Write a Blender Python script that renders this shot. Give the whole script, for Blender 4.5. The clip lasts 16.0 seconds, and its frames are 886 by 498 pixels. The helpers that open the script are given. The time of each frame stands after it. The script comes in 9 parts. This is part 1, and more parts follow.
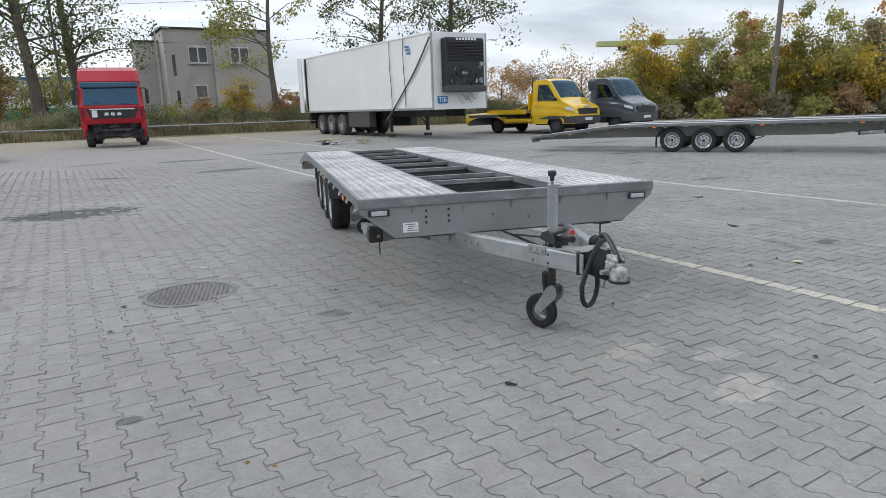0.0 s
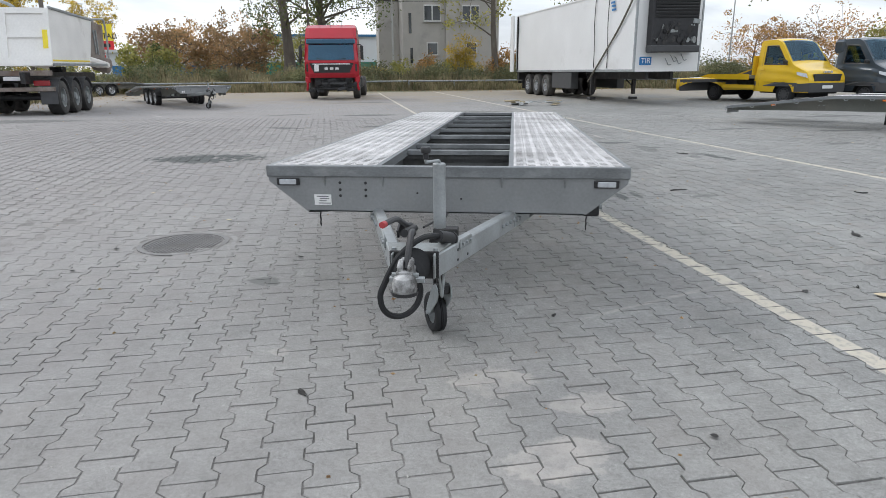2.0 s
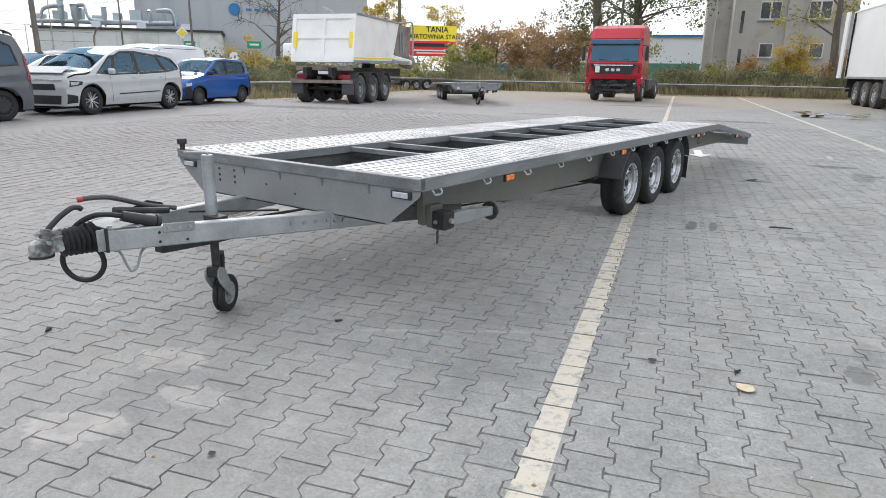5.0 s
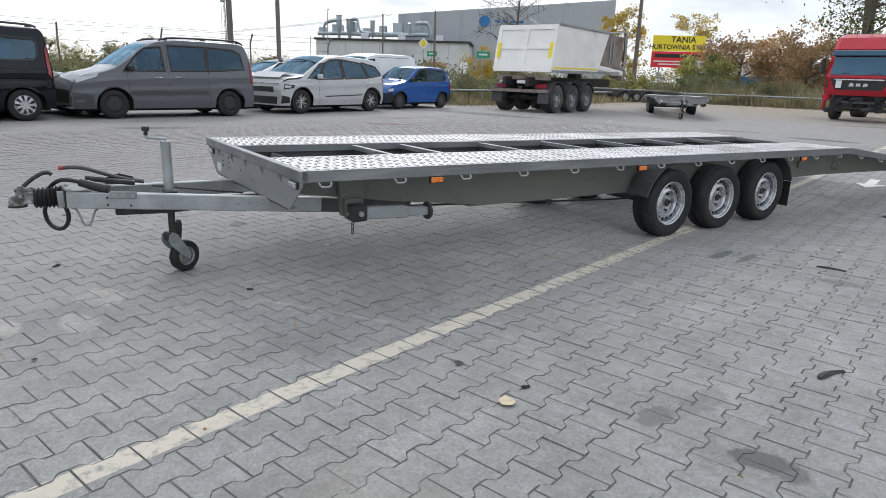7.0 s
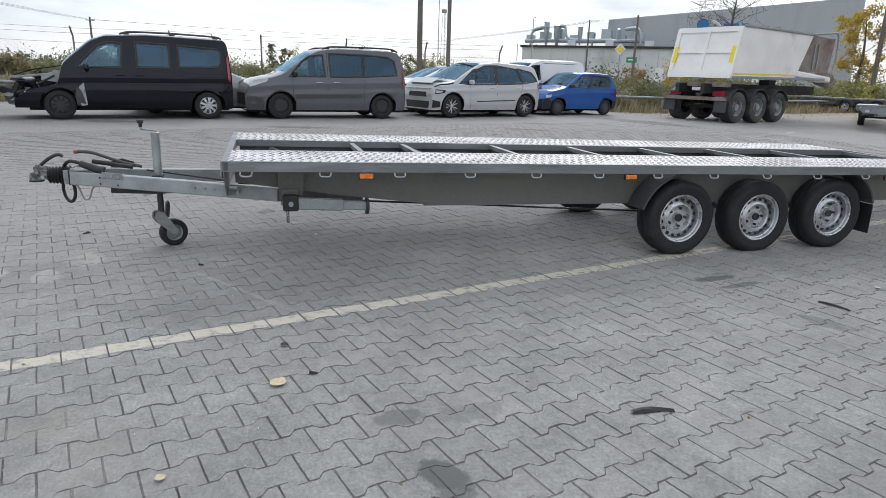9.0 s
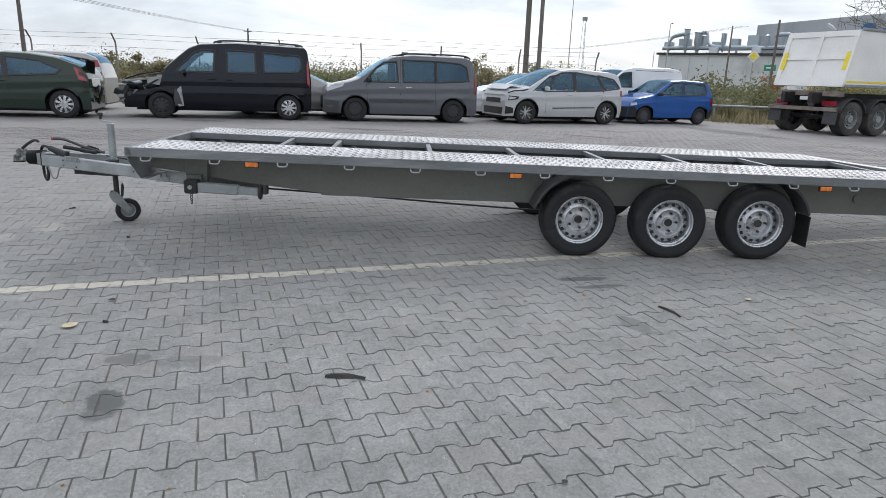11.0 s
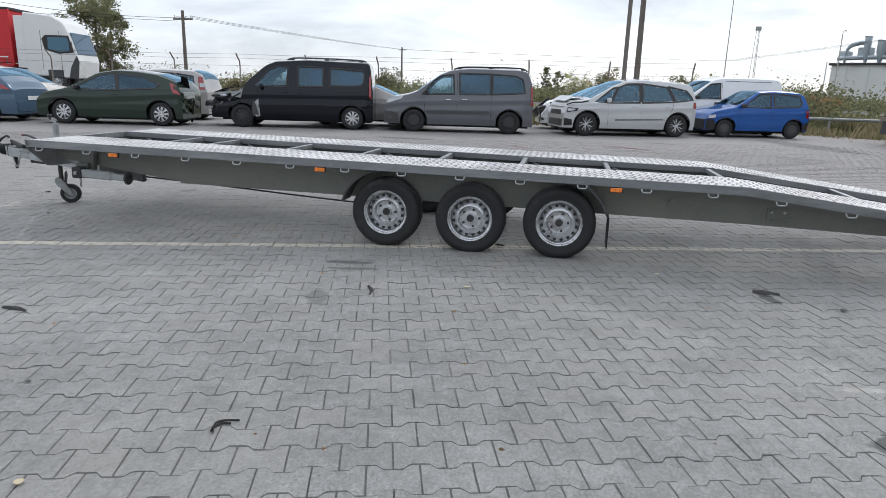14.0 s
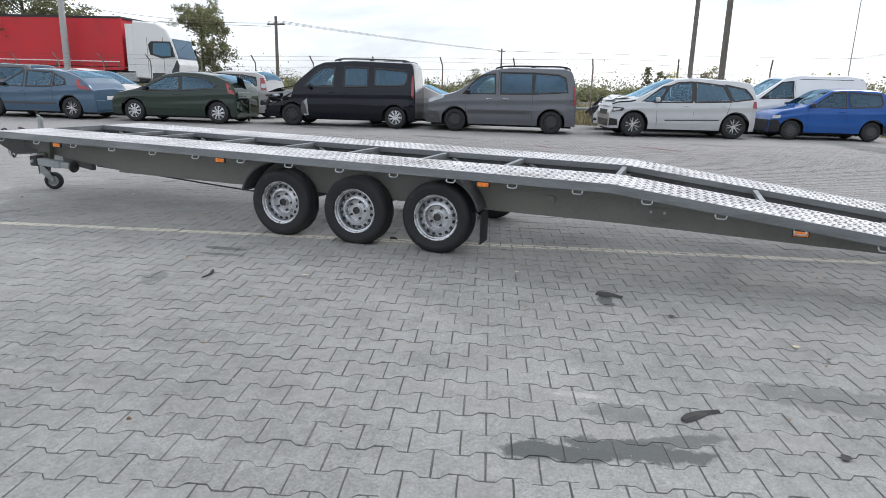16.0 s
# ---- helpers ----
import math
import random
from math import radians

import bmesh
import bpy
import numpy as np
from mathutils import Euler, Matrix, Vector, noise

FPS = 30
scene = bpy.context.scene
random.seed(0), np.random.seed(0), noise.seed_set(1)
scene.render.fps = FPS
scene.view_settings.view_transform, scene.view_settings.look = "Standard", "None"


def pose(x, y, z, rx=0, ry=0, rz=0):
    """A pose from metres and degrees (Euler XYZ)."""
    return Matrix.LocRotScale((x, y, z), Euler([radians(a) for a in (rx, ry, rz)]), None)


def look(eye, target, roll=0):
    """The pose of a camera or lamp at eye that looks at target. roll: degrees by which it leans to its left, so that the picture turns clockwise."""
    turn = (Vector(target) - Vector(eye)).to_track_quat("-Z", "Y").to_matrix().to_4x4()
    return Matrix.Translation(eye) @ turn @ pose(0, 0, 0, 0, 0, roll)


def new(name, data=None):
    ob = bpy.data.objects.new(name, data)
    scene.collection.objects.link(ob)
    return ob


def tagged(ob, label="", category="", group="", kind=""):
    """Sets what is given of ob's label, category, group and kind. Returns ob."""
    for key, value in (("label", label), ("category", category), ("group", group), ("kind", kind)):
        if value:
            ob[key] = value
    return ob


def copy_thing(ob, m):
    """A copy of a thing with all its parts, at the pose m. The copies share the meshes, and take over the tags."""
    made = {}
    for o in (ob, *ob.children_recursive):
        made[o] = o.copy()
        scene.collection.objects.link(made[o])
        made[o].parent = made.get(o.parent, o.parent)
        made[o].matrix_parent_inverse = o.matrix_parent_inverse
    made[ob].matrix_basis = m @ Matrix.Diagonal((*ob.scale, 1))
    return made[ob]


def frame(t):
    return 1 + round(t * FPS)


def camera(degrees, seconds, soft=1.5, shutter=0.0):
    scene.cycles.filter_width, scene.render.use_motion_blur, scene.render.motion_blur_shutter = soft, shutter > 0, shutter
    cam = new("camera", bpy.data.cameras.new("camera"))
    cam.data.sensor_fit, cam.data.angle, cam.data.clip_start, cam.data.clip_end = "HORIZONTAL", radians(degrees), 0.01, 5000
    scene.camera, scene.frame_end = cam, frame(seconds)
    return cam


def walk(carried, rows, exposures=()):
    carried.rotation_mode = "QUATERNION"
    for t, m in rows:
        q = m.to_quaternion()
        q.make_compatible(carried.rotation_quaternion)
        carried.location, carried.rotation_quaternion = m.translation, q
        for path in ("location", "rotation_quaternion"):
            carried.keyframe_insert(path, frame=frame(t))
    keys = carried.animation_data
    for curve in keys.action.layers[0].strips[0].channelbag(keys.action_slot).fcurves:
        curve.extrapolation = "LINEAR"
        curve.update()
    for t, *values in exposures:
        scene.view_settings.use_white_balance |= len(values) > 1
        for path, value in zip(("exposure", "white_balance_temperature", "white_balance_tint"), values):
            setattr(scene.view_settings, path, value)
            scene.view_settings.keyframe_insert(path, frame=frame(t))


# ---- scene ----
cam = camera(69.2, 16.0, soft=0.35)
PATH = [
    (0, (-1.511, -3.967, 1.35), (-1.027, -2.076, 0.916), -1.8),
    (0.5, (-1.016, -3.836, 1.33), (-0.715, -1.91, 0.88), -1.5),
    (1, (-0.531, -3.823, 1.333), (-0.399, -1.884, 0.861), -1.2),
    (1.5, (-0.051, -3.678, 1.328), (-0.103, -1.743, 0.824), -0.8),
    (2, (0.385, -3.585, 1.317), (0.176, -1.669, 0.782), -0.5),
    (2.5, (0.867, -3.443, 1.333), (0.48, -1.56, 0.783), -0.3),
    (3, (1.32, -3.33, 1.361), (0.765, -1.491, 0.804), -0.0),
    (3.5, (1.76, -3.154, 1.361), (1.04, -1.374, 0.8), 0.2),
    (3.7, (1.885, -3.065, 1.329), (1.11, -1.308, 0.769), 0.1),
    (5.8, (3.64, -2.101, 1.328), (2.318, -0.697, 0.799), 1.6),
    (6, (3.786, -1.945, 1.308), (2.403, -0.601, 0.778), 1.7),
    (6.5, (4.141, -1.648, 1.325), (2.624, -0.457, 0.795), 1.7),
    (7, (4.492, -1.362, 1.353), (2.894, -0.28, 0.83), 1.8),
    (7.5, (4.709, -0.987, 1.368), (3.031, -0.032, 0.845), 1.9),
    (8, (4.98, -0.647, 1.369), (3.232, 0.173, 0.846), 1.9),
    (8.5, (5.131, -0.243, 1.349), (3.321, 0.427, 0.825), 2.0),
    (8.7, (5.205, -0.039, 1.368), (3.373, 0.569, 0.845), 1.9),
    (10.8, (5.931, 1.891, 1.351), (4.005, 2.054, 0.836), 2.1),
    (11, (5.965, 2.078, 1.375), (4.036, 2.202, 0.863), 2.1),
    (11.5, (6.12, 2.546, 1.372), (4.185, 2.556, 0.868), 2.0),
    (12, (6.213, 3.006, 1.364), (4.279, 2.917, 0.865), 2.0),
    (12.5, (6.287, 3.508, 1.372), (4.356, 3.35, 0.877), 2.0),
    (13, (6.374, 4.009, 1.372), (4.448, 3.78, 0.884), 1.9),
    (13.5, (6.333, 4.524, 1.377), (4.414, 4.241, 0.892), 1.8),
    (14, (6.339, 5.029, 1.377), (4.43, 4.679, 0.894), 1.7),
    (14.5, (6.231, 5.493, 1.367), (4.338, 5.063, 0.884), 1.7),
    (15, (6.168, 5.991, 1.352), (4.299, 5.469, 0.868), 1.6),
    (15.5, (6.031, 6.45, 1.35), (4.185, 5.853, 0.865), 1.6),
    (16, (5.874, 6.889, 1.36), (4.05, 6.23, 0.874), 1.5),
]
walk(cam, [(t, look(eye, target, roll)) for t, eye, target, roll in PATH],
     exposures=[(0, 0.48, 6240, 9), (2.0, 0.60, 6320, 9.5), (2.5, 0.92, 6420, 10.5), (3.0, 1.05, 6480, 12), (3.7, 1.09, 6480, 12), (5.8, 0.69, 6350, 10), (8.5, 0.51, 6280, 10), (11, 0.46, 6250, 10), (13.5, 0.48, 6250, 10), (16, 0.71, 6280, 10)])

# ---- daylight: bright overcast sky with a veiled sun ----
SUN_EL, SUN_AZ = 38.0, 150.0     # elevation; direction of the sun in the plan, degrees from +x
world = bpy.data.worlds.new("overcast_sky")
scene.world = world
world.use_nodes = True
wt = world.node_tree
wt.nodes.clear()


def wnode(kind, **kw):
    n = wt.nodes.new(kind)
    for k, v in kw.items():
        n.inputs[k].default_value = v
    return n


w_out = wt.nodes.new("ShaderNodeOutputWorld")
w_mix = wt.nodes.new("ShaderNodeMixShader")
w_sky = wt.nodes.new("ShaderNodeTexSky")
w_sky.sky_type = "NISHITA"
w_sky.sun_disc = False
w_sky.sun_elevation = radians(SUN_EL)
w_sky.sun_rotation = radians(90 - SUN_AZ)
w_b1 = wnode("ShaderNodeBackground", Strength=0.10)
w_b2 = wnode("ShaderNodeBackground", Strength=1.18)
w_co = wt.nodes.new("ShaderNodeTexCoord")
w_map = wt.nodes.new("ShaderNodeMapping")
w_map.inputs["Scale"].default_value = (1.0, 1.0, 4.5)
w_no = wnode("ShaderNodeTexNoise", Scale=2.6, Detail=7.0, Roughness=0.55, Distortion=0.4)
w_ramp = wt.nodes.new("ShaderNodeValToRGB")
w_ramp.color_ramp.elements[0].position, w_ramp.color_ramp.elements[0].color = 0.34, (0.55, 0.58, 0.635, 1)
w_ramp.color_ramp.elements[1].position, w_ramp.color_ramp.elements[1].color = 0.62, (1.02, 1.045, 1.08, 1)
wt.links.new(w_co.outputs["Generated"], w_map.inputs["Vector"])
wt.links.new(w_map.outputs["Vector"], w_no.inputs["Vector"])
wt.links.new(w_no.outputs["Fac"], w_ramp.inputs["Fac"])
# overcast: brighter towards the zenith
w_sep = wt.nodes.new("ShaderNodeSeparateXYZ")
w_el = wt.nodes.new("ShaderNodeMapRange")
for _i, _v in zip((1, 2, 3, 4), (0.0, 1.0, 0.66, 1.0)):
    w_el.inputs[_i].default_value = _v
w_mul = wt.nodes.new("ShaderNodeVectorMath")
w_mul.operation = "SCALE"
wt.links.new(w_co.outputs["Generated"], w_sep.inputs[0])
wt.links.new(w_sep.outputs[2], w_el.inputs[0])
wt.links.new(w_ramp.outputs["Color"], w_mul.inputs[0])
wt.links.new(w_el.outputs[0], w_mul.inputs["Scale"])
wt.links.new(w_mul.outputs[0], w_b2.inputs["Color"])
wt.links.new(w_sky.outputs["Color"], w_b1.inputs["Color"])
w_mix.inputs["Fac"].default_value = 0.86
wt.links.new(w_b1.outputs[0], w_mix.inputs[1])
wt.links.new(w_b2.outputs[0], w_mix.inputs[2])
wt.links.new(w_mix.outputs[0], w_out.inputs["Surface"])

sun_data = bpy.data.lights.new("sun", "SUN")
sun_data.energy, sun_data.angle, sun_data.color = 0.8, radians(25), (1.0, 0.97, 0.93)
sun = new("sun", sun_data)
sun.matrix_basis = look((0, 0, 0), (-math.cos(radians(SUN_EL)) * math.cos(radians(SUN_AZ)),
                                    -math.cos(radians(SUN_EL)) * math.sin(radians(SUN_AZ)), -math.sin(radians(SUN_EL))))


# ---- materials ----
def mat(name, base, rough=0.5, metal=0.0, var=0.25, scale=6.0, fine=60.0, bump=0.0, dirt=None, dirt_amt=0.0,
        coat=0.0, rvar=0.1, spec=0.5, trans=0.0, streak=(1, 1, 1), per_object=0.0, space="Object"):
    """Principled surface with colour variation at two scales, roughness variation, fine relief and patches of dirt."""
    m = bpy.data.materials.new(name)
    m.use_nodes = True
    t = m.node_tree
    p = t.nodes["Principled BSDF"]
    L = t.links.new
    co = t.nodes.new("ShaderNodeTexCoord")
    mp = t.nodes.new("ShaderNodeMapping")
    mp.inputs["Scale"].default_value = streak
    if space == "World":
        ge = t.nodes.new("ShaderNodeNewGeometry")
        L(ge.outputs["Position"], mp.inputs["Vector"])
    else:
        L(co.outputs["Object"], mp.inputs["Vector"])
    n1 = t.nodes.new("ShaderNodeTexNoise")
    n1.inputs["Scale"].default_value, n1.inputs["Detail"].default_value = scale, 5
    n2 = t.nodes.new("ShaderNodeTexNoise")
    n2.inputs["Scale"].default_value, n2.inputs["Detail"].default_value = fine, 3
    L(mp.outputs[0], n1.inputs["Vector"])
    L(mp.outputs[0], n2.inputs["Vector"])
    mx = t.nodes.new("ShaderNodeMath")
    mx.operation = "MULTIPLY_ADD"
    L(n2.outputs["Fac"], mx.inputs[0])
    mx.inputs[1].default_value = 0.5
    L(n1.outputs["Fac"], mx.inputs[2])
    mr = t.nodes.new("ShaderNodeMapRange")
    mr.inputs["From Min"].default_value, mr.inputs["From Max"].default_value = 0.45, 1.05
    mr.inputs["To Min"].default_value, mr.inputs["To Max"].default_value = 1 - var, 1 + var
    L(mx.outputs[0], mr.inputs["Value"])
    val = mr.outputs[0]
    if per_object:
        oi = t.nodes.new("ShaderNodeObjectInfo")
        ma = t.nodes.new("ShaderNodeMath")
        ma.operation = "MULTIPLY_ADD"
        L(oi.outputs["Random"], ma.inputs[0])
        ma.inputs[1].default_value, ma.inputs[2].default_value = 2 * per_object, 1 - per_object
        mm = t.nodes.new("ShaderNodeMath")
        mm.operation = "MULTIPLY"
        L(val, mm.inputs[0])
        L(ma.outputs[0], mm.inputs[1])
        val = mm.outputs[0]
    vm = t.nodes.new("ShaderNodeVectorMath")
    vm.operation = "SCALE"
    vm.inputs[0].default_value = base
    L(val, vm.inputs["Scale"])
    col = vm.outputs[0]
    if dirt:
        n3 = t.nodes.new("ShaderNodeTexNoise")
        n3.inputs["Scale"].default_value, n3.inputs["Detail"].default_value = scale * 0.6, 8
        n3.inputs["Roughness"].default_value = 0.65
        L(mp.outputs[0], n3.inputs["Vector"])
        r3 = t.nodes.new("ShaderNodeMapRange")
        r3.inputs["From Min"].default_value, r3.inputs["From Max"].default_value = 0.62 - 0.3 * dirt_amt, 0.78 - 0.2 * dirt_amt
        L(n3.outputs["Fac"], r3.inputs["Value"])
        mc = t.nodes.new("ShaderNodeMix")
        mc.data_type = "RGBA"
        L(r3.outputs[0], mc.inputs["Factor"])
        L(col, mc.inputs[6])
        mc.inputs[7].default_value = (*dirt, 1)
        col = mc.outputs[2]
    L(col, p.inputs["Base Color"])
    rr = t.nodes.new("ShaderNodeMapRange")
    rr.inputs["From Min"].default_value, rr.inputs["From Max"].default_value = 0.3, 0.7
    rr.inputs["To Min"].default_value, rr.inputs["To Max"].default_value = max(rough - rvar, 0.01), min(rough + rvar, 1)
    L(n1.outputs["Fac"], rr.inputs["Value"])
    L(rr.outputs[0], p.inputs["Roughness"])
    p.inputs["Metallic"].default_value = metal
    p.inputs["Specular IOR Level"].default_value = spec
    p.inputs["Coat Weight"].default_value = coat
    p.inputs["Coat Roughness"].default_value = 0.06
    p.inputs["Transmission Weight"].default_value = trans
    if bump:
        b = t.nodes.new("ShaderNodeBump")
        b.inputs["Strength"].default_value, b.inputs["Distance"].default_value = 1.0, bump
        L(n2.outputs["Fac"], b.inputs["Height"])
        L(b.outputs[0], p.inputs["Normal"])
    return m


def leaf_mat(name, c1, c2, c3):
    """Foliage whose leaves differ in hue, each its own."""
    m = bpy.data.materials.new(name)
    m.use_nodes = True
    t = m.node_tree
    p = t.nodes["Principled BSDF"]
    g = t.nodes.new("ShaderNodeNewGeometry")
    r = t.nodes.new("ShaderNodeValToRGB")
    r.color_ramp.elements[0].color, r.color_ramp.elements[1].color = (*c1, 1), (*c3, 1)
    r.color_ramp.elements.new(0.5).color = (*c2, 1)
    t.links.new(g.outputs["Random Per Island"], r.inputs["Fac"])
    n = t.nodes.new("ShaderNodeTexNoise")
    n.inputs["Scale"].default_value = 0.6
    co = t.nodes.new("ShaderNodeTexCoord")
    t.links.new(co.outputs["Object"], n.inputs["Vector"])
    k = t.nodes.new("ShaderNodeMapRange")
    k.inputs["From Min"].default_value, k.inputs["From Max"].default_value = 0.3, 0.7
    k.inputs["To Min"].default_value, k.inputs["To Max"].default_value = 0.6, 1.4
    t.links.new(n.outputs["Fac"], k.inputs["Value"])
    v = t.nodes.new("ShaderNodeVectorMath")
    v.operation = "SCALE"
    t.links.new(r.outputs["Color"], v.inputs[0])
    t.links.new(k.outputs[0], v.inputs["Scale"])
    t.links.new(v.outputs[0], p.inputs["Base Color"])
    p.inputs["Roughness"].default_value = 0.6
    p.inputs["Specular IOR Level"].default_value = 0.3
    tl = t.nodes.new("ShaderNodeBsdfTranslucent")
    for lk in list(t.links):
        if lk.to_socket == p.inputs["Base Color"]:
            t.links.new(lk.from_socket, tl.inputs["Color"])
    mx = t.nodes.new("ShaderNodeMixShader")
    mx.inputs[0].default_value = 0.42
    t.links.new(p.outputs[0], mx.inputs[1])
    t.links.new(tl.outputs[0], mx.inputs[2])
    t.links.new(mx.outputs[0], t.nodes["Material Output"].inputs["Surface"])
    return m


M = {}
M["galv"] = mat("galvanised_steel", (0.36, 0.38, 0.385), 0.48, 0.55, 0.22, 9, 90, 0.0004, (0.30, 0.30, 0.29), 0.35)
M["galv_dull"] = mat("weathered_galvanised_steel", (0.30, 0.32, 0.32), 0.6, 0.35, 0.25, 5, 70, 0.0004, (0.20, 0.20, 0.18), 0.4)
M["rail_worn"] = mat("dull_streaked_zinc", (0.185, 0.195, 0.20), 0.5, 0.4, 0.3, 4, 60, 0.0004, (0.32, 0.33, 0.33), 0.35, streak=(1, 0.25, 2))
M["grey_paint"] = mat("grey_painted_steel", (0.235, 0.243, 0.245), 0.55, 0.1, 0.2, 2.5, 60, 0.0003, (0.24, 0.24, 0.23), 0.35)
M["green_grey"] = mat("grey_green_painted_steel", (0.135, 0.14, 0.122), 0.6, 0.05, 0.2, 1.6, 50, 0.0003, (0.17, 0.165, 0.14), 0.4)
M["deck"] = mat("worn_perforated_sheet", (0.60, 0.585, 0.58), 0.55, 0.2, 0.28, 3.0, 45, 0.0005, (0.36, 0.345, 0.335), 0.5)
M["dark_frame"] = mat("dark_soiled_underframe", (0.095, 0.097, 0.096), 0.7, 0.0, 0.35, 3, 50, 0.0004, (0.035, 0.033, 0.029), 0.35)
M["black_steel"] = mat("black_painted_steel", (0.02, 0.02, 0.021), 0.5, 0.1, 0.4, 8, 80, 0.0003, (0.06, 0.055, 0.05), 0.4)
M["rubber"] = mat("tyre_rubber", (0.012, 0.0125, 0.0135), 0.7, 0, 0.35, 8, 90, 0.0005, (0.04, 0.039, 0.037), 0.1)
M["plastic"] = mat("black_plastic", (0.018, 0.018, 0.019), 0.45, 0, 0.25, 8, 120, 0.0002)
M["plastic_grey"] = mat("faded_black_plastic", (0.055, 0.056, 0.058), 0.6, 0, 0.25, 6, 90, 0.0003)
M["rim"] = mat("silver_painted_steel_rim", (0.54, 0.55, 0.565), 0.30, 0.6, 0.18, 12, 80, 0.0, (0.28, 0.26, 0.24), 0.3)
M["chrome"] = mat("bright_metal", (0.6, 0.6, 0.6), 0.22, 0.9, 0.1, 10, 90)
M["white_worn"] = mat("chipped_white_paint", (0.42, 0.42, 0.415), 0.5, 0.2, 0.3, 22, 90, 0.0006, (0.06, 0.057, 0.053), 0.75)
M["red_plastic"] = mat("red_plastic", (0.42, 0.05, 0.055), 0.4, 0, 0.1)
M["amber"] = mat("amber_lens", (0.75, 0.20, 0.03), 0.25, 0, 0.15, 30, 120)
M["red_lens"] = mat("red_lens", (0.27, 0.010, 0.013), 0.15, 0, 0.15, 30, 120, coat=1.0)
M["clear_lens"] = mat("clear_lens", (0.46, 0.48, 0.50), 0.15, 0.1, 0.2, 30, 90, coat=1.0)
M["label"] = mat("white_label", (0.72, 0.72, 0.71), 0.5, 0, 0.08, 20, 90)
M["ink"] = mat("grey_print", (0.14, 0.14, 0.15), 0.6, 0, 0.1)
M["glass"] = mat("tinted_car_glass", (0.014, 0.030, 0.050), 0.02, 0, 0.3, 1.5, 10, rvar=0.01, spec=0.9)
for _g in ("glass",):
    _p = M[_g].node_tree.nodes["Principled BSDF"]
    _p.inputs["IOR"].default_value, _p.inputs["Specular IOR Level"].default_value = 2.1, 0.5
    _p.inputs["Specular Tint"].default_value = (0.42, 0.74, 1.0, 1)
M["glass_pale"] = mat("dusty_car_glass", (0.11, 0.15, 0.18), 0.07, 0, 0.35, 1.5, 10, rvar=0.03, spec=0.8)


def clear_glass(name, tint, ior=1.75):
    """A thin pane: tinted see-through, with gloss that grows towards the edge-on view."""
    m = bpy.data.materials.new(name)
    m.use_nodes = True
    t = m.node_tree
    t.nodes.remove(t.nodes["Principled BSDF"])
    tr, gl, fr, mx = (t.nodes.new("ShaderNode" + k) for k in ("BsdfTransparent", "BsdfGlossy", "Fresnel", "MixShader"))
    tr.inputs["Color"].default_value = (*tint, 1)
    gl.inputs["Roughness"].default_value = 0.03
    gl.inputs["Color"].default_value = (0.50, 0.78, 1.0, 1)
    fr.inputs["IOR"].default_value = ior
    t.links.new(fr.outputs[0], mx.inputs[0])
    t.links.new(tr.outputs[0], mx.inputs[1])
    t.links.new(gl.outputs[0], mx.inputs[2])
    t.links.new(mx.outputs[0], t.nodes["Material Output"].inputs["Surface"])
    return m


M["pane"] = clear_glass("clear_car_window", (0.50, 0.62, 0.68), 2.0)
M["pane_dark"] = clear_glass("privacy_car_window", (0.06, 0.11, 0.18), 2.0)
M["screen"] = clear_glass("dusty_wind_screen", (0.55, 0.62, 0.62), 1.65)
M["seat_cloth"] = mat("dark_seat_cloth", (0.035, 0.037, 0.042), 0.9, 0, 0.3, 8, 90, 0.0005)
M["lining"] = mat("grey_cabin_lining", (0.075, 0.075, 0.078), 0.85, 0, 0.2, 5, 60)


# ---- mesh helpers ----
def part(name, bm, material, parent=None, label="", smooth=False, bevel=0.0, kind=""):
    """Links a bmesh as one mesh object, a thing of its own or a part of parent."""
    if bevel:
        bmesh.ops.bevel(bm, geom=[e for e in bm.edges if e.is_manifold and e.calc_face_angle(0) > 0.5], offset=bevel,
                        segments=1, affect="EDGES", profile=0.5)
    me = bpy.data.meshes.new(name)
    bm.normal_update()
    bm.to_mesh(me)
    bm.free()
    me.materials.append(material)
    if smooth:
        me.polygons.foreach_set("use_smooth", [True] * len(me.polygons))
        me.set_sharp_from_angle(angle=radians(38))
    ob = new(name, me)
    if parent:
        ob.parent = parent
    return tagged(ob, label, kind=kind)


def quads(name, verts, faces, material, parent=None, label="", kind="", smooth=False):
    me = bpy.data.meshes.new(name)
    me.from_pydata(verts, [], faces)
    me.materials.append(material)
    if smooth:
        me.polygons.foreach_set("use_smooth", [True] * len(me.polygons))
    me.update()
    ob = new(name, me)
    if parent:
        ob.parent = parent
    return tagged(ob, label, kind=kind)


def thing(name, label, category, m=None, group="", kind=""):
    ob = new(name)
    ob.empty_display_size = 0.3
    if m is not None:
        ob.matrix_basis = m
    return tagged(ob, label, category, group, kind)


def NB():
    return bmesh.new()


def box(bm, c, s, r=(0, 0, 0)):
    m = pose(*c, *r) @ Matrix.Diagonal((*s, 1))
    bmesh.ops.create_cube(bm, size=1, matrix=m)
    return bm


def cyl(bm, a, b, r0, r1=None, seg=16, caps=True):
    a, b = Vector(a), Vector(b)
    d = b - a
    m = Matrix.Translation((a + b) / 2) @ d.to_track_quat("Z", "Y").to_matrix().to_4x4()
    bmesh.ops.create_cone(bm, cap_ends=caps, segments=seg, radius1=r0, radius2=r0 if r1 is None else r1, depth=d.length, matrix=m)
    return bm


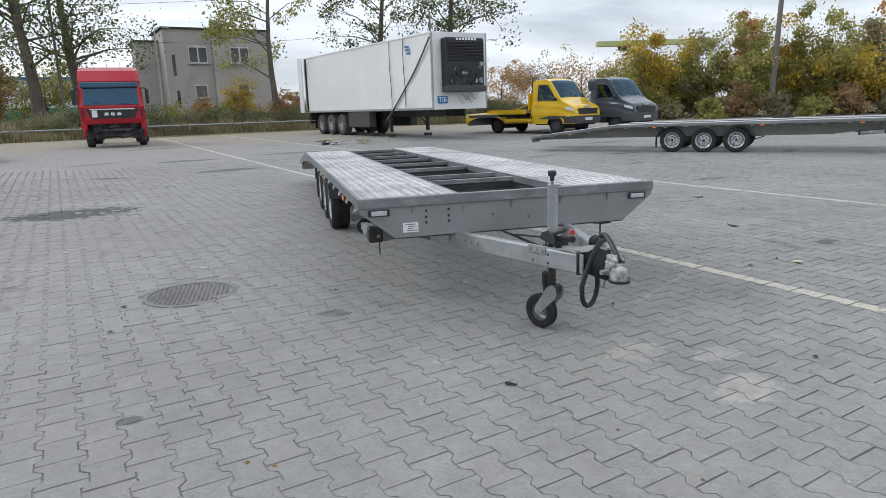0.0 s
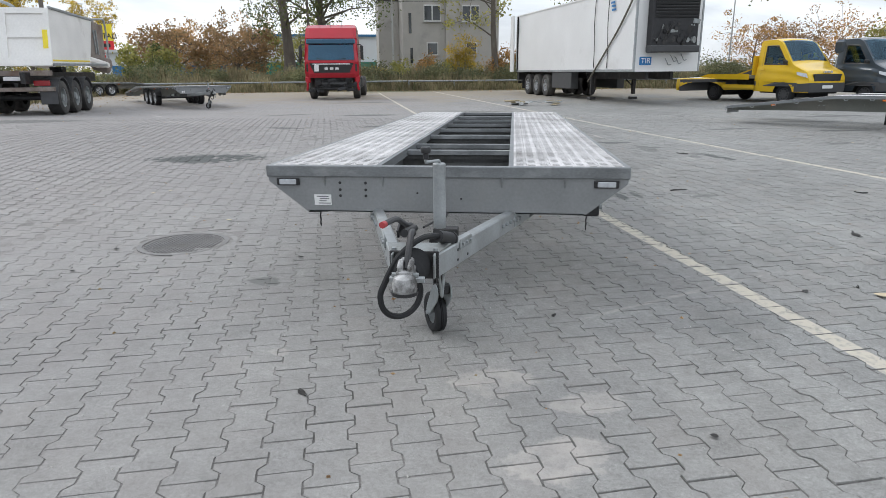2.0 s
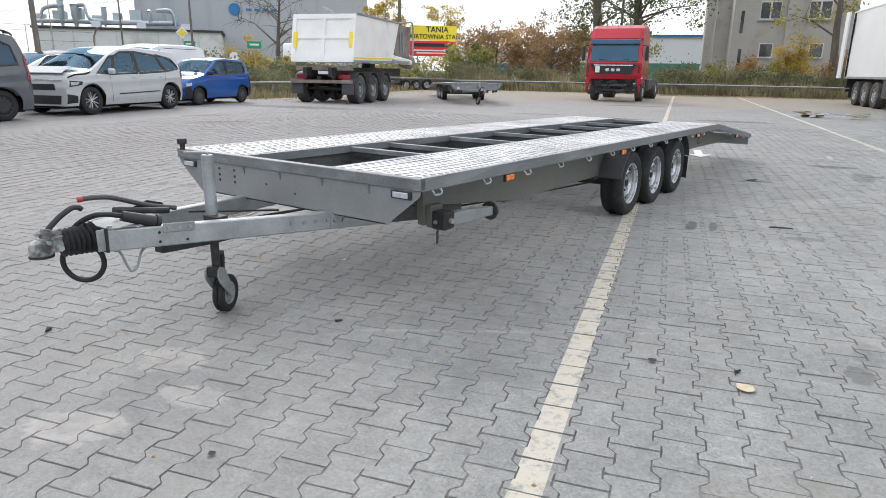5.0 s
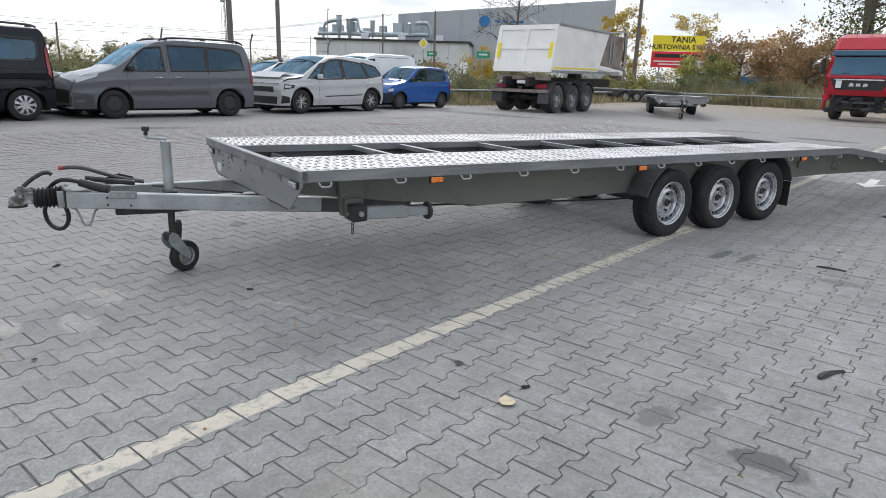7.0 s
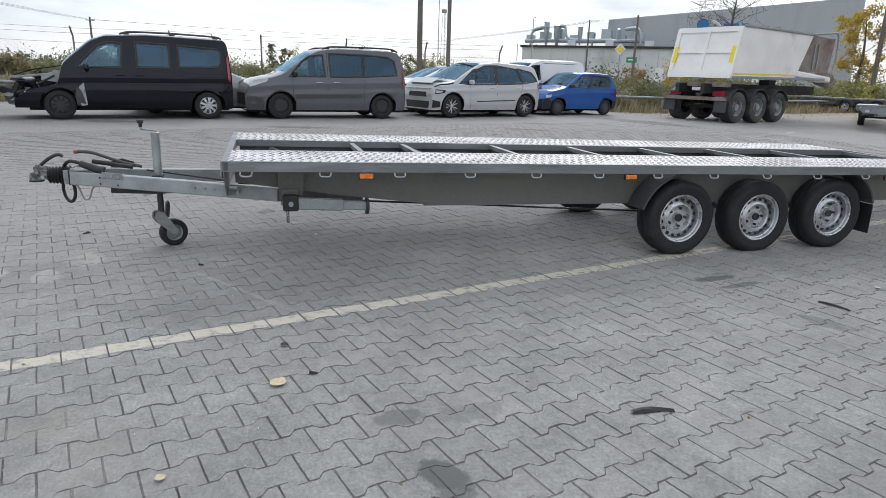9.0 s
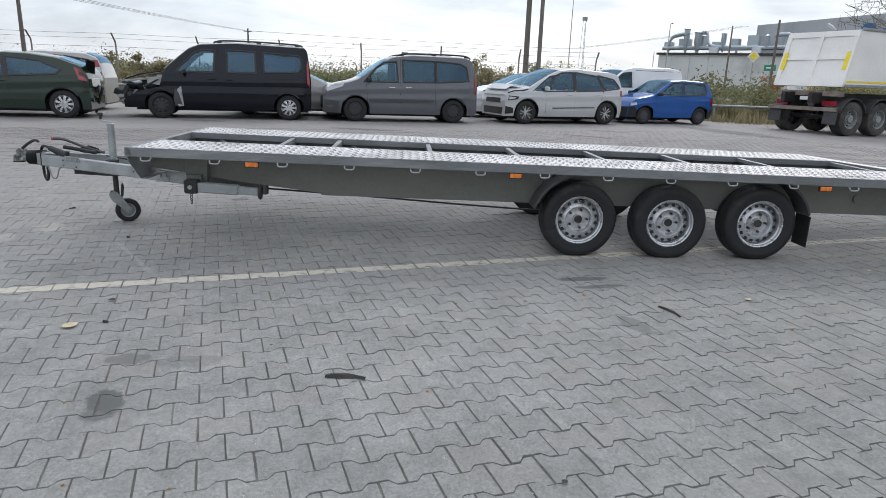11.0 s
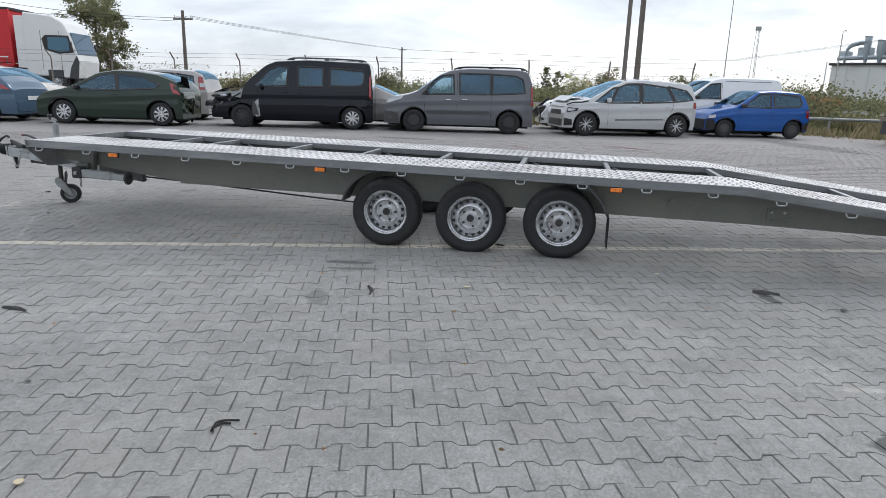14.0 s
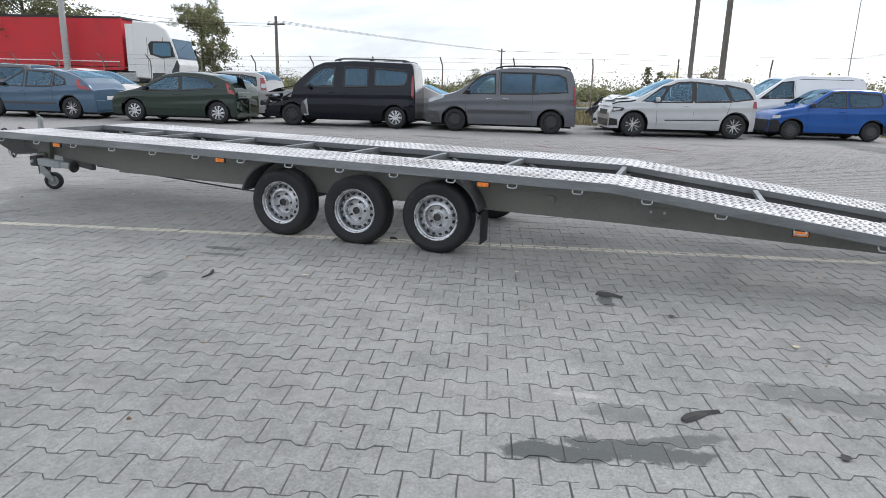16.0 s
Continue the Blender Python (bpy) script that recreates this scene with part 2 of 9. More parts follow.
def prism(bm, pts, axis, a, b):
    """A polygon in the plane across axis (0 x, 1 y, 2 z), pushed from a to b along it."""
    def put(p, h):
        v = [p[0], p[1]]
        v.insert(axis, h)
        return bm.verts.new(v)
    lo, hi = [put(p, a) for p in pts], [put(p, b) for p in pts]
    bm.faces.new(lo[::-1]), bm.faces.new(hi)
    n = len(pts)
    for i in range(n):
        bm.faces.new((lo[i], lo[(i + 1) % n], hi[(i + 1) % n], hi[i]))
    bmesh.ops.recalc_face_normals(bm, faces=bm.faces[:])
    return bm


def tube(bm, pts, r, seg=10, closed=False, up=(0.13, 0.21, 0.97)):
    """A round tube along a smooth line through pts."""
    P = [Vector(p) for p in pts]
    fine = []
    n = len(P)
    for i in range(n if closed else n - 1):
        p0, p1, p2, p3 = (P[(i - 1) % n] if closed or i else P[0]), P[i], P[(i + 1) % n], (P[(i + 2) % n] if closed or i + 2 < n else P[-1])
        for k in range(5):
            t = k / 5
            fine.append(0.5 * (2 * p1 + (p2 - p0) * t + (2 * p0 - 5 * p1 + 4 * p2 - p3) * t * t + (3 * p1 - p0 - 3 * p2 + p3) * t ** 3))
    if not closed:
        fine.append(P[-1])
    up = Vector(up)
    rings = []
    m = len(fine)
    for i, p in enumerate(fine):
        d = (fine[(i + 1) % m] - fine[i - 1]) if closed or 0 < i < m - 1 else (fine[1] - fine[0] if i == 0 else fine[-1] - fine[-2])
        d.normalize()
        s = d.cross(up).normalized() if abs(d.dot(up)) < 0.98 else d.cross(Vector((1, 0, 0))).normalized()
        u = s.cross(d)
        rings.append([bm.verts.new(p + r * (math.cos(a) * s + math.sin(a) * u)) for a in (2 * math.pi * k / seg for k in range(seg))])
    for i in range(m if closed else m - 1):
        A, Bq = rings[i], rings[(i + 1) % m]
        for k in range(seg):
            bm.faces.new((A[k], A[(k + 1) % seg], Bq[(k + 1) % seg], Bq[k]))
    if not closed:
        bm.faces.new(rings[0][::-1]), bm.faces.new(rings[-1])
    return bm


def lathe(bm, prof, m=Matrix(), seg=32, closed=False):
    """Turns (radius, height) pairs round the local z axis, then moves them by m."""
    rings = [[bm.verts.new(m @ Vector((r * math.cos(2 * math.pi * k / seg), r * math.sin(2 * math.pi * k / seg), h))) for k in range(seg)]
             if r > 1e-5 else [bm.verts.new(m @ Vector((0, 0, h)))] for r, h in prof]
    for A, Bq in zip(rings, rings[1:] + (rings[:1] if closed else [])):
        for k in range(seg):
            a, b = A[k % len(A)], A[(k + 1) % len(A)]
            c, d = Bq[(k + 1) % len(Bq)], Bq[k % len(Bq)]
            f = [a] + ([b] if b is not a else []) + [c] + ([d] if d is not c else [])
            if len(f) > 2:
                bm.faces.new(f)
    bmesh.ops.recalc_face_normals(bm, faces=bm.faces[:])
    return bm


def gz(x, y):
    """Height of the yard: level in the middle, rising to the strip where the wrecks stand."""
    w, f = min(max((-x - 3) / 7, 0), 1), min(max((17 - y) / 6, 0), 1)
    return 0.15 * w * w * (3 - 2 * w) * f * f * (3 - 2 * f) + 0.004 * min(max(math.hypot(x - 2, y - 2) - 9, 0), 31)


def bar_text(name, text, size, material, parent, m, depth=0.004, label="", bold=0.0):
    """Raised lettering in the built-in font, turned into a mesh."""
    c = bpy.data.curves.new(name, "FONT")
    c.body, c.size, c.extrude, c.align_x, c.align_y, c.offset = text, size, depth, "CENTER", "CENTER", bold
    tmp = bpy.data.objects.new(name, c)
    scene.collection.objects.link(tmp)
    dg = bpy.context.evaluated_depsgraph_get()
    me = bpy.data.meshes.new_from_object(tmp.evaluated_get(dg))
    bpy.data.objects.remove(tmp)
    me.materials.clear()
    me.materials.append(material)
    ob = new(name, me)
    ob.parent = parent
    ob.matrix_basis = m
    return tagged(ob, label)


# ---- ground ----
ROW_A = radians(106.0)                       # direction of the paving courses in the plan
CU, CV = Vector((math.cos(ROW_A), math.sin(ROW_A))), Vector((-math.sin(ROW_A), math.cos(ROW_A)))
BRICK_L, BRICK_W, VOFF = 0.2005, 0.1563, -0.091
STRIPES = [((2.132, -1.074), radians(105.2), 0.112, 60, 60), ((4.63, 5.57), radians(106.6), 0.105, 60, 60)]


def paving_material(name, blocks):
    """Grey concrete block paving, with painted parking lines worn through, dry stains, pale smears and dark oil spots.
    blocks: single block geometry carries the joints; otherwise the joints lie in the relief and colour."""
    m = bpy.data.materials.new(name)
    m.use_nodes = True
    t = m.node_tree
    p = t.nodes["Principled BSDF"]
    L = t.links.new

    def N(kind, **kw):
        n = t.nodes.new(kind)
        for k, v in kw.items():
            n.inputs[k].default_value = v
        return n

    def mth(op, a, b=None, c=None):
        n = t.nodes.new("ShaderNodeMath")
        n.operation = op
        for i, v in enumerate((a, b, c)):
            if v is None:
                continue
            if isinstance(v, (int, float)):
                n.inputs[i].default_value = v
            else:
                L(v, n.inputs[i])
        return n.outputs[0]

    def ramp(v, a, b, lo=0.0, hi=1.0):
        n = t.nodes.new("ShaderNodeMapRange")
        for i, q in zip((1, 2, 3, 4), (a, b, lo, hi)):
            n.inputs[i].default_value = q
        L(v, n.inputs[0])
        return n.outputs[0]

    def mixc(f, a, b):
        n = t.nodes.new("ShaderNodeMix")
        n.data_type = "RGBA"
        L(f, n.inputs["Factor"])
        if isinstance(a, tuple):
            n.inputs[6].default_value = (*a, 1)
        else:
            L(a, n.inputs[6])
        n.inputs[7].default_value = (*b, 1)
        return n.outputs[2]

    ge = N("ShaderNodeNewGeometry")
    pos = ge.outputs["Position"]
    sep = N("ShaderNodeSeparateXYZ")
    L(pos, sep.inputs[0])
    X, Y = sep.outputs[0], sep.outputs[1]

    def noise_at(s, d=4, r=0.5):
        n = N("ShaderNodeTexNoise", Scale=s, Detail=d, Roughness=r)
        L(pos, n.inputs["Vector"])
        return n.outputs["Fac"]

    big, mid, fine, grit = noise_at(0.35, 5, 0.6), noise_at(3.2, 6, 0.6), noise_at(70, 4), noise_at(330, 3, 0.7)
    val = mth("MULTIPLY", ramp(big, 0.3, 0.7, 0.84, 1.14), ramp(mid, 0.3, 0.7, 0.84, 1.14))
    val = mth("MULTIPLY", val, ramp(fine, 0.25, 0.75, 0.74, 1.26))
    val = mth("MULTIPLY", val, ramp(grit, 0.3, 0.7, 0.52, 1.48))
    val = mth("MULTIPLY", val, ramp(noise_at(17, 5, 0.65), 0.3, 0.7, 0.84, 1.15))
    u = mth("ADD", mth("MULTIPLY", X, CU.x), mth("MULTIPLY", Y, CU.y))
    v = mth("ADD", mth("MULTIPLY", X, CV.x), mth("MULTIPLY", Y, CV.y))
    if blocks:
        rnd = ge.outputs["Random Per Island"]
        oi = N("ShaderNodeObjectInfo")
        both = mth("FRACT", mth("ADD", rnd, oi.outputs["Random"]))
        val = mth("MULTIPLY", val, ramp(both, 0, 1, 0.945, 1.055))
        warm = mth("MULTIPLY", ramp(mth("FRACT", mth("MULTIPLY", both, 7.3)), 0.70, 0.95), 0.18)
    else:
        warm = mth("MULTIPLY", ramp(noise_at(1.7, 3), 0.55, 0.7), 0.2)
        row = mth("FLOOR", mth("DIVIDE", v, BRICK_W))
        cu = mth("ADD", mth("DIVIDE", u, BRICK_L), mth("MULTIPLY", row, 0.5))
        wn = N("ShaderNodeTexWhiteNoise")
        wn.noise_dimensions = "2D"
        cmb = N("ShaderNodeCombineXYZ")
        L(mth("FLOOR", cu), cmb.inputs[0])
        L(row, cmb.inputs[1])
        L(cmb.outputs[0], wn.inputs["Vector"])
        val = mth("MULTIPLY", val, ramp(wn.outputs["Value"], 0, 1, 0.92, 1.07))
        fu = mth("ABSOLUTE", mth("SUBTRACT", mth("FRACT", cu), 0.5))
        fv = mth("ABSOLUTE", mth("SUBTRACT", mth("FRACT", mth("DIVIDE", v, BRICK_W)), 0.5))
        joint = mth("MAXIMUM", ramp(fu, 0.455, 0.485), ramp(fv, 0.445, 0.48))
        val = mth("MULTIPLY", val, ramp(joint, 0, 1, 1.0, 0.55))
    vm = N("ShaderNodeVectorMath")
    vm.operation = "SCALE"
    vm.inputs[0].default_value = (0.240, 0.240, 0.229)
    L(val, vm.inputs["Scale"])
    col = vm.outputs[0]
    # blocks of a warmer mix, pale and dark grains of aggregate
    col = mixc(warm, col, (0.285, 0.252, 0.228))
    col = mixc(mth("MULTIPLY", ramp(noise_at(240, 2), 0.64, 0.70), 0.55), col, (0.46, 0.45, 0.43))
    col = mixc(mth("MULTIPLY", ramp(noise_at(170, 3, 0.6), 0.35, 0.29), 0.6), col, (0.075, 0.075, 0.072))
    # warm dusty areas
    col = mixc(mth("MULTIPLY", ramp(noise_at(0.22, 6, 0.65), 0.52, 0.72), 0.28), col, (0.34, 0.315, 0.275))
    # pinkish dust on the side where the wrecks stand
    dusty = mth("MULTIPLY", ramp(mth("ADD", X, mth("MULTIPLY", noise_at(0.4, 5, 0.6), 5.0)), 5.0, -2.5), ramp(noise_at(2.4, 6, 0.7), 0.3, 0.7, 0.35, 0.8))
    col = mixc(dusty, col, (0.276, 0.254, 0.246))
    # old dark blotches, and sandy soil swept up along the far edge of the yard
    col = mixc(mth("MULTIPLY", ramp(noise_at(0.9, 7, 0.7), 0.58, 0.70), 0.38), col, (0.118, 0.124, 0.118))
    edge = ramp(mth("SUBTRACT", Y, mth("MULTIPLY", X, 0.16)), 18.0, 37.0)
    soil = mth("MULTIPLY", ramp(mth("ADD", mth("MULTIPLY", edge, 0.55), noise_at(0.5, 8, 0.7)), 0.62, 0.92), 0.85)
    col = mixc(soil, col, (0.275, 0.235, 0.175))
    # oil and damp spots with ragged rims
    rag = mth("MULTIPLY", mth("SUBTRACT", noise_at(8, 6, 0.7), 0.5), 1.5)
    def patch(cx, cy, rx, ry, ang, k=1.0):
        ca, sa = math.cos(radians(ang)), math.sin(radians(ang))
        dx, dy = mth("SUBTRACT", X, cx), mth("SUBTRACT", Y, cy)
        a = mth("DIVIDE", mth("ADD", mth("MULTIPLY", dx, ca), mth("MULTIPLY", dy, sa)), rx)
        b = mth("DIVIDE", mth("SUBTRACT", mth("MULTIPLY", dy, ca), mth("MULTIPLY", dx, sa)), ry)
        d = mth("SQRT", mth("ADD", mth("MULTIPLY", a, a), mth("MULTIPLY", b, b)))
        return mth("MULTIPLY", ramp(mth("ADD", d, mth("MULTIPLY", rag, 1.3)), 1.0, 0.78), k)
    dark = None
    for q in OIL:
        f = patch(*q)
        dark = f if dark is None else mth("MAXIMUM", dark, f)
    col = mixc(dark, col, (0.068, 0.073, 0.070))
    pale = None
    for q in PALE:
        f = patch(*q)
        pale = f if pale is None else mth("MAXIMUM", pale, f)
    pale = mth("MULTIPLY", pale, ramp(noise_at(7, 7, 0.7), 0.36, 0.62, 0.15, 0.95))
    col = mixc(pale, col, (0.45, 0.415, 0.38))
    red = None
    for q in REDDISH:
        f = patch(*q)
        red = f if red is None else mth("MAXIMUM", red, f)
    col = mixc(red, col, (0.17, 0.075, 0.07))
    # painted lines
    line = None
    wear = ramp(noise_at(14, 6, 0.7), 0.34, 0.50)
    for (cx, cy), ang, w, back, ahead in STRIPES:
        nx, ny, tx, ty = math.sin(ang), -math.cos(ang), math.cos(ang), math.sin(ang)
        d = mth("ADD", mth("MULTIPLY", mth("SUBTRACT", X, cx), nx), mth("MULTIPLY", mth("SUBTRACT", Y, cy), ny))
        l = mth("ADD", mth("MULTIPLY", mth("SUBTRACT", X, cx), tx), mth("MULTIPLY", mth("SUBTRACT", Y, cy), ty))
        f = mth("MULTIPLY", mth("GREATER_THAN", d, 0.0), mth("LESS_THAN", d, w))
        f = mth("MULTIPLY", f, mth("MULTIPLY", mth("GREATER_THAN", l, -back), mth("LESS_THAN", l, ahead)))
        line = f if line is None else mth("MAXIMUM", line, f)
    top = mth("GREATER_THAN", N_up(t, L, ge), 0.6)
    line = mth("MULTIPLY", mth("MULTIPLY", line, wear), mth("MULTIPLY", top, 0.9))
    col = mixc(line, col, (0.53, 0.485, 0.40))
    L(col, p.inputs["Base Color"])
    rgh = mth("SUBTRACT", ramp(fine, 0.3, 0.7, 0.78, 0.95), mth("MULTIPLY", dark, 0.06))
    L(rgh, p.inputs["Roughness"])
    p.inputs["Specular IOR Level"].default_value = 0.5
    b = N("ShaderNodeBump", Strength=0.9, Distance=0.0025)
    L(mth("ADD", fine, mth("MULTIPLY", grit, 0.5)), b.inputs["Height"])
    L(b.outputs[0], p.inputs["Normal"])
    return m


def N_up(t, L, ge):
    s = t.nodes.new("ShaderNodeSeparateXYZ")
    L(ge.outputs["True Normal"], s.inputs[0])
    return s.outputs[2]


# stains: centre, half sizes, turn, strength
OIL = [(-4.37, 6.08, 0.95, 0.55, 20, 1.0), (3.42, 0.83, 0.13, 0.08, 30, 0.8), (3.51, 0.85, 0.10, 0.07, 0, 0.6), (2.99, 0.76, 0.12, 0.07, 100, 0.5), (3.02, 1.05, 0.16, 0.08, 100, 0.3),
       (3.62, 6.58, 0.26, 0.07, 105, 0.95), (3.49, 6.84, 0.34, 0.085, 100, 0.9), (3.36, 7.0, 0.28, 0.05, 120, 0.7), (3.2, 6.75, 0.16, 0.1, 100, 0.5), (1.62, 6.53, 0.15, 0.06, 10, 0.9), (2.67, 7.78, 0.5, 0.16, 95, 0.5), (2.85, 7.95, 0.16, 0.08, 0, 0.7),
       (1.56, 3.39, 0.22, 0.05, 100, 0.8), (1.73, 3.46, 0.22, 0.04, 100, 0.7), (2.46, 3.48, 0.16, 0.09, 20, 0.45), (2.25, 8.73, 0.4, 0.16, 10, 0.7), (-3.99, 16.1, 0.9, 0.35, 10, 0.8), (-4.99, 11.34, 0.45, 0.22, 0, 0.7),
       (5.72, 5.51, 0.4, 0.15, 0, 0.6), (10.96, 9.49, 0.8, 0.2, 40, 0.5), (7.6, 13.6, 0.9, 0.25, 0, 0.5), (2.3, 6.2, 1.3, 0.4, 60, 0.12),
       (-12.25, 11.42, 2.2, 0.7, 15, 0.6), (-5.93, 23.5, 1.5, 0.3, 20, 0.6), (-1.21, 0.26, 0.13, 0.09, 0, 0.5), (-2.25, -1.0, 0.06, 0.05, 0, 0.7),
       (-9.5, 1.0, 0.9, 0.25, 80, 0.55), (-10.5, -3.0, 0.7, 0.3, 90, 0.5), (6.2, 8.7, 0.35, 0.12, 40, 0.5), (-11.2, 7.4, 0.6, 0.2, 60, 0.4),
       (5.2, 11.6, 0.6, 0.14, 20, 0.7), (7.4, 11.2, 0.7, 0.16, 10, 0.75), (9.2, 15.5, 1.0, 0.25, 15, 0.7), (-2.6, 12.3, 0.9, 0.35, 20, 0.7), (-0.9, 17.5, 1.2, 0.4, 10, 0.6), (-6.5, 16.2, 0.8, 0.25, 40, 0.6)]
PALE = [(0.33, -1.02, 0.20, 0.14, 0, 0.8), (0.72, -1.17, 0.17, 0.10, 20, 0.75), (0.57, -1.58, 0.22, 0.14, 30, 0.85), (-0.72, -0.8, 0.07, 0.05, 0, 0.9),
        (3.1, 6.55, 0.03, 0.12, 10, 0.6), (-4.2, 7.2, 0.7, 0.25, 0, 0.35), (-7.5, 12.0, 1.2, 0.4, 0, 0.3), (2.1, 9.96, 0.35, 0.05, 100, 0.8),
        (1.4, 0.2, 0.9, 0.02, 35, 0.4), (2.4, 2.3, 0.3, 0.015, 80, 0.4), (-10.2, 15.0, 0.9, 0.08, 130, 0.7)]
REDDISH = [(-9.42, 6.45, 0.75, 0.14, 55, 0.7), (-8.58, 4.0, 0.4, 0.1, 50, 0.5)]

def joint_material():
    """Dark gritty joint filling, swept over with dust in patches and on the side of the wrecks."""
    m = bpy.data.materials.new("sandy_joint_filling")
    m.use_nodes = True
    t = m.node_tree
    p = t.nodes["Principled BSDF"]
    L = t.links.new
    ge = t.nodes.new("ShaderNodeNewGeometry")
    sep = t.nodes.new("ShaderNodeSeparateXYZ")
    L(ge.outputs["Position"], sep.inputs[0])

    def noise_at(sc, d, r):
        n = t.nodes.new("ShaderNodeTexNoise")
        n.inputs["Scale"].default_value, n.inputs["Detail"].default_value, n.inputs["Roughness"].default_value = sc, d, r
        L(ge.outputs["Position"], n.inputs["Vector"])
        return n.outputs["Fac"]

    def ramp(v, *q):
        n = t.nodes.new("ShaderNodeMapRange")
        for i, w in enumerate(q):
            n.inputs[i + 1].default_value = w
        L(v, n.inputs[0])
        return n.outputs[0]

    ad = t.nodes.new("ShaderNodeMath")
    L(noise_at(1.0, 8, 0.68), ad.inputs[0])
    L(ramp(sep.outputs[0], 3.0, -3.0, 0.0, 0.20), ad.inputs[1])
    mc = t.nodes.new("ShaderNodeMix")
    mc.data_type = "RGBA"
    L(ramp(ad.outputs[0], 0.50, 0.66, 0.0, 0.92), mc.inputs["Factor"])
    mc.inputs[6].default_value, mc.inputs[7].default_value = (0.108, 0.104, 0.096, 1), (0.245, 0.232, 0.222, 1)
    vm = t.nodes.new("ShaderNodeVectorMath")
    vm.operation = "SCALE"
    grit = noise_at(190, 3, 0.7)
    L(mc.outputs[2], vm.inputs[0])
    L(ramp(grit, 0.3, 0.7, 0.45, 1.55), vm.inputs["Scale"])
    L(vm.outputs[0], p.inputs["Base Color"])
    p.inputs["Roughness"].default_value = 0.95
    b = t.nodes.new("ShaderNodeBump")
    b.inputs["Distance"].default_value = 0.004
    L(grit, b.inputs["Height"])
    L(b.outputs[0], p.inputs["Normal"])
    return m


# the yard and the land beyond, one sheet
GV, GF = [], []
rr_ = [0, 3, 4.5, 6, 7.5, 9, 10, 11, 12, 13, 14, 15.5, 17, 18.5, 20, 22, 24, 26, 28, 32, 36, 40, 46, 60, 90, 140, 240, 450, 900, 2500]
NSEG = 72
for r in rr_:
    for k in range(NSEG):
        a = 2 * math.pi * k / NSEG
        x, y = 2 + r * math.cos(a), 2 + r * math.sin(a)
        GV.append((x, y, gz(x, y) - 0.012))
for i in range(len(rr_) - 1):
    for k in range(NSEG):
        GF.append((i * NSEG + k, i * NSEG + (k + 1) % NSEG, (i + 1) * NSEG + (k + 1) % NSEG, (i + 1) * NSEG + k))
M["paving_far"] = paving_material("block_paving_worn", False)
M["paving"] = paving_material("concrete_paving_block", True)
M["joint"] = joint_material()
M["land"] = mat("dry_grass_and_soil", (0.145, 0.135, 0.075), 0.95, 0, 0.45, 0.35, 9, 0.03, (0.09, 0.11, 0.045), 0.5, space="World")
quads("ground", [(x, y, z - 0.02) for x, y, z in GV], GF, M["land"], kind="structure",
      label="dry autumn grassland and bare soil around the yard")

# paved yard: a sheet in the direction of the courses, left out where single blocks lie
U0, U1, V0, V1 = -8.0, 13.0, -7.2, 11.7          # stretch of single blocks, from (2, 3) along and across the courses
ORG = Vector((2.0, 3.0))


def uv(u, v):
    return ORG + CU * u + CV * v


def yard_inside(x, y):
    return -18.2 - max(0, y - 8) * 0.25 < x < 46 and -40 < y < 36.5 + 0.16 * (x + 8)


def sheet(name, inner, dz, material, label):
    vid, vs, fs = {}, [], []
    us = [-46, -40, -34, -28, -22, -20, -18, -16, -14.5, -13, -12, -11, -10, -9] + [U0 + k for k in range(int(U1 - U0) + 1)] + [14, 15, 16, 18, 20, 22, 24, 26, 28, 30, 32, 34, 36, 38, 40, 42, 44]
    vq = [-38, -33, -28, -24, -20, -17, -14, -12, -10, -8.5] + [V0 + (V1 - V0) * k / 18 for k in range(19)] + [12.3, 13, 14, 15, 16, 17, 18, 20, 22, 25, 28, 32]
    def vert(u, v):
        if (u, v) not in vid:
            p = uv(u, v)
            vid[(u, v)] = len(vs)
            vs.append((p.x, p.y, gz(p.x, p.y) + dz))
        return vid[(u, v)]
    for a, b in zip(us, us[1:]):
        for c, d in zip(vq, vq[1:]):
            mid = uv((a + b) / 2, (c + d) / 2)
            blocky = U0 <= (a + b) / 2 <= U1 and V0 <= (c + d) / 2 <= V1
            if blocky == inner and (blocky or yard_inside(mid.x, mid.y)):
                fs.append((vert(a, c), vert(b, c), vert(b, d), vert(a, d)))
    return quads(name, vs, fs, material, kind="structure", label=label)


sheet("pavement", False, -0.002, M["paving_far"], "worn grey concrete block paving of the lorry yard")
bed = sheet("pavement_bed", True, -0.0036, M["joint"], "sandy bed with joints between the paving blocks")


# ---- car transporter trailer ----
def deck_z(y):
    return 0.780 - 0.0147 * y if y <= 6.45 else 0.6852 - 0.122 * (y - 6.45)


REAR = 8.85


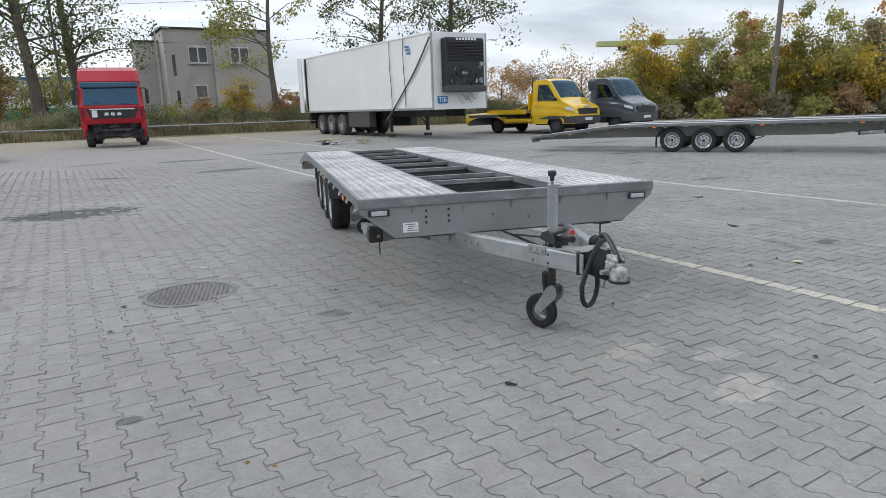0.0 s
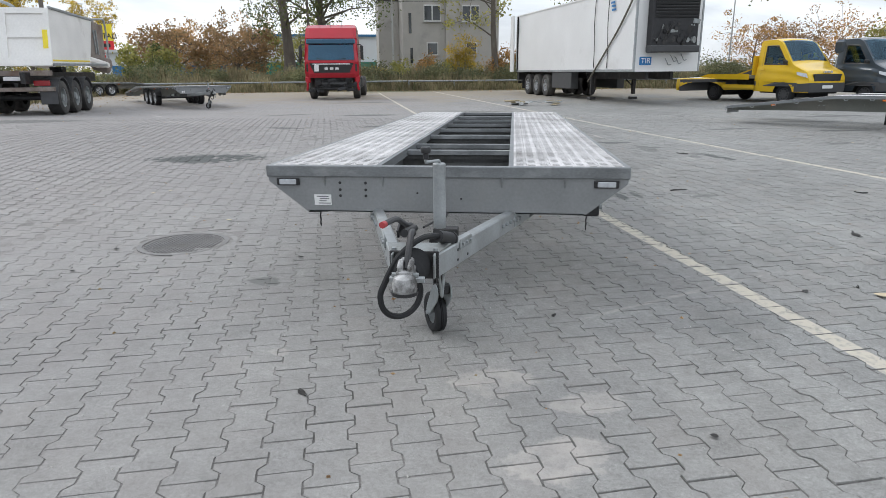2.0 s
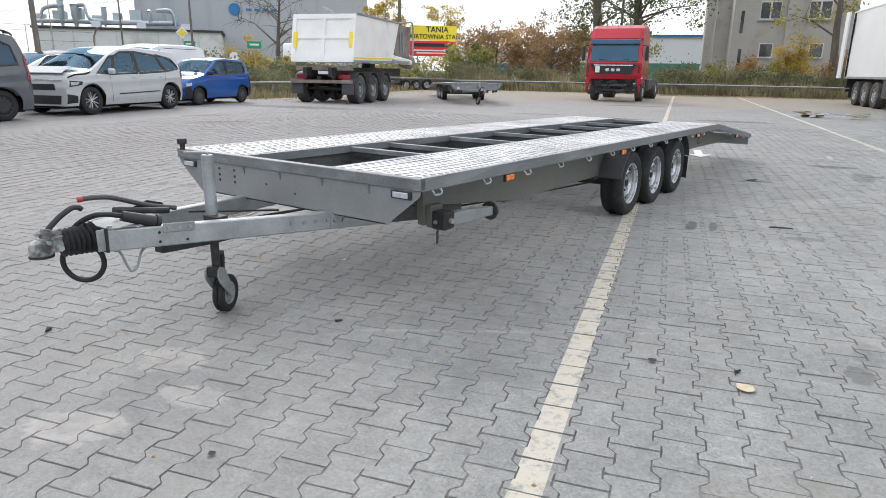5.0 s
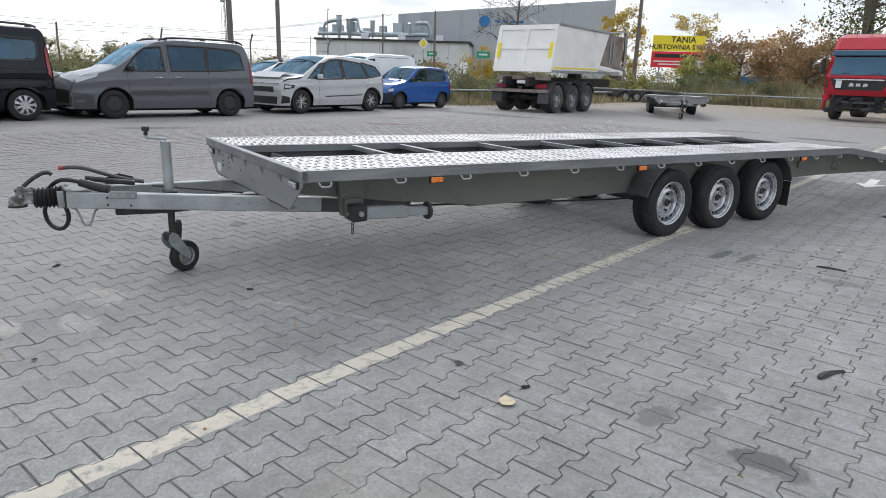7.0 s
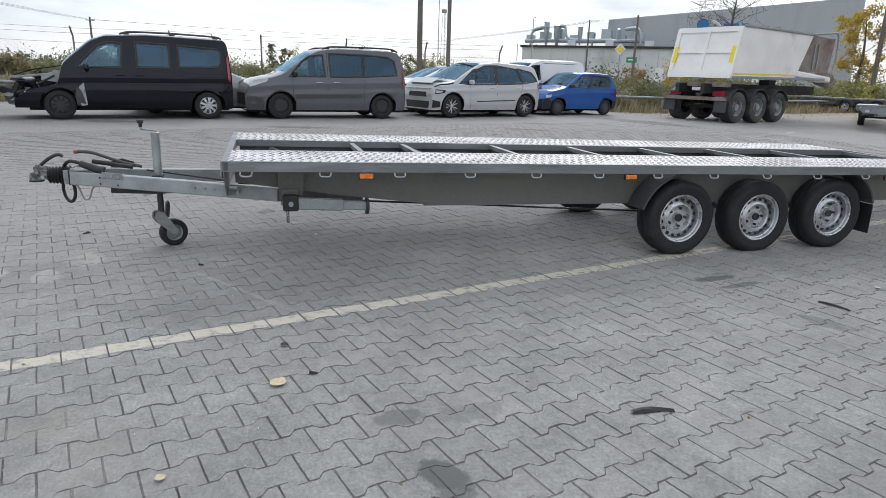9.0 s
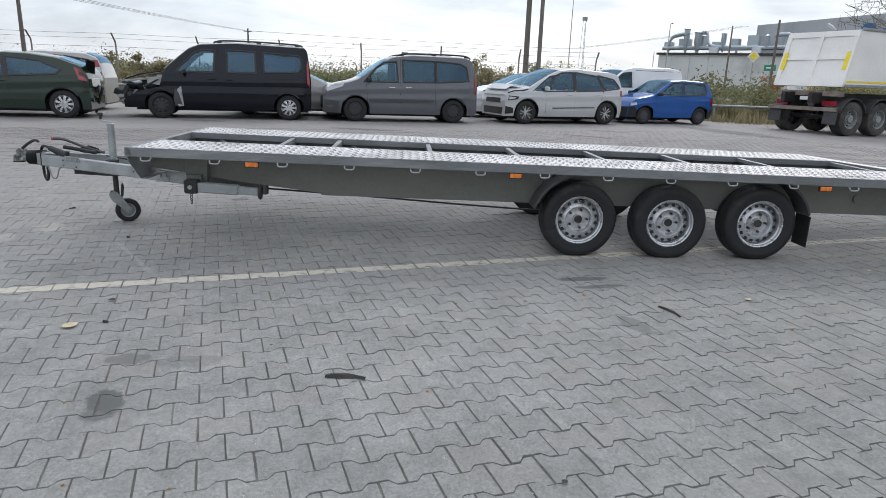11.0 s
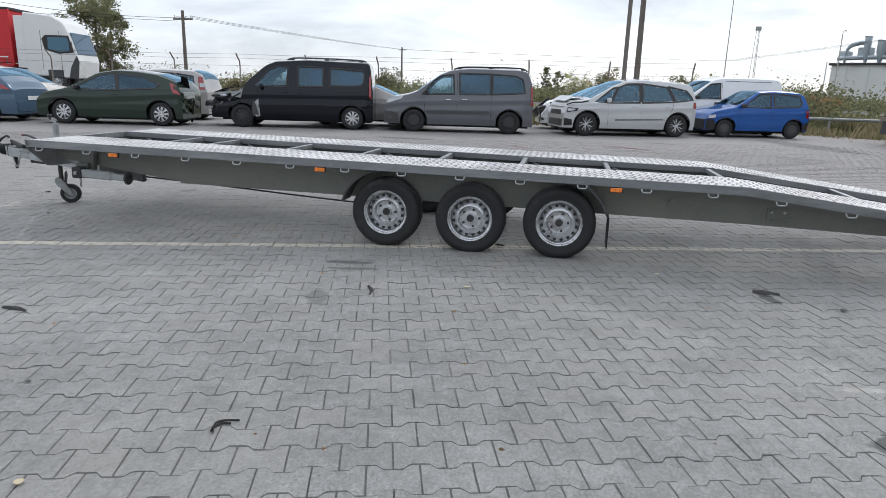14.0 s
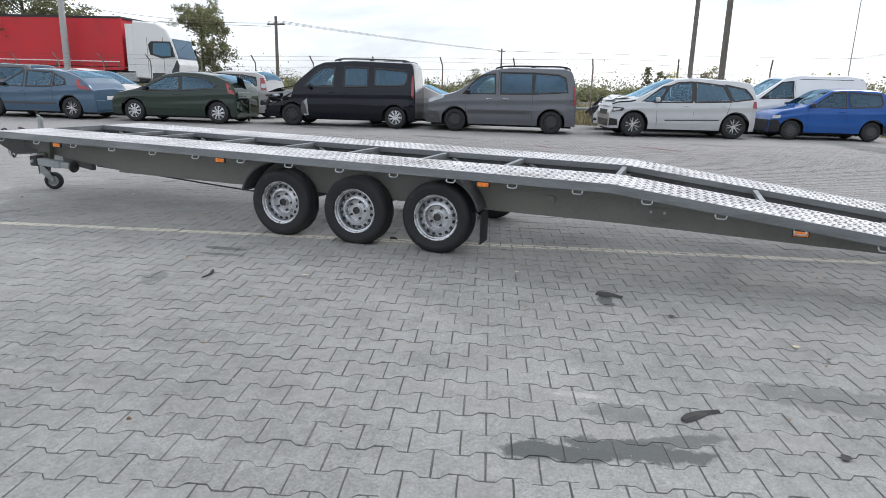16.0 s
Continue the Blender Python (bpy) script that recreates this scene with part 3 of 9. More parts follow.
def perforated(name, x0, x1, y0, y1, parent, label=""):
    """Sheet with rows of pressed slots: real holes with raised rims."""
    nx, ny = 9, int((y1 - y0) / 0.062)
    cx, cy = (x1 - x0) / nx, (y1 - y0) / ny
    vs, fs = [], []
    for j in range(ny):
        for i in range(nx):
            ox, oy = x0 + i * cx, y0 + j * cy
            mx, my = ox + cx / 2, oy + cy / 2 + (0.12 * cy if i % 2 else -0.12 * cy)
            b = len(vs)
            ring = [(0, 0), (0.5, 0), (1, 0), (1, 0.5), (1, 1), (0.5, 1), (0, 1), (0, 0.5)]
            vs += [(ox + p * cx, oy + q * cy, deck_z(oy + q * cy)) for p, q in ring]
            ov = [(-0.75, -0.75), (0, -1), (0.75, -0.75), (1, 0), (0.75, 0.75), (0, 1), (-0.75, 0.75), (-1, 0)]
            hx, hy = 0.025, 0.0145
            vs += [(mx + p * hx * 1.5, my + q * hy * 1.9, deck_z(my) + 0.004) for p, q in ov]
            vs += [(mx + p * hx, my + q * hy, deck_z(my) + 0.003) for p, q in ov]
            vs += [(mx + p * hx, my + q * hy, deck_z(my) - 0.006) for p, q in ov]
            for k in range(8):
                k2 = (k + 1) % 8
                for lv in range(3):
                    fs.append((b + 8 * lv + k, b + 8 * lv + k2, b + 8 * lv + 8 + k2, b + 8 * lv + 8 + k))
    return quads(name, vs, fs, M["deck"], parent, label)


def slab(bm, x0, x1, y0, y1, t, b, steps=1):
    """A bar under the deck line: from t to b below the deck top, following its bend."""
    ys = sorted({y0, y1} | ({6.45} if y0 < 6.45 < y1 else set()))
    for a, c in zip(ys, ys[1:]):
        va = [bm.verts.new(p) for p in ((x0, a, deck_z(a) - b), (x1, a, deck_z(a) - b), (x1, a, deck_z(a) - t), (x0, a, deck_z(a) - t))]
        vb = [bm.verts.new(p) for p in ((x0, c, deck_z(c) - b), (x1, c, deck_z(c) - b), (x1, c, deck_z(c) - t), (x0, c, deck_z(c) - t))]
        bm.faces.new(va), bm.faces.new(vb[::-1])
        for k in range(4):
            bm.faces.new((va[k], vb[k], vb[(k + 1) % 4], va[(k + 1) % 4]))
    bmesh.ops.recalc_face_normals(bm, faces=bm.faces[:])
    return bm


def steel_wheel(parent, x, y, z, r, w, rim_r, side, bolts=5, holes=16, rim_mat="rim", name="wheel", floor_z=-1.0):
    """Tyre and pressed steel rim with vent holes, hub and wheel bolts, its outer face towards side (+1, -1) on x."""
    wh = thing(name, "", "")
    for k in ("label", "category"):
        if k in wh:
            del wh[k]
    wh.parent = parent
    m = Matrix.Translation((x, y, z)) @ Matrix.Rotation(radians(90 * side), 4, "Y")
    h = w / 2
    ty = [(rim_r * 0.99, -h * 0.75), (rim_r * 1.05, -h * 0.95), ((r + rim_r) / 2, -h * 1.06), (r * 0.93, -h), (r * 0.985, -h * 0.82), (r, -h * 0.4),
          (r, -h * 0.2), (r - 0.008, -h * 0.17), (r - 0.008, -h * 0.1), (r, -h * 0.07), (r, h * 0.07), (r - 0.008, h * 0.1), (r - 0.008, h * 0.17), (r, h * 0.2),
          (r, h * 0.4), (r * 0.985, h * 0.82), (r * 0.93, h), ((r + rim_r) / 2 + 0.01, h * 1.07), ((r + rim_r) / 2, h * 1.06), (rim_r * 1.06, h * 0.97), (rim_r * 0.99, h * 0.78)]
    tb = lathe(NB(), ty, m, 48)
    for v in tb.verts:                       # the tread lies flat where it carries the load
        if v.co.z < floor_z:
            v.co.x += 0.3 * (floor_z - v.co.z) * (1 if v.co.x > x else -1)
            v.co.z = floor_z
    part("tyre", tb, M["rubber"], wh, smooth=True)
    R = rim_r
    pr = [(R * 1.01, -h * 0.7), (R * 1.04, h * 0.88), (R * 1.0, h * 0.95), (R * 0.96, h * 0.90), (R * 0.94, h * 0.70), (R * 0.90, h * 0.66), (R * 0.885, h * 0.05), (R * 0.86, h * 0.04),
          (R * 0.83, h * 0.30), (R * 0.70, h * 0.46), (R * 0.62, h * 0.62), (R * 0.57, h * 0.64), (R * 0.53, h * 0.56), (R * 0.50, h * 0.20), (R * 0.34, h * 0.16), (R * 0.22, h * 0.22), (R * 0.21, h * 0.44), (0, h * 0.44)]
    rim = part("rim", lathe(NB(), pr, m, 40), M[rim_mat], wh, smooth=True)
    for k in range(holes):
        a = 2 * math.pi * (k + 0.5) / holes
        c = Vector((R * 0.765 * math.cos(a), R * 0.765 * math.sin(a), h * 0.375))
        part("vent_hole", cyl(NB(), m @ c, m @ (c + Vector((0, 0, 0.007))), R * 0.078, seg=10), M["plastic"], rim)
    for k in range(bolts):
        a = 2 * math.pi * k / bolts + 0.3
        c = Vector((R * 0.40 * math.cos(a), R * 0.40 * math.sin(a), h * 0.16))
        part("wheel_bolt", cyl(NB(), m @ c, m @ (c + Vector((0, 0, 0.022))), R * 0.055, seg=6), M["black_steel"], rim)
    part("hub_cap", lathe(NB(), [(R * 0.17, h * 0.44), (R * 0.165, h * 0.56), (R * 0.13, h * 0.58), (R * 0.12, h * 0.5), (0, h * 0.5)], m, 16), M["black_steel"], rim)
    return wh


def build_trailer():
    T = thing("car_transporter_trailer", "grey tri-axle car transporter trailer with perforated runways", "trailer", Matrix.Translation((0, 0, 0.015)))
    IN, OUT = 0.395, 1.005
    for s in (-1, 1):
        a, b = sorted((s * IN, s * OUT))
        perforated("runway", a, b, 0.03, 6.45, T, "pale worn perforated metal runway")
        perforated("ramp_runway", a, b, 6.452, REAR - 0.02, T, "sloping perforated metal runway")
        part("side_rail", slab(NB(), s * 1.005, s * 1.03, 0.0, REAR, -0.004, 0.062), M["rail_worn"], T, "dull galvanised edge rail")
        part("inner_rail", slab(NB(), s * (IN - 0.03), s * IN, 0.03, REAR, -0.002, 0.05), M["rail_worn"], T)
        bm = NB()
        pts = [(0.06, deck_z(0.06) - 0.06), (6.45, deck_z(6.45) - 0.06), (REAR - 0.02, deck_z(REAR) - 0.06), (REAR - 0.02, 0.285), (6.6, 0.345), (5.6, 0.36), (1.55, 0.405), (0.75, 0.50), (0.06, 0.60)]
        prism(bm, pts, 0, s * 0.715, s * 0.73)
        prism(bm, [(y, z) for y, z in ((1.4, 0.405), (6.6, 0.345), (6.6, 0.355), (1.4, 0.415))], 0, s * 0.655, s * 0.729)
        part("chassis_beam", bm, M["green_grey"], T, "grey-green folded steel chassis beam")
        # lashing loops under the edge
        for k in range(17):
            y = 0.14 + 0.505 * k
            z = deck_z(y) - 0.060
            bm = tube(NB(), [(s * 1.018, y - 0.036, z), (s * 1.034, y - 0.036, z - 0.018), (s * 1.036, y - 0.024, z - 0.031), (s * 1.036, y + 0.024, z - 0.031), (s * 1.034, y + 0.036, z - 0.018), (s * 1.018, y + 0.036, z)], 0.006, 6)
            part("lashing_loop", bm, M["galv"], T, smooth=True)
        for y in (0.92, 2.94, 5.46, 7.72):
            z = deck_z(y) - 0.087
            lamp = part("side_marker", box(NB(), (s * 1.02, y, z), (0.016, 0.105, 0.044)), M["plastic"], T, "amber side marker lamp")
            part("lens", box(NB(), (s * 1.03, y, z), (0.014, 0.092, 0.034)), M["amber"], lamp, bevel=0.003)
        bk = part("tail_bracket", box(box(NB(), (s * 0.735, 6.78, 0.44), (0.012, 0.16, 0.10)), (s * 0.75, 6.80, 0.40), (0.03, 0.13, 0.012)), M["green_grey"], T)
        for dy in (-0.05, 0.05):
            part("bolt", cyl(NB(), (s * 0.741, 6.78 + dy, 0.46), (s * 0.752, 6.78 + dy, 0.46), 0.012, seg=6), M["galv"], bk)
        part("lamp_boss", cyl(NB(), (s * 0.73, 5.95, 0.49), (s * 0.75, 5.95, 0.49), 0.035, seg=16), M["green_grey"], T)
        # mudguards: curved covers before and behind the wheels, with flaps
        for y0, dr in ((3.505, -1), (5.026, 1)):
            bm = NB()
            st = []
            for k in range(9):
                a = radians(92 - 9.6 * k)
                yy, zz = y0 + dr * 0.405 * math.cos(a), 0.285 + 0.385 * math.sin(a)
                st.append((yy, zz))
            prof = st + [(y + dr * -0.012, z - 0.012) for y, z in st[::-1]]
            prism(bm, prof, 0, s * 0.745, s * 0.965)
            part("mudguard", bm, M["plastic_grey"], T, "dark plastic mudguard")
        part("mud_flap", box(NB(), (s * 0.85, 5.03 + 0.40, 0.235), (0.20, 0.008, 0.26)), M["rubber"], T)
        for y, zc in ((3.505, 0.287), (4.262, 0.276), (5.026, 0.286)):
            steel_wheel(T, s * 0.835, y, zc, 0.308, 0.20, 0.192, s, floor_z=-0.011)
        # support leg swung up along the chassis
        leg = part("support_leg", box(box(NB(), (s * 0.875, 0.42, 0.478), (0.10, 0.105, 0.105)), (s * 0.80, 0.42, 0.485), (0.08, 0.07, 0.07)), M["black_steel"], T, "swivelling support leg folded along the side", bevel=0.010)
        part("leg_tube", box(NB(), (s * 0.878, 0.60, 0.466), (0.072, 0.36, 0.076), (-3, 0, 0)), M["galv_dull"], leg, bevel=0.007)
        part("inner_leg", box(NB(), (s * 0.878, 0.845, 0.452), (0.056, 0.20, 0.058), (-3, 0, 0)), M["galv_dull"], leg, bevel=0.006)
        part("foot_plate", lathe(NB(), [(0, 0), (0.058, 0.0), (0.062, 0.008), (0.058, 0.020), (0.040, 0.024), (0.036, 0.012), (0, 0.010)], pose(s * 0.878, 0.935, 0.446, -90, 0, 0), 24), M["black_steel"], leg, "round dished foot plate", smooth=True)
        part("pivot_bolt", cyl(NB(), (s * 0.92, 0.42, 0.478), (s * 0.944, 0.42, 0.478), 0.017, seg=8), M["galv"], leg)
        part("locking_pin", cyl(NB(), (s * 0.86, 0.36, 0.47), (s * 0.86, 0.395, 0.47), 0.012, seg=8), M["galv_dull"], leg)
        bm = NB()
        for q in range(5):
            lp = [(s * 0.85 + 0.004 * (q % 2), 0.40, 0.425 - 0.02 * q + 0.012), (s * 0.85, 0.408, 0.425 - 0.02 * q), (s * 0.85 - 0.004 * (q % 2), 0.40, 0.425 - 0.02 * q - 0.012), (s * 0.85, 0.392, 0.425 - 0.02 * q)]
            tube(bm, lp, 0.0032, 5, True)
        part("chain", bm, M["black_steel"], leg)
        part("outrigger", prism(prism(NB(), [(0.33, 0.715), (0.53, 0.715), (0.50, 0.44), (0.36, 0.44)], 0, s * 0.735, s * 0.79), [(0.36, 0.56), (0.48, 0.56), (0.47, 0.43), (0.37, 0.43)], 0, s * 0.79, s * 0.83), M["green_grey"], T, bevel=0.004)
        # side position lamp of the front panel
        lamp = part("position_lamp", box(NB(), (s * 0.905, -0.006, 0.69), (0.135, 0.014, 0.042)), M["plastic"], T, "white front position lamp", bevel=0.004)
        part("lens", box(NB(), (s * 0.905, -0.014, 0.69), (0.10, 0.012, 0.030)), M["clear_lens"], lamp, bevel=0.003)
        # tow eye at the tail
        part("tow_eye", lathe(NB(), [(0.034 + 0.009 * math.cos(a), 0.009 * math.sin(a)) for a in (2 * math.pi * k / 8 for k in range(8))],
                              pose(s * 0.92, REAR + 0.055, deck_z(REAR) - 0.07, 0, 90, 0), 20, True), M["galv_dull"], T, smooth=True)
        part("tail_plate", box(NB(), (s * 0.70, REAR - 0.006, deck_z(REAR) - 0.09), (0.60, 0.012, 0.16)), M["grey_paint"], T)
        part("tail_lamp", box(NB(), (s * 0.80, REAR + 0.012, deck_z(REAR) - 0.09), (0.22, 0.03, 0.07)), M["red_lens"], T, bevel=0.005)
    part("front_rail", box(NB(), (0, 0.012, deck_z(0) - 0.028), (2.06, 0.05, 0.062)), M["rail_worn"], T, "scuffed dull galvanised front rail", bevel=0.003)
    part("tail_rail", box(NB(), (0, REAR - 0.02, deck_z(REAR) - 0.025), (0.8, 0.04, 0.05)), M["galv_dull"], T)
    pn = part("front_panel", prism(NB(), [(-1.025, deck_z(0) - 0.058), (1.025, deck_z(0) - 0.058), (1.02, 0.69), (0.80, 0.515), (-0.80, 0.515), (-1.02, 0.69)], 1, 0.0, 0.006), M["grey_paint"], T, "grey painted steel front panel")
    part("panel_flange", box(NB(), (0, 0.03, 0.519), (1.58, 0.06, 0.006)), M["grey_paint"], pn)
    for x in (-0.69, -0.35, -0.02, 0.33, 0.68):
        part("gusset", prism(NB(), [(-0.022, 0.722), (0.0, 0.722), (0.0, 0.665)], 0, x - 0.004, x + 0.004), M["grey_paint"], pn)
    for x in (-0.60, -0.45):
        for z in (0.685, 0.645, 0.61):
            part("bolt_hole", cyl(NB(), (x, -0.0035, z), (x, 0.001, z), 0.0085, seg=10), M["plastic"], pn)
    for x, z in ((-0.15, 0.63), (0.1, 0.60)):
        part("bolt_hole", cyl(NB(), (x, -0.0035, z), (x, 0.001, z), 0.006, seg=10), M["plastic"], pn)
    rp = part("rating_plate", box(NB(), (-0.705, -0.004, 0.585), (0.10, 0.004, 0.062)), M["label"], T, "small pale rating plate")
    for k in range(4):
        part("print", box(NB(), (-0.705 + 0.01 * (k % 2), -0.0065, 0.605 - 0.013 * k), (0.07 - 0.014 * (k % 3), 0.001, 0.005)), M["ink"], rp)
    # frame between the runways
    for y in (1.0, 1.45, 2.30, 3.08, 3.86, 4.64, 5.44, 6.42, 7.55):
        part("cross_member", box(NB(), (0, y, deck_z(y) - 0.026), (2 * IN - 0.03, 0.042, 0.034)), M["rail_worn"], T, bevel=0.002)
        part("web_plate", box(NB(), (0, y + 0.018, deck_z(y) - 0.075), (2 * IN - 0.02, 0.006, 0.06)), M["dark_frame"], T)
        part("cross_beam", box(NB(), (0, y + 0.04, deck_z(y) - 0.14), (1.43, 0.05, 0.13)), M["dark_frame"], T)
    for y in (0.25, 1.5, 3.1, 4.66, 5.46):
        for s in (-1, 1):
            bm = NB()
            a, b = Vector((s * 0.38, y + 0.06, deck_z(y) - 0.08)), Vector((s * 0.09, y + 0.42, deck_z(y) - 0.22))
            d = b - a
            m = Matrix.Translation((a + b) / 2) @ d.to_track_quat("Y", "Z").to_matrix().to_4x4() @ Matrix.Diagonal((0.04, d.length, 0.05, 1))
            bmesh.ops.create_cube(bm, size=1, matrix=m)
            part("brace", bm, M["rail_worn"], T)
    for s in (-1, 1):
        part("inner_beam", prism(NB(), [(0.06, deck_z(0.06) - 0.05), (6.45, deck_z(6.45) - 0.05), (REAR - 0.3, deck_z(REAR - 0.3) - 0.05), (REAR - 0.3, deck_z(REAR - 0.3) - 0.12), (6.5, 0.46), (1.4, 0.53), (0.06, 0.62)], 0, s * 0.40, s * 0.412), M["dark_frame"], T)
    for y in (3.505, 4.262, 5.026):
        part("axle", cyl(NB(), (-0.76, y, 0.285), (0.76, y, 0.285), 0.042, seg=12), M["black_steel"], T, smooth=True)
        for s in (-1, 1):
            part("swing_arm", box(NB(), (s * 0.72, y - 0.07, 0.315), (0.035, 0.22, 0.07), (18, 0, 0)), M["black_steel"], T)
    part("brake_cable", tube(NB(), [(0.55, 0.9, 0.42), (0.6, 1.9, 0.375), (0.62, 2.6, 0.335), (0.62, 3.3, 0.30), (0.6, 3.45, 0.31)], 0.008, 6), M["plastic"], T, smooth=True)
    part("brake_rod", cyl(NB(), (0.0, -0.5, 0.49), (0.0, 4.8, 0.33), 0.009, seg=8), M["black_steel"], T)
    part("wiring", tube(NB(), [(-0.62, 2.9, 0.36), (-0.60, 3.1, 0.30), (-0.55, 3.25, 0.33), (-0.6, 3.5, 0.36)], 0.012, 6), M["plastic"], T, smooth=True)
    # drawbar
    for s in (-1, 1):
        a, b = Vector((s * 0.0725, -1.12, 0.545)), Vector((s * 0.637, 0.95, 0.43))
        d = b - a
        turn = d.to_track_quat("Y", "Z").to_matrix().to_4x4()
        bm = NB()
        bmesh.ops.create_cube(bm, size=1, matrix=Matrix.Translation(a + d * 0.355) @ turn @ Matrix.Diagonal((0.055, d.length * 0.71, 0.100, 1)))
        db = part("drawbar_arm", bm, M["galv"], T, "streaked galvanised drawbar arm", bevel=0.006)
        bm = NB()
        bmesh.ops.create_cube(bm, size=1, matrix=Matrix.Translation(a + d * 0.85) @ turn @ Matrix.Diagonal((0.049, d.length * 0.30, 0.094, 1)))
        part("drawbar_channel", bm, M["dark_frame"], T, bevel=0.004)
        q = d.normalized()
        o = Vector((q.y, -q.x, 0)).normalized() * s
        for k in range(4):
            c = a + d * (0.425 + 0.034 * k) + o * 0.0275 + Vector((0, 0, 0.005))
            part("bolt", cyl(NB(), c, c + o * 0.012, 0.011, seg=8), M["galv_dull"], db)
        for f, z in ((0.105, 0.02), (0.105, -0.025), (0.145, 0.022), (0.165, 0.022), (0.165, -0.025)):
            c = a + d * f + o * 0.0275 + Vector((0, 0, z))
            part("bolt_hole", cyl(NB(), c, c + o * 0.002, 0.007, seg=8), M["plastic"], db)
        c = a + d * 0.562 + o * 0.029
        bm = NB()
        bmesh.ops.create_cube(bm, size=1, matrix=Matrix.Translation(c) @ d.to_track_quat("Y", "Z").to_matrix().to_4x4() @ Matrix.Diagonal((0.006, 0.11, 0.075, 1)))
        pl = part("fixing_plate", bm, M["galv_dull"], db)
        for e in (-0.028, 0.028):
            cc = c + q * e
            part("bolt", cyl(NB(), cc, cc + o * 0.018, 0.014, seg=6), M["galv"], pl)
        # strip bolted on the arm's upper edge
        c = a + d * 0.148 + o * 0.031 + Vector((0, 0, 0.040))
        bm = NB()
        bmesh.ops.create_cube(bm, size=1, matrix=Matrix.Translation(c) @ d.to_track_quat("Y", "Z").to_matrix().to_4x4() @ Matrix.Diagonal((0.007, 0.15, 0.046, 1)))
        pl = part("fixing_strip", bm, M["galv_dull"], db, bevel=0.003)
        for e in (-0.05, 0.0, 0.05):
            cc = c + q * e
            part("bolt", cyl(NB(), cc, cc + o * 0.012, 0.009, seg=6), M["galv"], pl)
    part("drawbar_plate", prism(NB(), [(-0.10, -1.12), (0.10, -1.12), (0.135, -0.98), (-0.135, -0.98)], 2, 0.596, 0.601), M["galv_dull"], T)
    fb = part("front_bracket", box(NB(), (0, -1.127, 0.548), (0.20, 0.012, 0.115)), M["black_steel"], T, bevel=0.003)
    for x in (-0.085, 0.085):
        part("flange", box(NB(), (x, -1.145, 0.55), (0.008, 0.045, 0.10)), M["galv_dull"], fb, bevel=0.002)
        part("bolt", cyl(NB(), (x, -1.105, 0.601), (x, -1.105, 0.613), 0.012, seg=6), M["galv"], fb)
    # overrun coupling
    prof = []
    for k in range(7):
        prof += [(0.050, k * 0.0225), (0.071 - 0.0015 * k, k * 0.0225 + 0.011)]
    part("bellows", lathe(NB(), prof + [(0.044, 0.158), (0.0, 0.158)], pose(0, -1.13, 0.552, 90, 0, 0), 28), M["rubber"], T, "black rubber bellows", smooth=False)
    bm = cyl(NB(), (0, -1.255, 0.552), (0, -1.30, 0.552), 0.043, 0.036, 14)
    box(bm, (0, -1.325, 0.56), (0.062, 0.10, 0.072)), box(bm, (0, -1.315, 0.603), (0.050, 0.075, 0.03), (14, 0, 0))
    box(bm, (-0.019, -1.35, 0.611), (0.016, 0.055, 0.028), (20, 0, 0)), box(bm, (0.019, -1.35, 0.611), (0.016, 0.055, 0.028), (20, 0, 0))
    hd = part("coupling_head", bm, M["white_worn"], T, "chipped white and bare metal ball coupling", bevel=0.006)
    sock = lathe(NB(), [(0.030, -0.028), (0.045, -0.030), (0.047, 0.0), (0.040, 0.024), (0.022, 0.036), (0, 0.038)], pose(0, -1.368, 0.548), 18)
    part("socket", sock, M["white_worn"], hd, smooth=True)
    part("rim_edge", cyl(NB(), (0, -1.368, 0.508), (0, -1.368, 0.519), 0.050, seg=20), M["black_steel"], hd)
    part("bolt", cyl(NB(), (-0.066, -1.31, 0.545), (0.066, -1.31, 0.545), 0.013, seg=6), M["galv"], hd)
    part("bolt", cyl(NB(), (-0.050, -1.35, 0.575), (0.050, -1.35, 0.575), 0.010, seg=6), M["galv_dull"], hd)
    lv = tube(NB(), [(0.006, -1.352, 0.598), (0.006, -1.325, 0.630), (0.006, -1.275, 0.672), (0.006, -1.225, 0.700), (0.006, -1.195, 0.702), (0.006, -1.178, 0.690)], 0.0125, 8)
    part("coupling_handle", lv, M["plastic"], hd, "curved black release lever", smooth=True)
    part("lever_root", box(box(NB(), (0.024, -1.342, 0.600), (0.010, 0.05, 0.06), (-20, 0, 0)), (-0.012, -1.342, 0.600), (0.010, 0.05, 0.06), (-20, 0, 0)), M["white_worn"], hd, bevel=0.003)
    hb = part("handbrake_lever", tube(NB(), [(-0.085, -0.66, 0.60), (-0.085, -0.80, 0.635), (-0.088, -0.93, 0.682), (-0.092, -1.0, 0.706), (-0.105, -1.06, 0.712), (-0.12, -1.11, 0.710)], 0.0125, 8), M["plastic_grey"], T, "handbrake lever with a red tip", smooth=True)
    part("tip", tube(NB(), [(-0.12, -1.108, 0.710), (-0.127, -1.130, 0.7095)], 0.0142, 10), M["red_plastic"], hb, smooth=True)
    part("gas_strut", cyl(NB(), (-0.06, -0.72, 0.60), (-0.06, -1.0, 0.645), 0.017, seg=10), M["black_steel"], hb)
    part("ratchet", prism(NB(), [(-0.88, 0.595), (-0.70, 0.595), (-0.72, 0.635), (-0.80, 0.66), (-0.90, 0.63)], 0, -0.112, -0.104), M["black_steel"], hb)
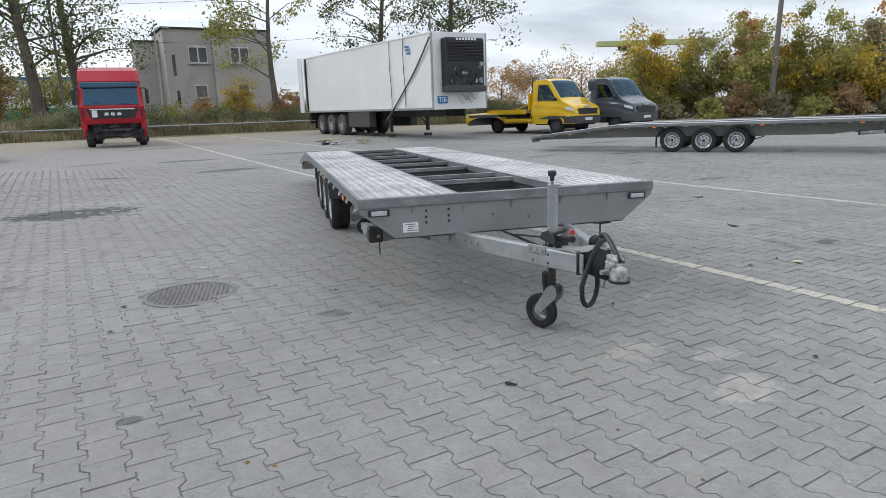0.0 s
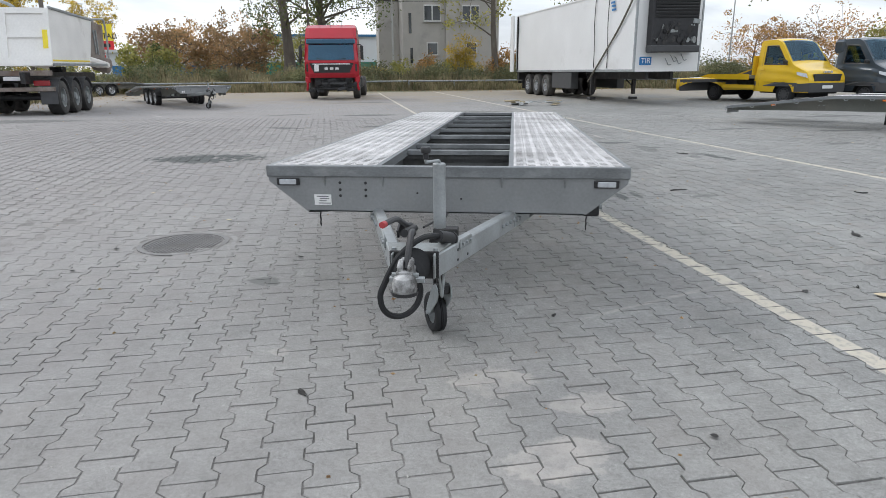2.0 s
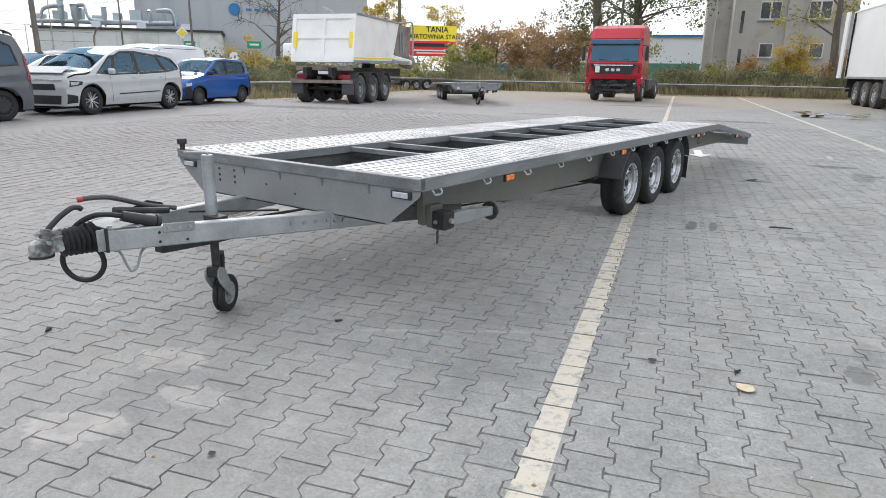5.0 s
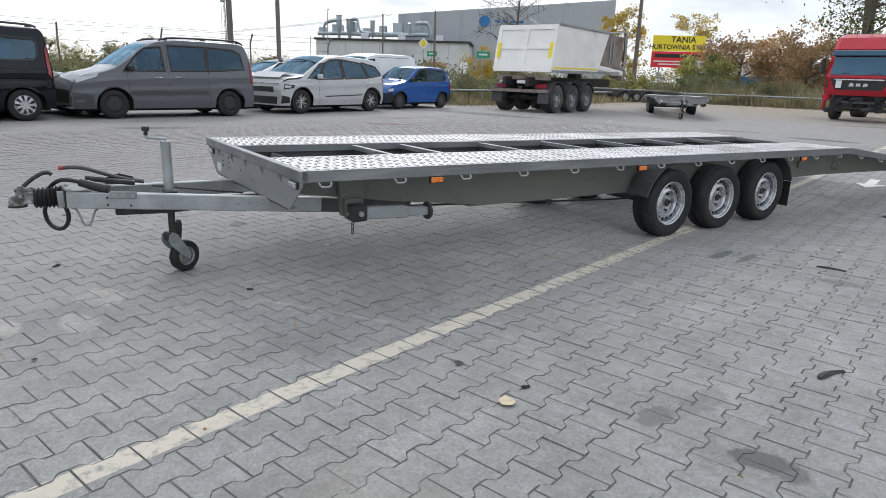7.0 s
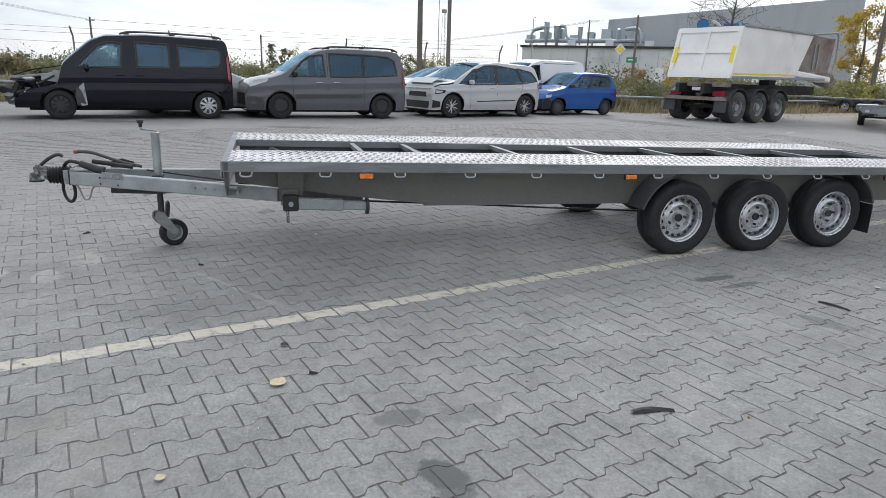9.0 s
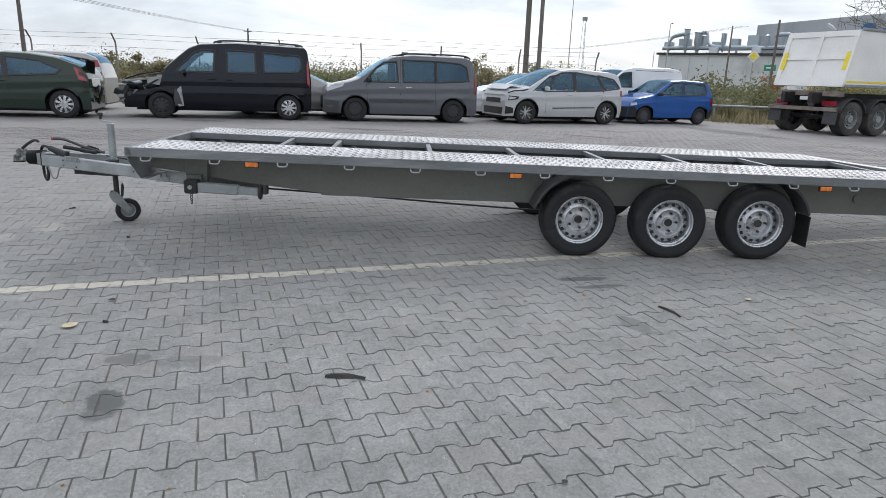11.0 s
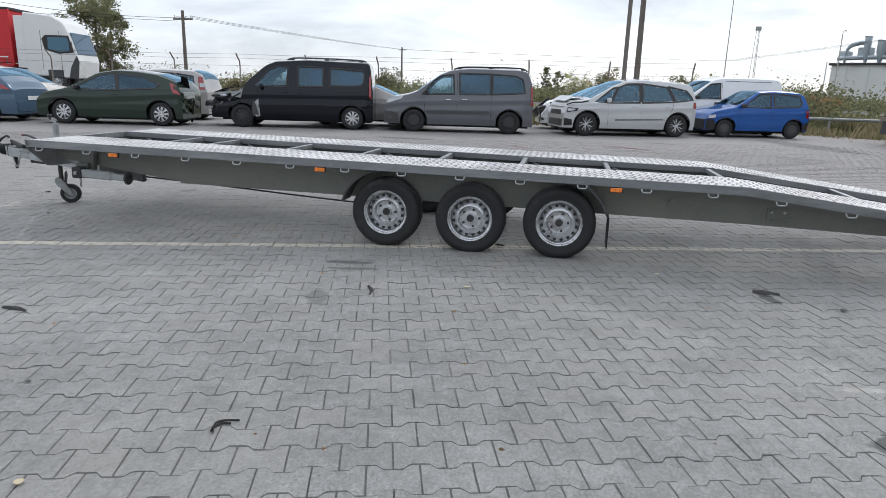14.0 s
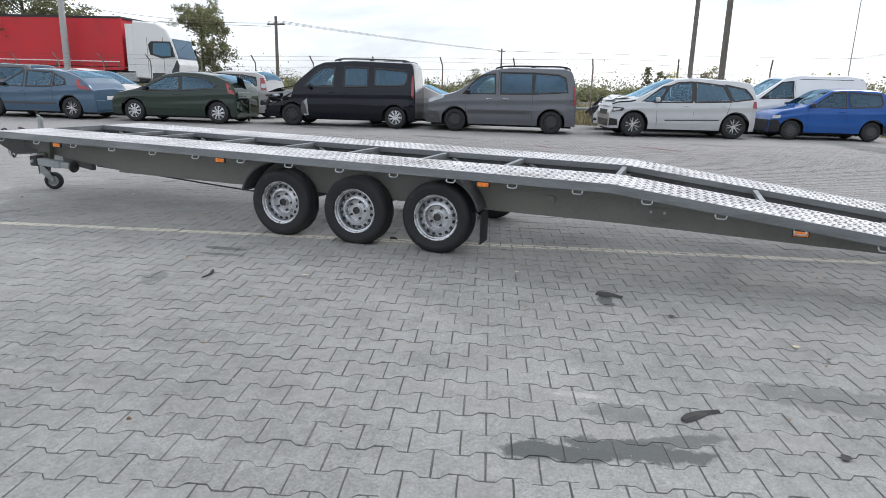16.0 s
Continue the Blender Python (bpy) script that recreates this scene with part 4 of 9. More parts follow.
    part("plug", cyl(cyl(NB(), (0.122, -0.905, 0.600), (0.088, -1.045, 0.648), 0.030, 0.024, 14), (0.122, -0.905, 0.600), (0.124, -0.888, 0.594), 0.036, seg=14), M["plastic"], T, "black trailer plug in its holder", smooth=True)
    ring = [(-0.05 + 0.072 * math.cos(radians(q)), -1.175 + 0.058 * math.cos(radians(q)), 0.435 + 0.092 * math.sin(radians(q))) for q in range(150, 421, 30)]
    part("cable", tube(NB(), [(0.088, -1.04, 0.648), (0.03, -1.13, 0.658), (-0.05, -1.195, 0.60)] + ring + [(0.0, -1.10, 0.53)], 0.0125, 8, up=(0.62, -0.78, 0.05)), M["rubber"], T, "drooping black corrugated cable", smooth=True)
    part("wire_hanger", tube(NB(), [(0.09, -1.10, 0.493), (0.095, -1.075, 0.48), (0.10, -1.045, 0.395), (0.10, -1.028, 0.382), (0.10, -1.005, 0.395), (0.105, -0.978, 0.465), (0.11, -0.95, 0.487)], 0.0065, 6), M["galv_dull"], T, smooth=True)
    part("brake_linkage", prism(NB(), [(-0.86, 0.475), (-0.10, 0.445), (-0.32, 0.42), (-0.55, 0.412), (-0.86, 0.425)], 0, 0.02, 0.085), M["black_steel"], T, "black brake linkage under the drawbar")
    part("breakaway_rod", cyl(NB(), (-0.02, -0.03, 0.49), (-0.03, -0.62, 0.58), 0.006, seg=6), M["black_steel"], T)
    # jockey wheel
    JX = 0.037
    jw = part("jockey_tube", lathe(NB(), [(0, 0.45), (0.031, 0.45), (0.031, 0.872), (0.026, 0.876), (0, 0.876)], pose(JX, -0.53, 0), 24), M["galv"], T, "galvanised jockey wheel tube", smooth=True)
    part("inner_tube", cyl(NB(), (JX, -0.53, 0.24), (JX, -0.53, 0.45), 0.023, seg=16), M["black_steel"], jw, smooth=True)
    part("clamp", box(box(NB(), (JX + 0.03, -0.53, 0.535), (0.12, 0.07, 0.05)), (JX, -0.53, 0.49), (0.10, 0.06, 0.05)), M["black_steel"], jw, bevel=0.004)
    turn = Matrix.Translation((JX, -0.53, 0)) @ Matrix.Rotation(radians(27), 4, "Z") @ Matrix.Translation((-JX, 0.53, 0))

    def turned(bm):
        bmesh.ops.transform(bm, matrix=turn, verts=bm.verts)
        return bm
    FK = [(-0.592, 0.225), (-0.585, 0.262), (-0.560, 0.278), (-0.525, 0.262), (-0.435, 0.130), (-0.425, 0.100), (-0.438, 0.080), (-0.465, 0.080), (-0.520, 0.135), (-0.575, 0.190)]
    part("fork", turned(prism(prism(NB(), FK, 0, JX - 0.041, JX - 0.034), FK, 0, JX + 0.034, JX + 0.041)), M["galv_dull"], jw)
    part("fork_bridge", turned(box(NB(), (JX, -0.55, 0.248), (0.072, 0.055, 0.055))), M["black_steel"], jw, bevel=0.008)
    part("stop_blade", turned(prism(NB(), [(-0.50, 0.22), (-0.488, 0.33), (-0.472, 0.345), (-0.468, 0.30), (-0.48, 0.22)], 0, JX - 0.02, JX + 0.02)), M["black_steel"], jw)
    cw = steel_wheel(jw, JX, -0.450, 0.092, 0.106, 0.058, 0.062, 1, 0, 0, "galv", name="castor", floor_z=-0.012)
    cw.matrix_basis = turn
    part("axle_bolt", turned(cyl(NB(), (JX - 0.05, -0.450, 0.092), (JX + 0.05, -0.450, 0.092), 0.011, seg=8)), M["galv"], jw)
    part("crank", tube(NB(), [(JX, -0.53, 0.870), (JX, -0.53, 0.884), (JX - 0.008, -0.55, 0.889), (JX - 0.046, -0.625, 0.893), (JX - 0.050, -0.634, 0.895), (JX - 0.050, -0.634, 0.915)], 0.0075, 8), M["galv"], jw, smooth=True)
    part("knob", lathe(NB(), [(0, 0), (0.013, 0), (0.013, 0.026), (0.023, 0.029), (0.025, 0.048), (0.021, 0.056), (0, 0.058)], pose(JX - 0.050, -0.634, 0.908), 16), M["plastic"], jw, smooth=True)
    return T


trailer = build_trailer()


# ---- vehicles ----
def paint(name, c, rough=0.16, metal=0.1, dirt=(0.12, 0.115, 0.105), amt=-0.3):
    deep = max(c) < 0.06
    return mat(name, c, rough, metal, 0.08, 1.2, 40, 0.0, dirt, -0.5 if deep else amt, coat=0.5, spec=0.1 if deep else 0.2)


PAINT = {k: paint(k + "_car_paint", c) for k, c in dict(black=(0.005, 0.007, 0.012), grey=(0.120, 0.125, 0.138), champagne=(0.50, 0.51, 0.515), blue=(0.022, 0.095, 0.33),
         green=(0.032, 0.047, 0.037), steel=(0.075, 0.125, 0.185), silver=(0.40, 0.39, 0.375), beige=(0.42, 0.36, 0.29), white=(0.78, 0.79, 0.80), red=(0.56, 0.028, 0.035),
         yellow=(0.72, 0.47, 0.025), slate=(0.055, 0.068, 0.082)).items()}
M["under"] = mat("dark_underbody", (0.012, 0.012, 0.012), 0.85, 0, 0.4, 4, 30)
M["alloy"] = mat("alloy_rim", (0.55, 0.56, 0.57), 0.3, 0.6, 0.12, 10, 60)
M["steel_black"] = mat("black_steel_rim", (0.035, 0.035, 0.036), 0.5, 0.2, 0.3, 10, 60)
M["seam"] = mat("shut_line", (0.008, 0.008, 0.009), 0.7, 0, 0.1)


def lerp_pts(pts, x):
    for (xa, za), (xb, zb) in zip(pts, pts[1:]):
        if xa <= x <= xb:
            return za + (zb - za) * (x - xa) / max(xb - xa, 1e-6)
    return pts[0][1] if x < pts[0][0] else pts[-1][1]


def soft_pts(pts, x, w=0.10):
    return sum(lerp_pts(pts, x + w * k / 3) for k in range(-3, 4)) / 7


CARS = []


def inside(poly, x, z):
    """Whether (x, z) lies in the polygon."""
    hit = False
    for (xa, za), (xb, zb) in zip(poly, poly[1:] + poly[:1]):
        if (za > z) != (zb > z) and x < xa + (xb - xa) * (z - za) / (zb - za):
            hit = not hit
    return hit


def grown(poly, d):
    """The polygon with every corner pushed outwards by d from its middle line."""
    n = len(poly)
    area = sum(a[0] * b[1] - b[0] * a[1] for a, b in zip(poly, poly[1:] + poly[:1]))
    sg = 1 if area > 0 else -1
    out = []
    for i in range(n):
        a, b, c = Vector(poly[i - 1]), Vector(poly[i]), Vector(poly[(i + 1) % n])
        e, f = (b - a).normalized(), (c - b).normalized()
        q = Vector((e.y, -e.x)) * sg + Vector((f.y, -f.x)) * sg
        k = d / max(q.length_squared / 2, 0.45)
        out.append((b.x + q.x * k, b.y + q.y * k))
    return out


class Car:
    """Body lofted from a roof line, a belt line and a plan; axles at +-wb/2 on x, wheels cut into the sides."""

    def __init__(self, name, label, cat, paint_mat, F, R, wb, track, width, fo, ro, top, belt, roof_k=0.80, wheel_r=0.31, sill=0.24, group="", wheel="hub", taper=0.12, wheel_w=0.2, seats=(0.12, -0.78)):
        F, R = Vector(F), Vector(R)
        u = (F - R).normalized()
        n = Vector((-u.y, u.x))
        c = (F + R) / 2 - n * track / 2
        self.o = thing(name, label, cat, Matrix.Translation((c.x, c.y, gz(c.x, c.y))) @ Matrix.Rotation(math.atan2(u.y, u.x), 4, "Z"), group)
        self.wb, self.W, self.fr, self.re = wb, width / 2, wb / 2 + fo, -wb / 2 - ro
        self.top, self.belt, self.rk, self.zmax = top, belt, roof_k, max(z for _, z in top)
        self.wr, self.sill, self.taper = wheel_r, sill, taper
        self.track = track
        self.p = paint_mat
        self.seats = seats
        self.ends = (self.fr, self.re)
        self.body()
        CARS.append(self)
        ww = wheel_w
        for sx in (wb / 2, -wb / 2):
            for s in (1, -1):
                self.wheel(sx, s * (track / 2 - ww * 0.1), wheel_r, ww, s, wheel)

    def plan(self, x):
        a = max(0, (x - (self.fr - 0.75)) / 0.75)
        b = max(0, ((self.re + 0.5) - x) / 0.5)
        return 1 - self.taper * a * a - self.taper * 0.7 * b * b

    def ztop(self, x):
        return soft_pts(self.top, x, 0.06)

    def zbelt(self, x):
        return min(lerp_pts(self.belt, x), self.ztop(x) - 0.035)

    def y(self, x, z):
        zb = lerp_pts(self.belt, x)
        if z <= zb:
            t = (z - 0.62) / 0.5
            k = 1 - 0.045 * t * t if z > 0.62 else 1 - 0.11 * (t * t)
            k += 0.016 * math.exp(-((z - zb + 0.15) / 0.045) ** 2) - 0.010 * math.exp(-((z - zb + 0.29) / 0.07) ** 2) + 0.010 * math.exp(-((z - 0.40) / 0.05) ** 2)
        else:
            k0 = 1 - 0.045 * ((zb - 0.62) / 0.5) ** 2
            k = k0 + (self.rk - k0) * (z - zb) / max(self.zmax - zb, 0.05)
        return self.W * self.plan(x) * k

    def body(self):
        ra = self.wr + 0.065
        xs = list(np.linspace(self.re, self.fr, 150))
        for xa in (self.wb / 2, -self.wb / 2):
            xs += [xa + ra * math.cos(math.pi * k / 12) for k in range(13)] + [xa - ra - 0.001, xa + ra + 0.001]
        xs = sorted({round(x, 4) for x in xs})
        bm = NB()
        prev = None
        for x in xs:
            zb = self.sill
            for xa in (self.wb / 2, -self.wb / 2):
                if abs(x - xa) <= ra:
                    zb = max(zb, self.wr + math.sqrt(max(ra * ra - (x - xa) ** 2, 0)))
            zt, zl = self.ztop(x), self.zbelt(x)
            zb = min(zb, zl - 0.02)
            rows = [zb + (zl - zb) * k / 14 for k in range(15)] + [zl + (zt - 0.03 - zl) * k / 16 for k in range(1, 17)]
            left = [(self.y(x, z), z) for z in rows]
            ye = left[-1][0]
            tops = [(ye * f, zt - 0.03 + (0.03 + 0.025) * (1 - f * f) ** 0.6) for f in (0.95, 0.9, 0.8, 0.65, 0.5, 0.25, 0.0)]
            half = left + tops
            line = half + [(-a, b) for a, b in half[-2::-1]]
            ring = [bm.verts.new((x, a, b)) for a, b in line]
            if prev:
                for k in range(len(ring) - 1):
                    bm.faces.new((prev[k], prev[k + 1], ring[k + 1], ring[k]))
            else:
                bm.faces.new(ring)
            prev = ring
        bm.faces.new(prev[::-1])
        bmesh.ops.recalc_face_normals(bm, faces=bm.faces[:])
        self.b = part("body", bm, self.p, self.o, smooth=True)
        u = box(NB(), ((self.fr + self.re) / 2, 0, self.sill + 0.10), (self.fr - self.re - 0.25, (self.W - 0.30) * 2, 0.32))
        for xa in (self.wb / 2, -self.wb / 2):
            box(u, (xa, 0, self.wr + 0.15), (2 * self.wr + 0.1, (self.W - 0.30) * 2, 0.55))
        part("underbody", u, M["under"], self.o)

    def wheel(self, x, y, r, w, s, style):
        wh = part("wheel", lathe(NB(), [(r * 0.60, -w / 2), (r * 0.85, -w * 0.53), (r * 0.97, -w * 0.42), (r, -w * 0.2), (r, w * 0.2), (r * 0.97, w * 0.42), (r * 0.85, w * 0.53), (r * 0.66, w / 2), (r * 0.60, w * 0.40)],
                                 Matrix.Translation((x, y, r)) @ Matrix.Rotation(radians(-90 * s), 4, "X"), 32), M["rubber"], self.o, smooth=True)
        m = Matrix.Translation((x, y, r)) @ Matrix.Rotation(radians(-90 * s), 4, "X")
        R = r * 0.66
        if style == "alloy":
            part("rim", lathe(NB(), [(R * 0.97, w * 0.40), (R * 0.90, w * 0.2), (0, w * 0.16)], m, 32), M["steel_black"], wh, smooth=True)
            part("rim_lip", lathe(NB(), [(R * 1.05, w * 0.42), (R * 1.02, w * 0.49), (R * 0.97, w * 0.47), (R * 0.95, w * 0.36)], m, 32), M["alloy"], wh, smooth=True)
            for k in range(5):
                bm = NB()
                for d in (-0.17, 0.17):
                    a = 2 * math.pi * k / 5 + d
                    q = m @ Matrix.Rotation(a, 4, "Z")
                    flat = ((R * 0.12, -R * 0.055), (R * 0.96, -R * 0.03 + d * R * 0.35), (R * 0.96, R * 0.03 + d * R * 0.35), (R * 0.12, R * 0.055))
                    vs = [q @ Vector((x_, y_, w * 0.36 if i < 1 or i > 2 else w * 0.43)) for i, (x_, y_) in enumerate(flat)]
                    vb = [q @ Vector((x_, y_, w * 0.22)) for x_, y_ in flat]
                    A, Bq = [bm.verts.new(v) for v in vs], [bm.verts.new(v) for v in vb]
                    bm.faces.new(A)
                    for i in range(4):
                        bm.faces.new((A[i], Bq[i], Bq[(i + 1) % 4], A[(i + 1) % 4]))
                part("spoke", bm, M["alloy"], wh)
            part("centre_cap", lathe(NB(), [(R * 0.2, w * 0.3), (R * 0.18, w * 0.40), (0, w * 0.41)], m, 16), M["alloy"], wh)
        else:
            mm = {"hub": M["rim"], "steel": M["steel_black"], "grey": M["plastic_grey"]}[style]
            part("wheel_cover", lathe(NB(), [(R, w * 0.42), (R * 0.95, w * 0.46), (R * 0.88, w * 0.38), (R * 0.62, w * 0.48), (R * 0.42, w * 0.44), (R * 0.22, w * 0.46), (0, w * 0.47)], m, 28), mm, wh, smooth=True)
            n, r0, r1, hw = {"hub": (9, 0.40, 0.86, 0.17), "steel": (12, 0.66, 0.82, 0.14), "grey": (10, 0.62, 0.80, 0.15)}[style]
            for k in range(n):
                a = 2 * math.pi * k / n
                bm = NB()
                edge = [(R * r0, a - hw * 0.5), (R * (r0 + r1) / 2, a - hw * 0.9), (R * r1, a - hw), (R * r1, a + hw), (R * (r0 + r1) / 2, a + hw * 0.9), (R * r0, a + hw * 0.5)]
                lo = [bm.verts.new(m @ Vector((q * math.cos(b), q * math.sin(b), w * 0.38))) for q, b in edge]
                hi = [bm.verts.new(m @ Vector((q * math.cos(b), q * math.sin(b), w * 0.487))) for q, b in edge]
                bm.faces.new(hi)
                for i in range(6):
                    bm.faces.new((lo[i], lo[(i + 1) % 6], hi[(i + 1) % 6], hi[i]))
                part("slot", bm, M["seam"], wh)

    def side(self, name, poly, material, sides=(1, -1), off=0.006, deep=0.012, label="", n=3):
        """A panel that follows the side of the body: poly in (x, z). A window is cut through the body and gets a rubber seal."""
        if name == "side_window" and self.zmax > 0:
            core = grown(poly, -0.008)
            for s in sides:
                self.cut(lambda c, nn: c.y * s > 0.2 and inside(core, c.x, c.z))
                self.seal(poly, s)
            material = {M["glass"]: M["pane"], M["glass_pale"]: M["pane"]}.get(material, material)
            off, deep = -0.004, 0.006
        pts = []
        for a, b in zip(poly, poly[1:] + poly[:1]):
            pts += [(a[0] + (b[0] - a[0]) * k / n, a[1] + (b[1] - a[1]) * k / n) for k in range(n)]
        made = []
        for s in sides:
            bm = NB()
            A = [bm.verts.new((x, s * (self.y(x, z) + off), z)) for x, z in pts]
            Bq = [bm.verts.new((x, s * (self.y(x, z) + off - deep), z)) for x, z in pts]
            bm.faces.new(A if s < 0 else A[::-1])
            for i in range(len(A)):
                j = (i + 1) % len(A)
                bm.faces.new((A[i], A[j], Bq[j], Bq[i]))
            bmesh.ops.recalc_face_normals(bm, faces=bm.faces[:])
            made.append(part(name, bm, material, self.b, label))
        return made

    def cut(self, gone):
        bm = NB()
        bm.from_mesh(self.b.data)
        bmesh.ops.delete(bm, geom=[f for f in bm.faces if gone(f.calc_center_median(), f.normal)], context="FACES")
        bm.to_mesh(self.b.data)
        bm.free()

    def seal(self, poly, s, w=0.030):
        """Black rubber and frame round a window."""
        n = 4
        rings = []
        for d in (w, w * 0.5, -0.016):
            g = grown(poly, d)
            rings.append([(a[0] + (b[0] - a[0]) * k / n, a[1] + (b[1] - a[1]) * k / n) for a, b in zip(g, g[1:] + g[:1]) for k in range(n)])
        bm = NB()
        V = [[bm.verts.new((x, s * (self.y(x, z) + o), z)) for x, z in r] for r, o in zip(rings, (0.002, 0.010, 0.002))]
        for A, Bq in zip(V, V[1:]):
            for i in range(len(A)):
                j = (i + 1) % len(A)
                bm.faces.new((A[i], A[j], Bq[j], Bq[i]))
        bmesh.ops.recalc_face_normals(bm, faces=bm.faces[:])
        part("window_seal", bm, M["plastic"], self.b, smooth=True)

    def furnish(self):
        """Lining inside the shell, seats, dashboard and steering wheel, once the windows are cut."""
        bm = NB()
        bm.from_mesh(self.b.data)
        bmesh.ops.delete(bm, geom=[f for f in bm.faces if f.calc_center_median().z < self.sill + 0.34], context="FACES")
        mid = (self.fr + self.re) / 2
        for v in bm.verts:
            v.co = (mid + (v.co.x - mid) * 0.985, v.co.y * 0.955, v.co.z - 0.03)
        me = bpy.data.meshes.new("lining")
        bm.to_mesh(me)
        bm.free()
        me.materials.clear()
        me.materials.append(M["lining"])
        ob = new("lining", me)
        ob.parent = self.o
        top = lerp_pts(self.belt, 0.0) + 0.14
        for x in self.seats:
            for y in (-0.36, 0.36):
                yy = y * self.W / 0.9
                bm = box(NB(), (x - 0.20, yy, top - 0.28), (0.13, 0.46, 0.60), (0, 14, 0))
                box(bm, (x + 0.06, yy, top - 0.52), (0.50, 0.46, 0.14), (0, -6, 0))
                st = part("seat", bm, M["seat_cloth"], self.o, bevel=0.035)
                part("headrest", box(NB(), (x - 0.27, yy, top + 0.10), (0.09, 0.25, 0.17), (0, 10, 0)), M["seat_cloth"], st, bevel=0.03)
        x = self.seats[0]
        part("dashboard", box(NB(), (x + 0.82, 0, top - 0.26), (0.42, self.W * 1.62, 0.24), (0, 8, 0)), M["plastic"], self.o, bevel=0.04)
        part("steering_wheel", lathe(NB(), [(0.18 + 0.014 * math.cos(a), 0.014 * math.sin(a)) for a in (2 * math.pi * k / 6 for k in range(6))],
                                     pose(x + 0.52, 0.36 * self.W / 0.9, top - 0.13, 0, -62, 0), 20, True), M["plastic"], self.o)

    def fit_ends(self):
        """Brings nose and tail to their true length, wheels left as they are."""
        a, b = self.wb / 2 + self.wr + 0.07, -self.wb / 2 - self.wr - 0.07
        kf, kr = (self.ends[0] - a) / (self.fr - a), (self.ends[1] - b) / (self.re - b)
        pieces = [c for c in self.o.children if not c.name.startswith("wheel")]
        for ob in pieces + [c for q in pieces for c in q.children]:
            for v in ob.data.vertices:
                if v.co.x > a:
                    v.co.x = a + (v.co.x - a) * kf
                elif v.co.x < b:
                    v.co.x = b + (v.co.x - b) * kr

    def line(self, pts, w=0.008, name="shut_line", sides=(1, -1), material=None, off=0.003):
        """A thin strip along the side through pts (x, z)."""
        for s in sides:
            bm = NB()
            fine = []
            for a, b in zip(pts, pts[1:]):
                fine += [(a[0] + (b[0] - a[0]) * k / 6, a[1] + (b[1] - a[1]) * k / 6) for k in range(6)]
            fine.append(pts[-1])
            rows = []
            for i, (x, z) in enumerate(fine):
                xa, za = fine[max(i - 1, 0)]
                xb, zb = fine[min(i + 1, len(fine) - 1)]
                d = math.hypot(xb - xa, zb - za) or 1
                ox, oz = -(zb - za) / d * w / 2, (xb - xa) / d * w / 2
                rows.append([bm.verts.new((x + k * ox, s * (self.y(x + k * ox, z + k * oz) + off), z + k * oz)) for k in (-1, 1)])
            for a, b in zip(rows, rows[1:]):
                bm.faces.new((a[0], a[1], b[1], b[0]))
            part(name, bm, material or M["seam"], self.b)

    def over(self, name, x0, x1, k0, k1, material, off=0.008, label=""):
        """A pane on the upper skin between two stations: wind screen, rear window."""
        if material in (M["glass"], M["glass_pale"]):
            a, b = sorted((x0, x1))
            self.cut(lambda c, nn: a + 0.01 < c.x < b - 0.01 and c.z > self.zbelt(c.x) - 0.06 and c.z > self.ztop(c.x) - 0.035 and abs(c.y) < self.y(c.x, self.ztop(c.x) - 0.03) * (k0 + k1) / 2 - 0.01)
            material = M["screen"] if material == M["glass_pale"] else M["pane_dark"]
            off = 0.003
        bm = NB()
        rows = []
        for i in range(9):
            x = x0 + (x1 - x0) * i / 8
            kk = k0 + (k1 - k0) * i / 8
            zt = self.ztop(x)
            ye = self.y(x, zt - 0.03)
            row = []
            for j in range(9):
                f = (j - 4) / 4 * kk
                row.append(bm.verts.new((x + (off if x0 > 0 or x1 > 0 else -off) * 0.6, ye * f, zt - 0.03 + 0.055 * max(1 - f * f, 0) ** 0.6 + off)))
            rows.append(row)
        for a, b in zip(rows, rows[1:]):
            for j in range(8):
                bm.faces.new((a[j], b[j], b[j + 1], a[j + 1]))
        bmesh.ops.recalc_face_normals(bm, faces=bm.faces[:])
        return part(name, bm, material, self.b, label, smooth=True)

    def front(self, name, poly, material, depth=0.03, at=None, label="", rear=False):
        """A panel on the nose or tail: poly in (y, z)."""
        x = (self.re if rear else self.fr) if at is None else at
        d = -depth if rear else depth
        return part(name, prism(NB(), poly, 0, x - d, x + d * 0.35), material, self.b, label, bevel=0.006)

    def mirror(self, x, z, material=None):
        for s in (1, -1):
            y = self.y(x, z) + 0.10
            part("door_mirror", box(NB(), (x, s * y, z), (0.09, 0.19, 0.13), (0, 0, 8 * s)), material or M["plastic"], self.b, bevel=0.03)

    def handle(self, x, z):
        for s in (1, -1):
            part("door_handle", box(NB(), (x, s * (self.y(x, z) + 0.012), z), (0.17, 0.03, 0.025)), M["chrome"] if self.p in (PAINT["grey"],) else self.p, self.b, bevel=0.006)

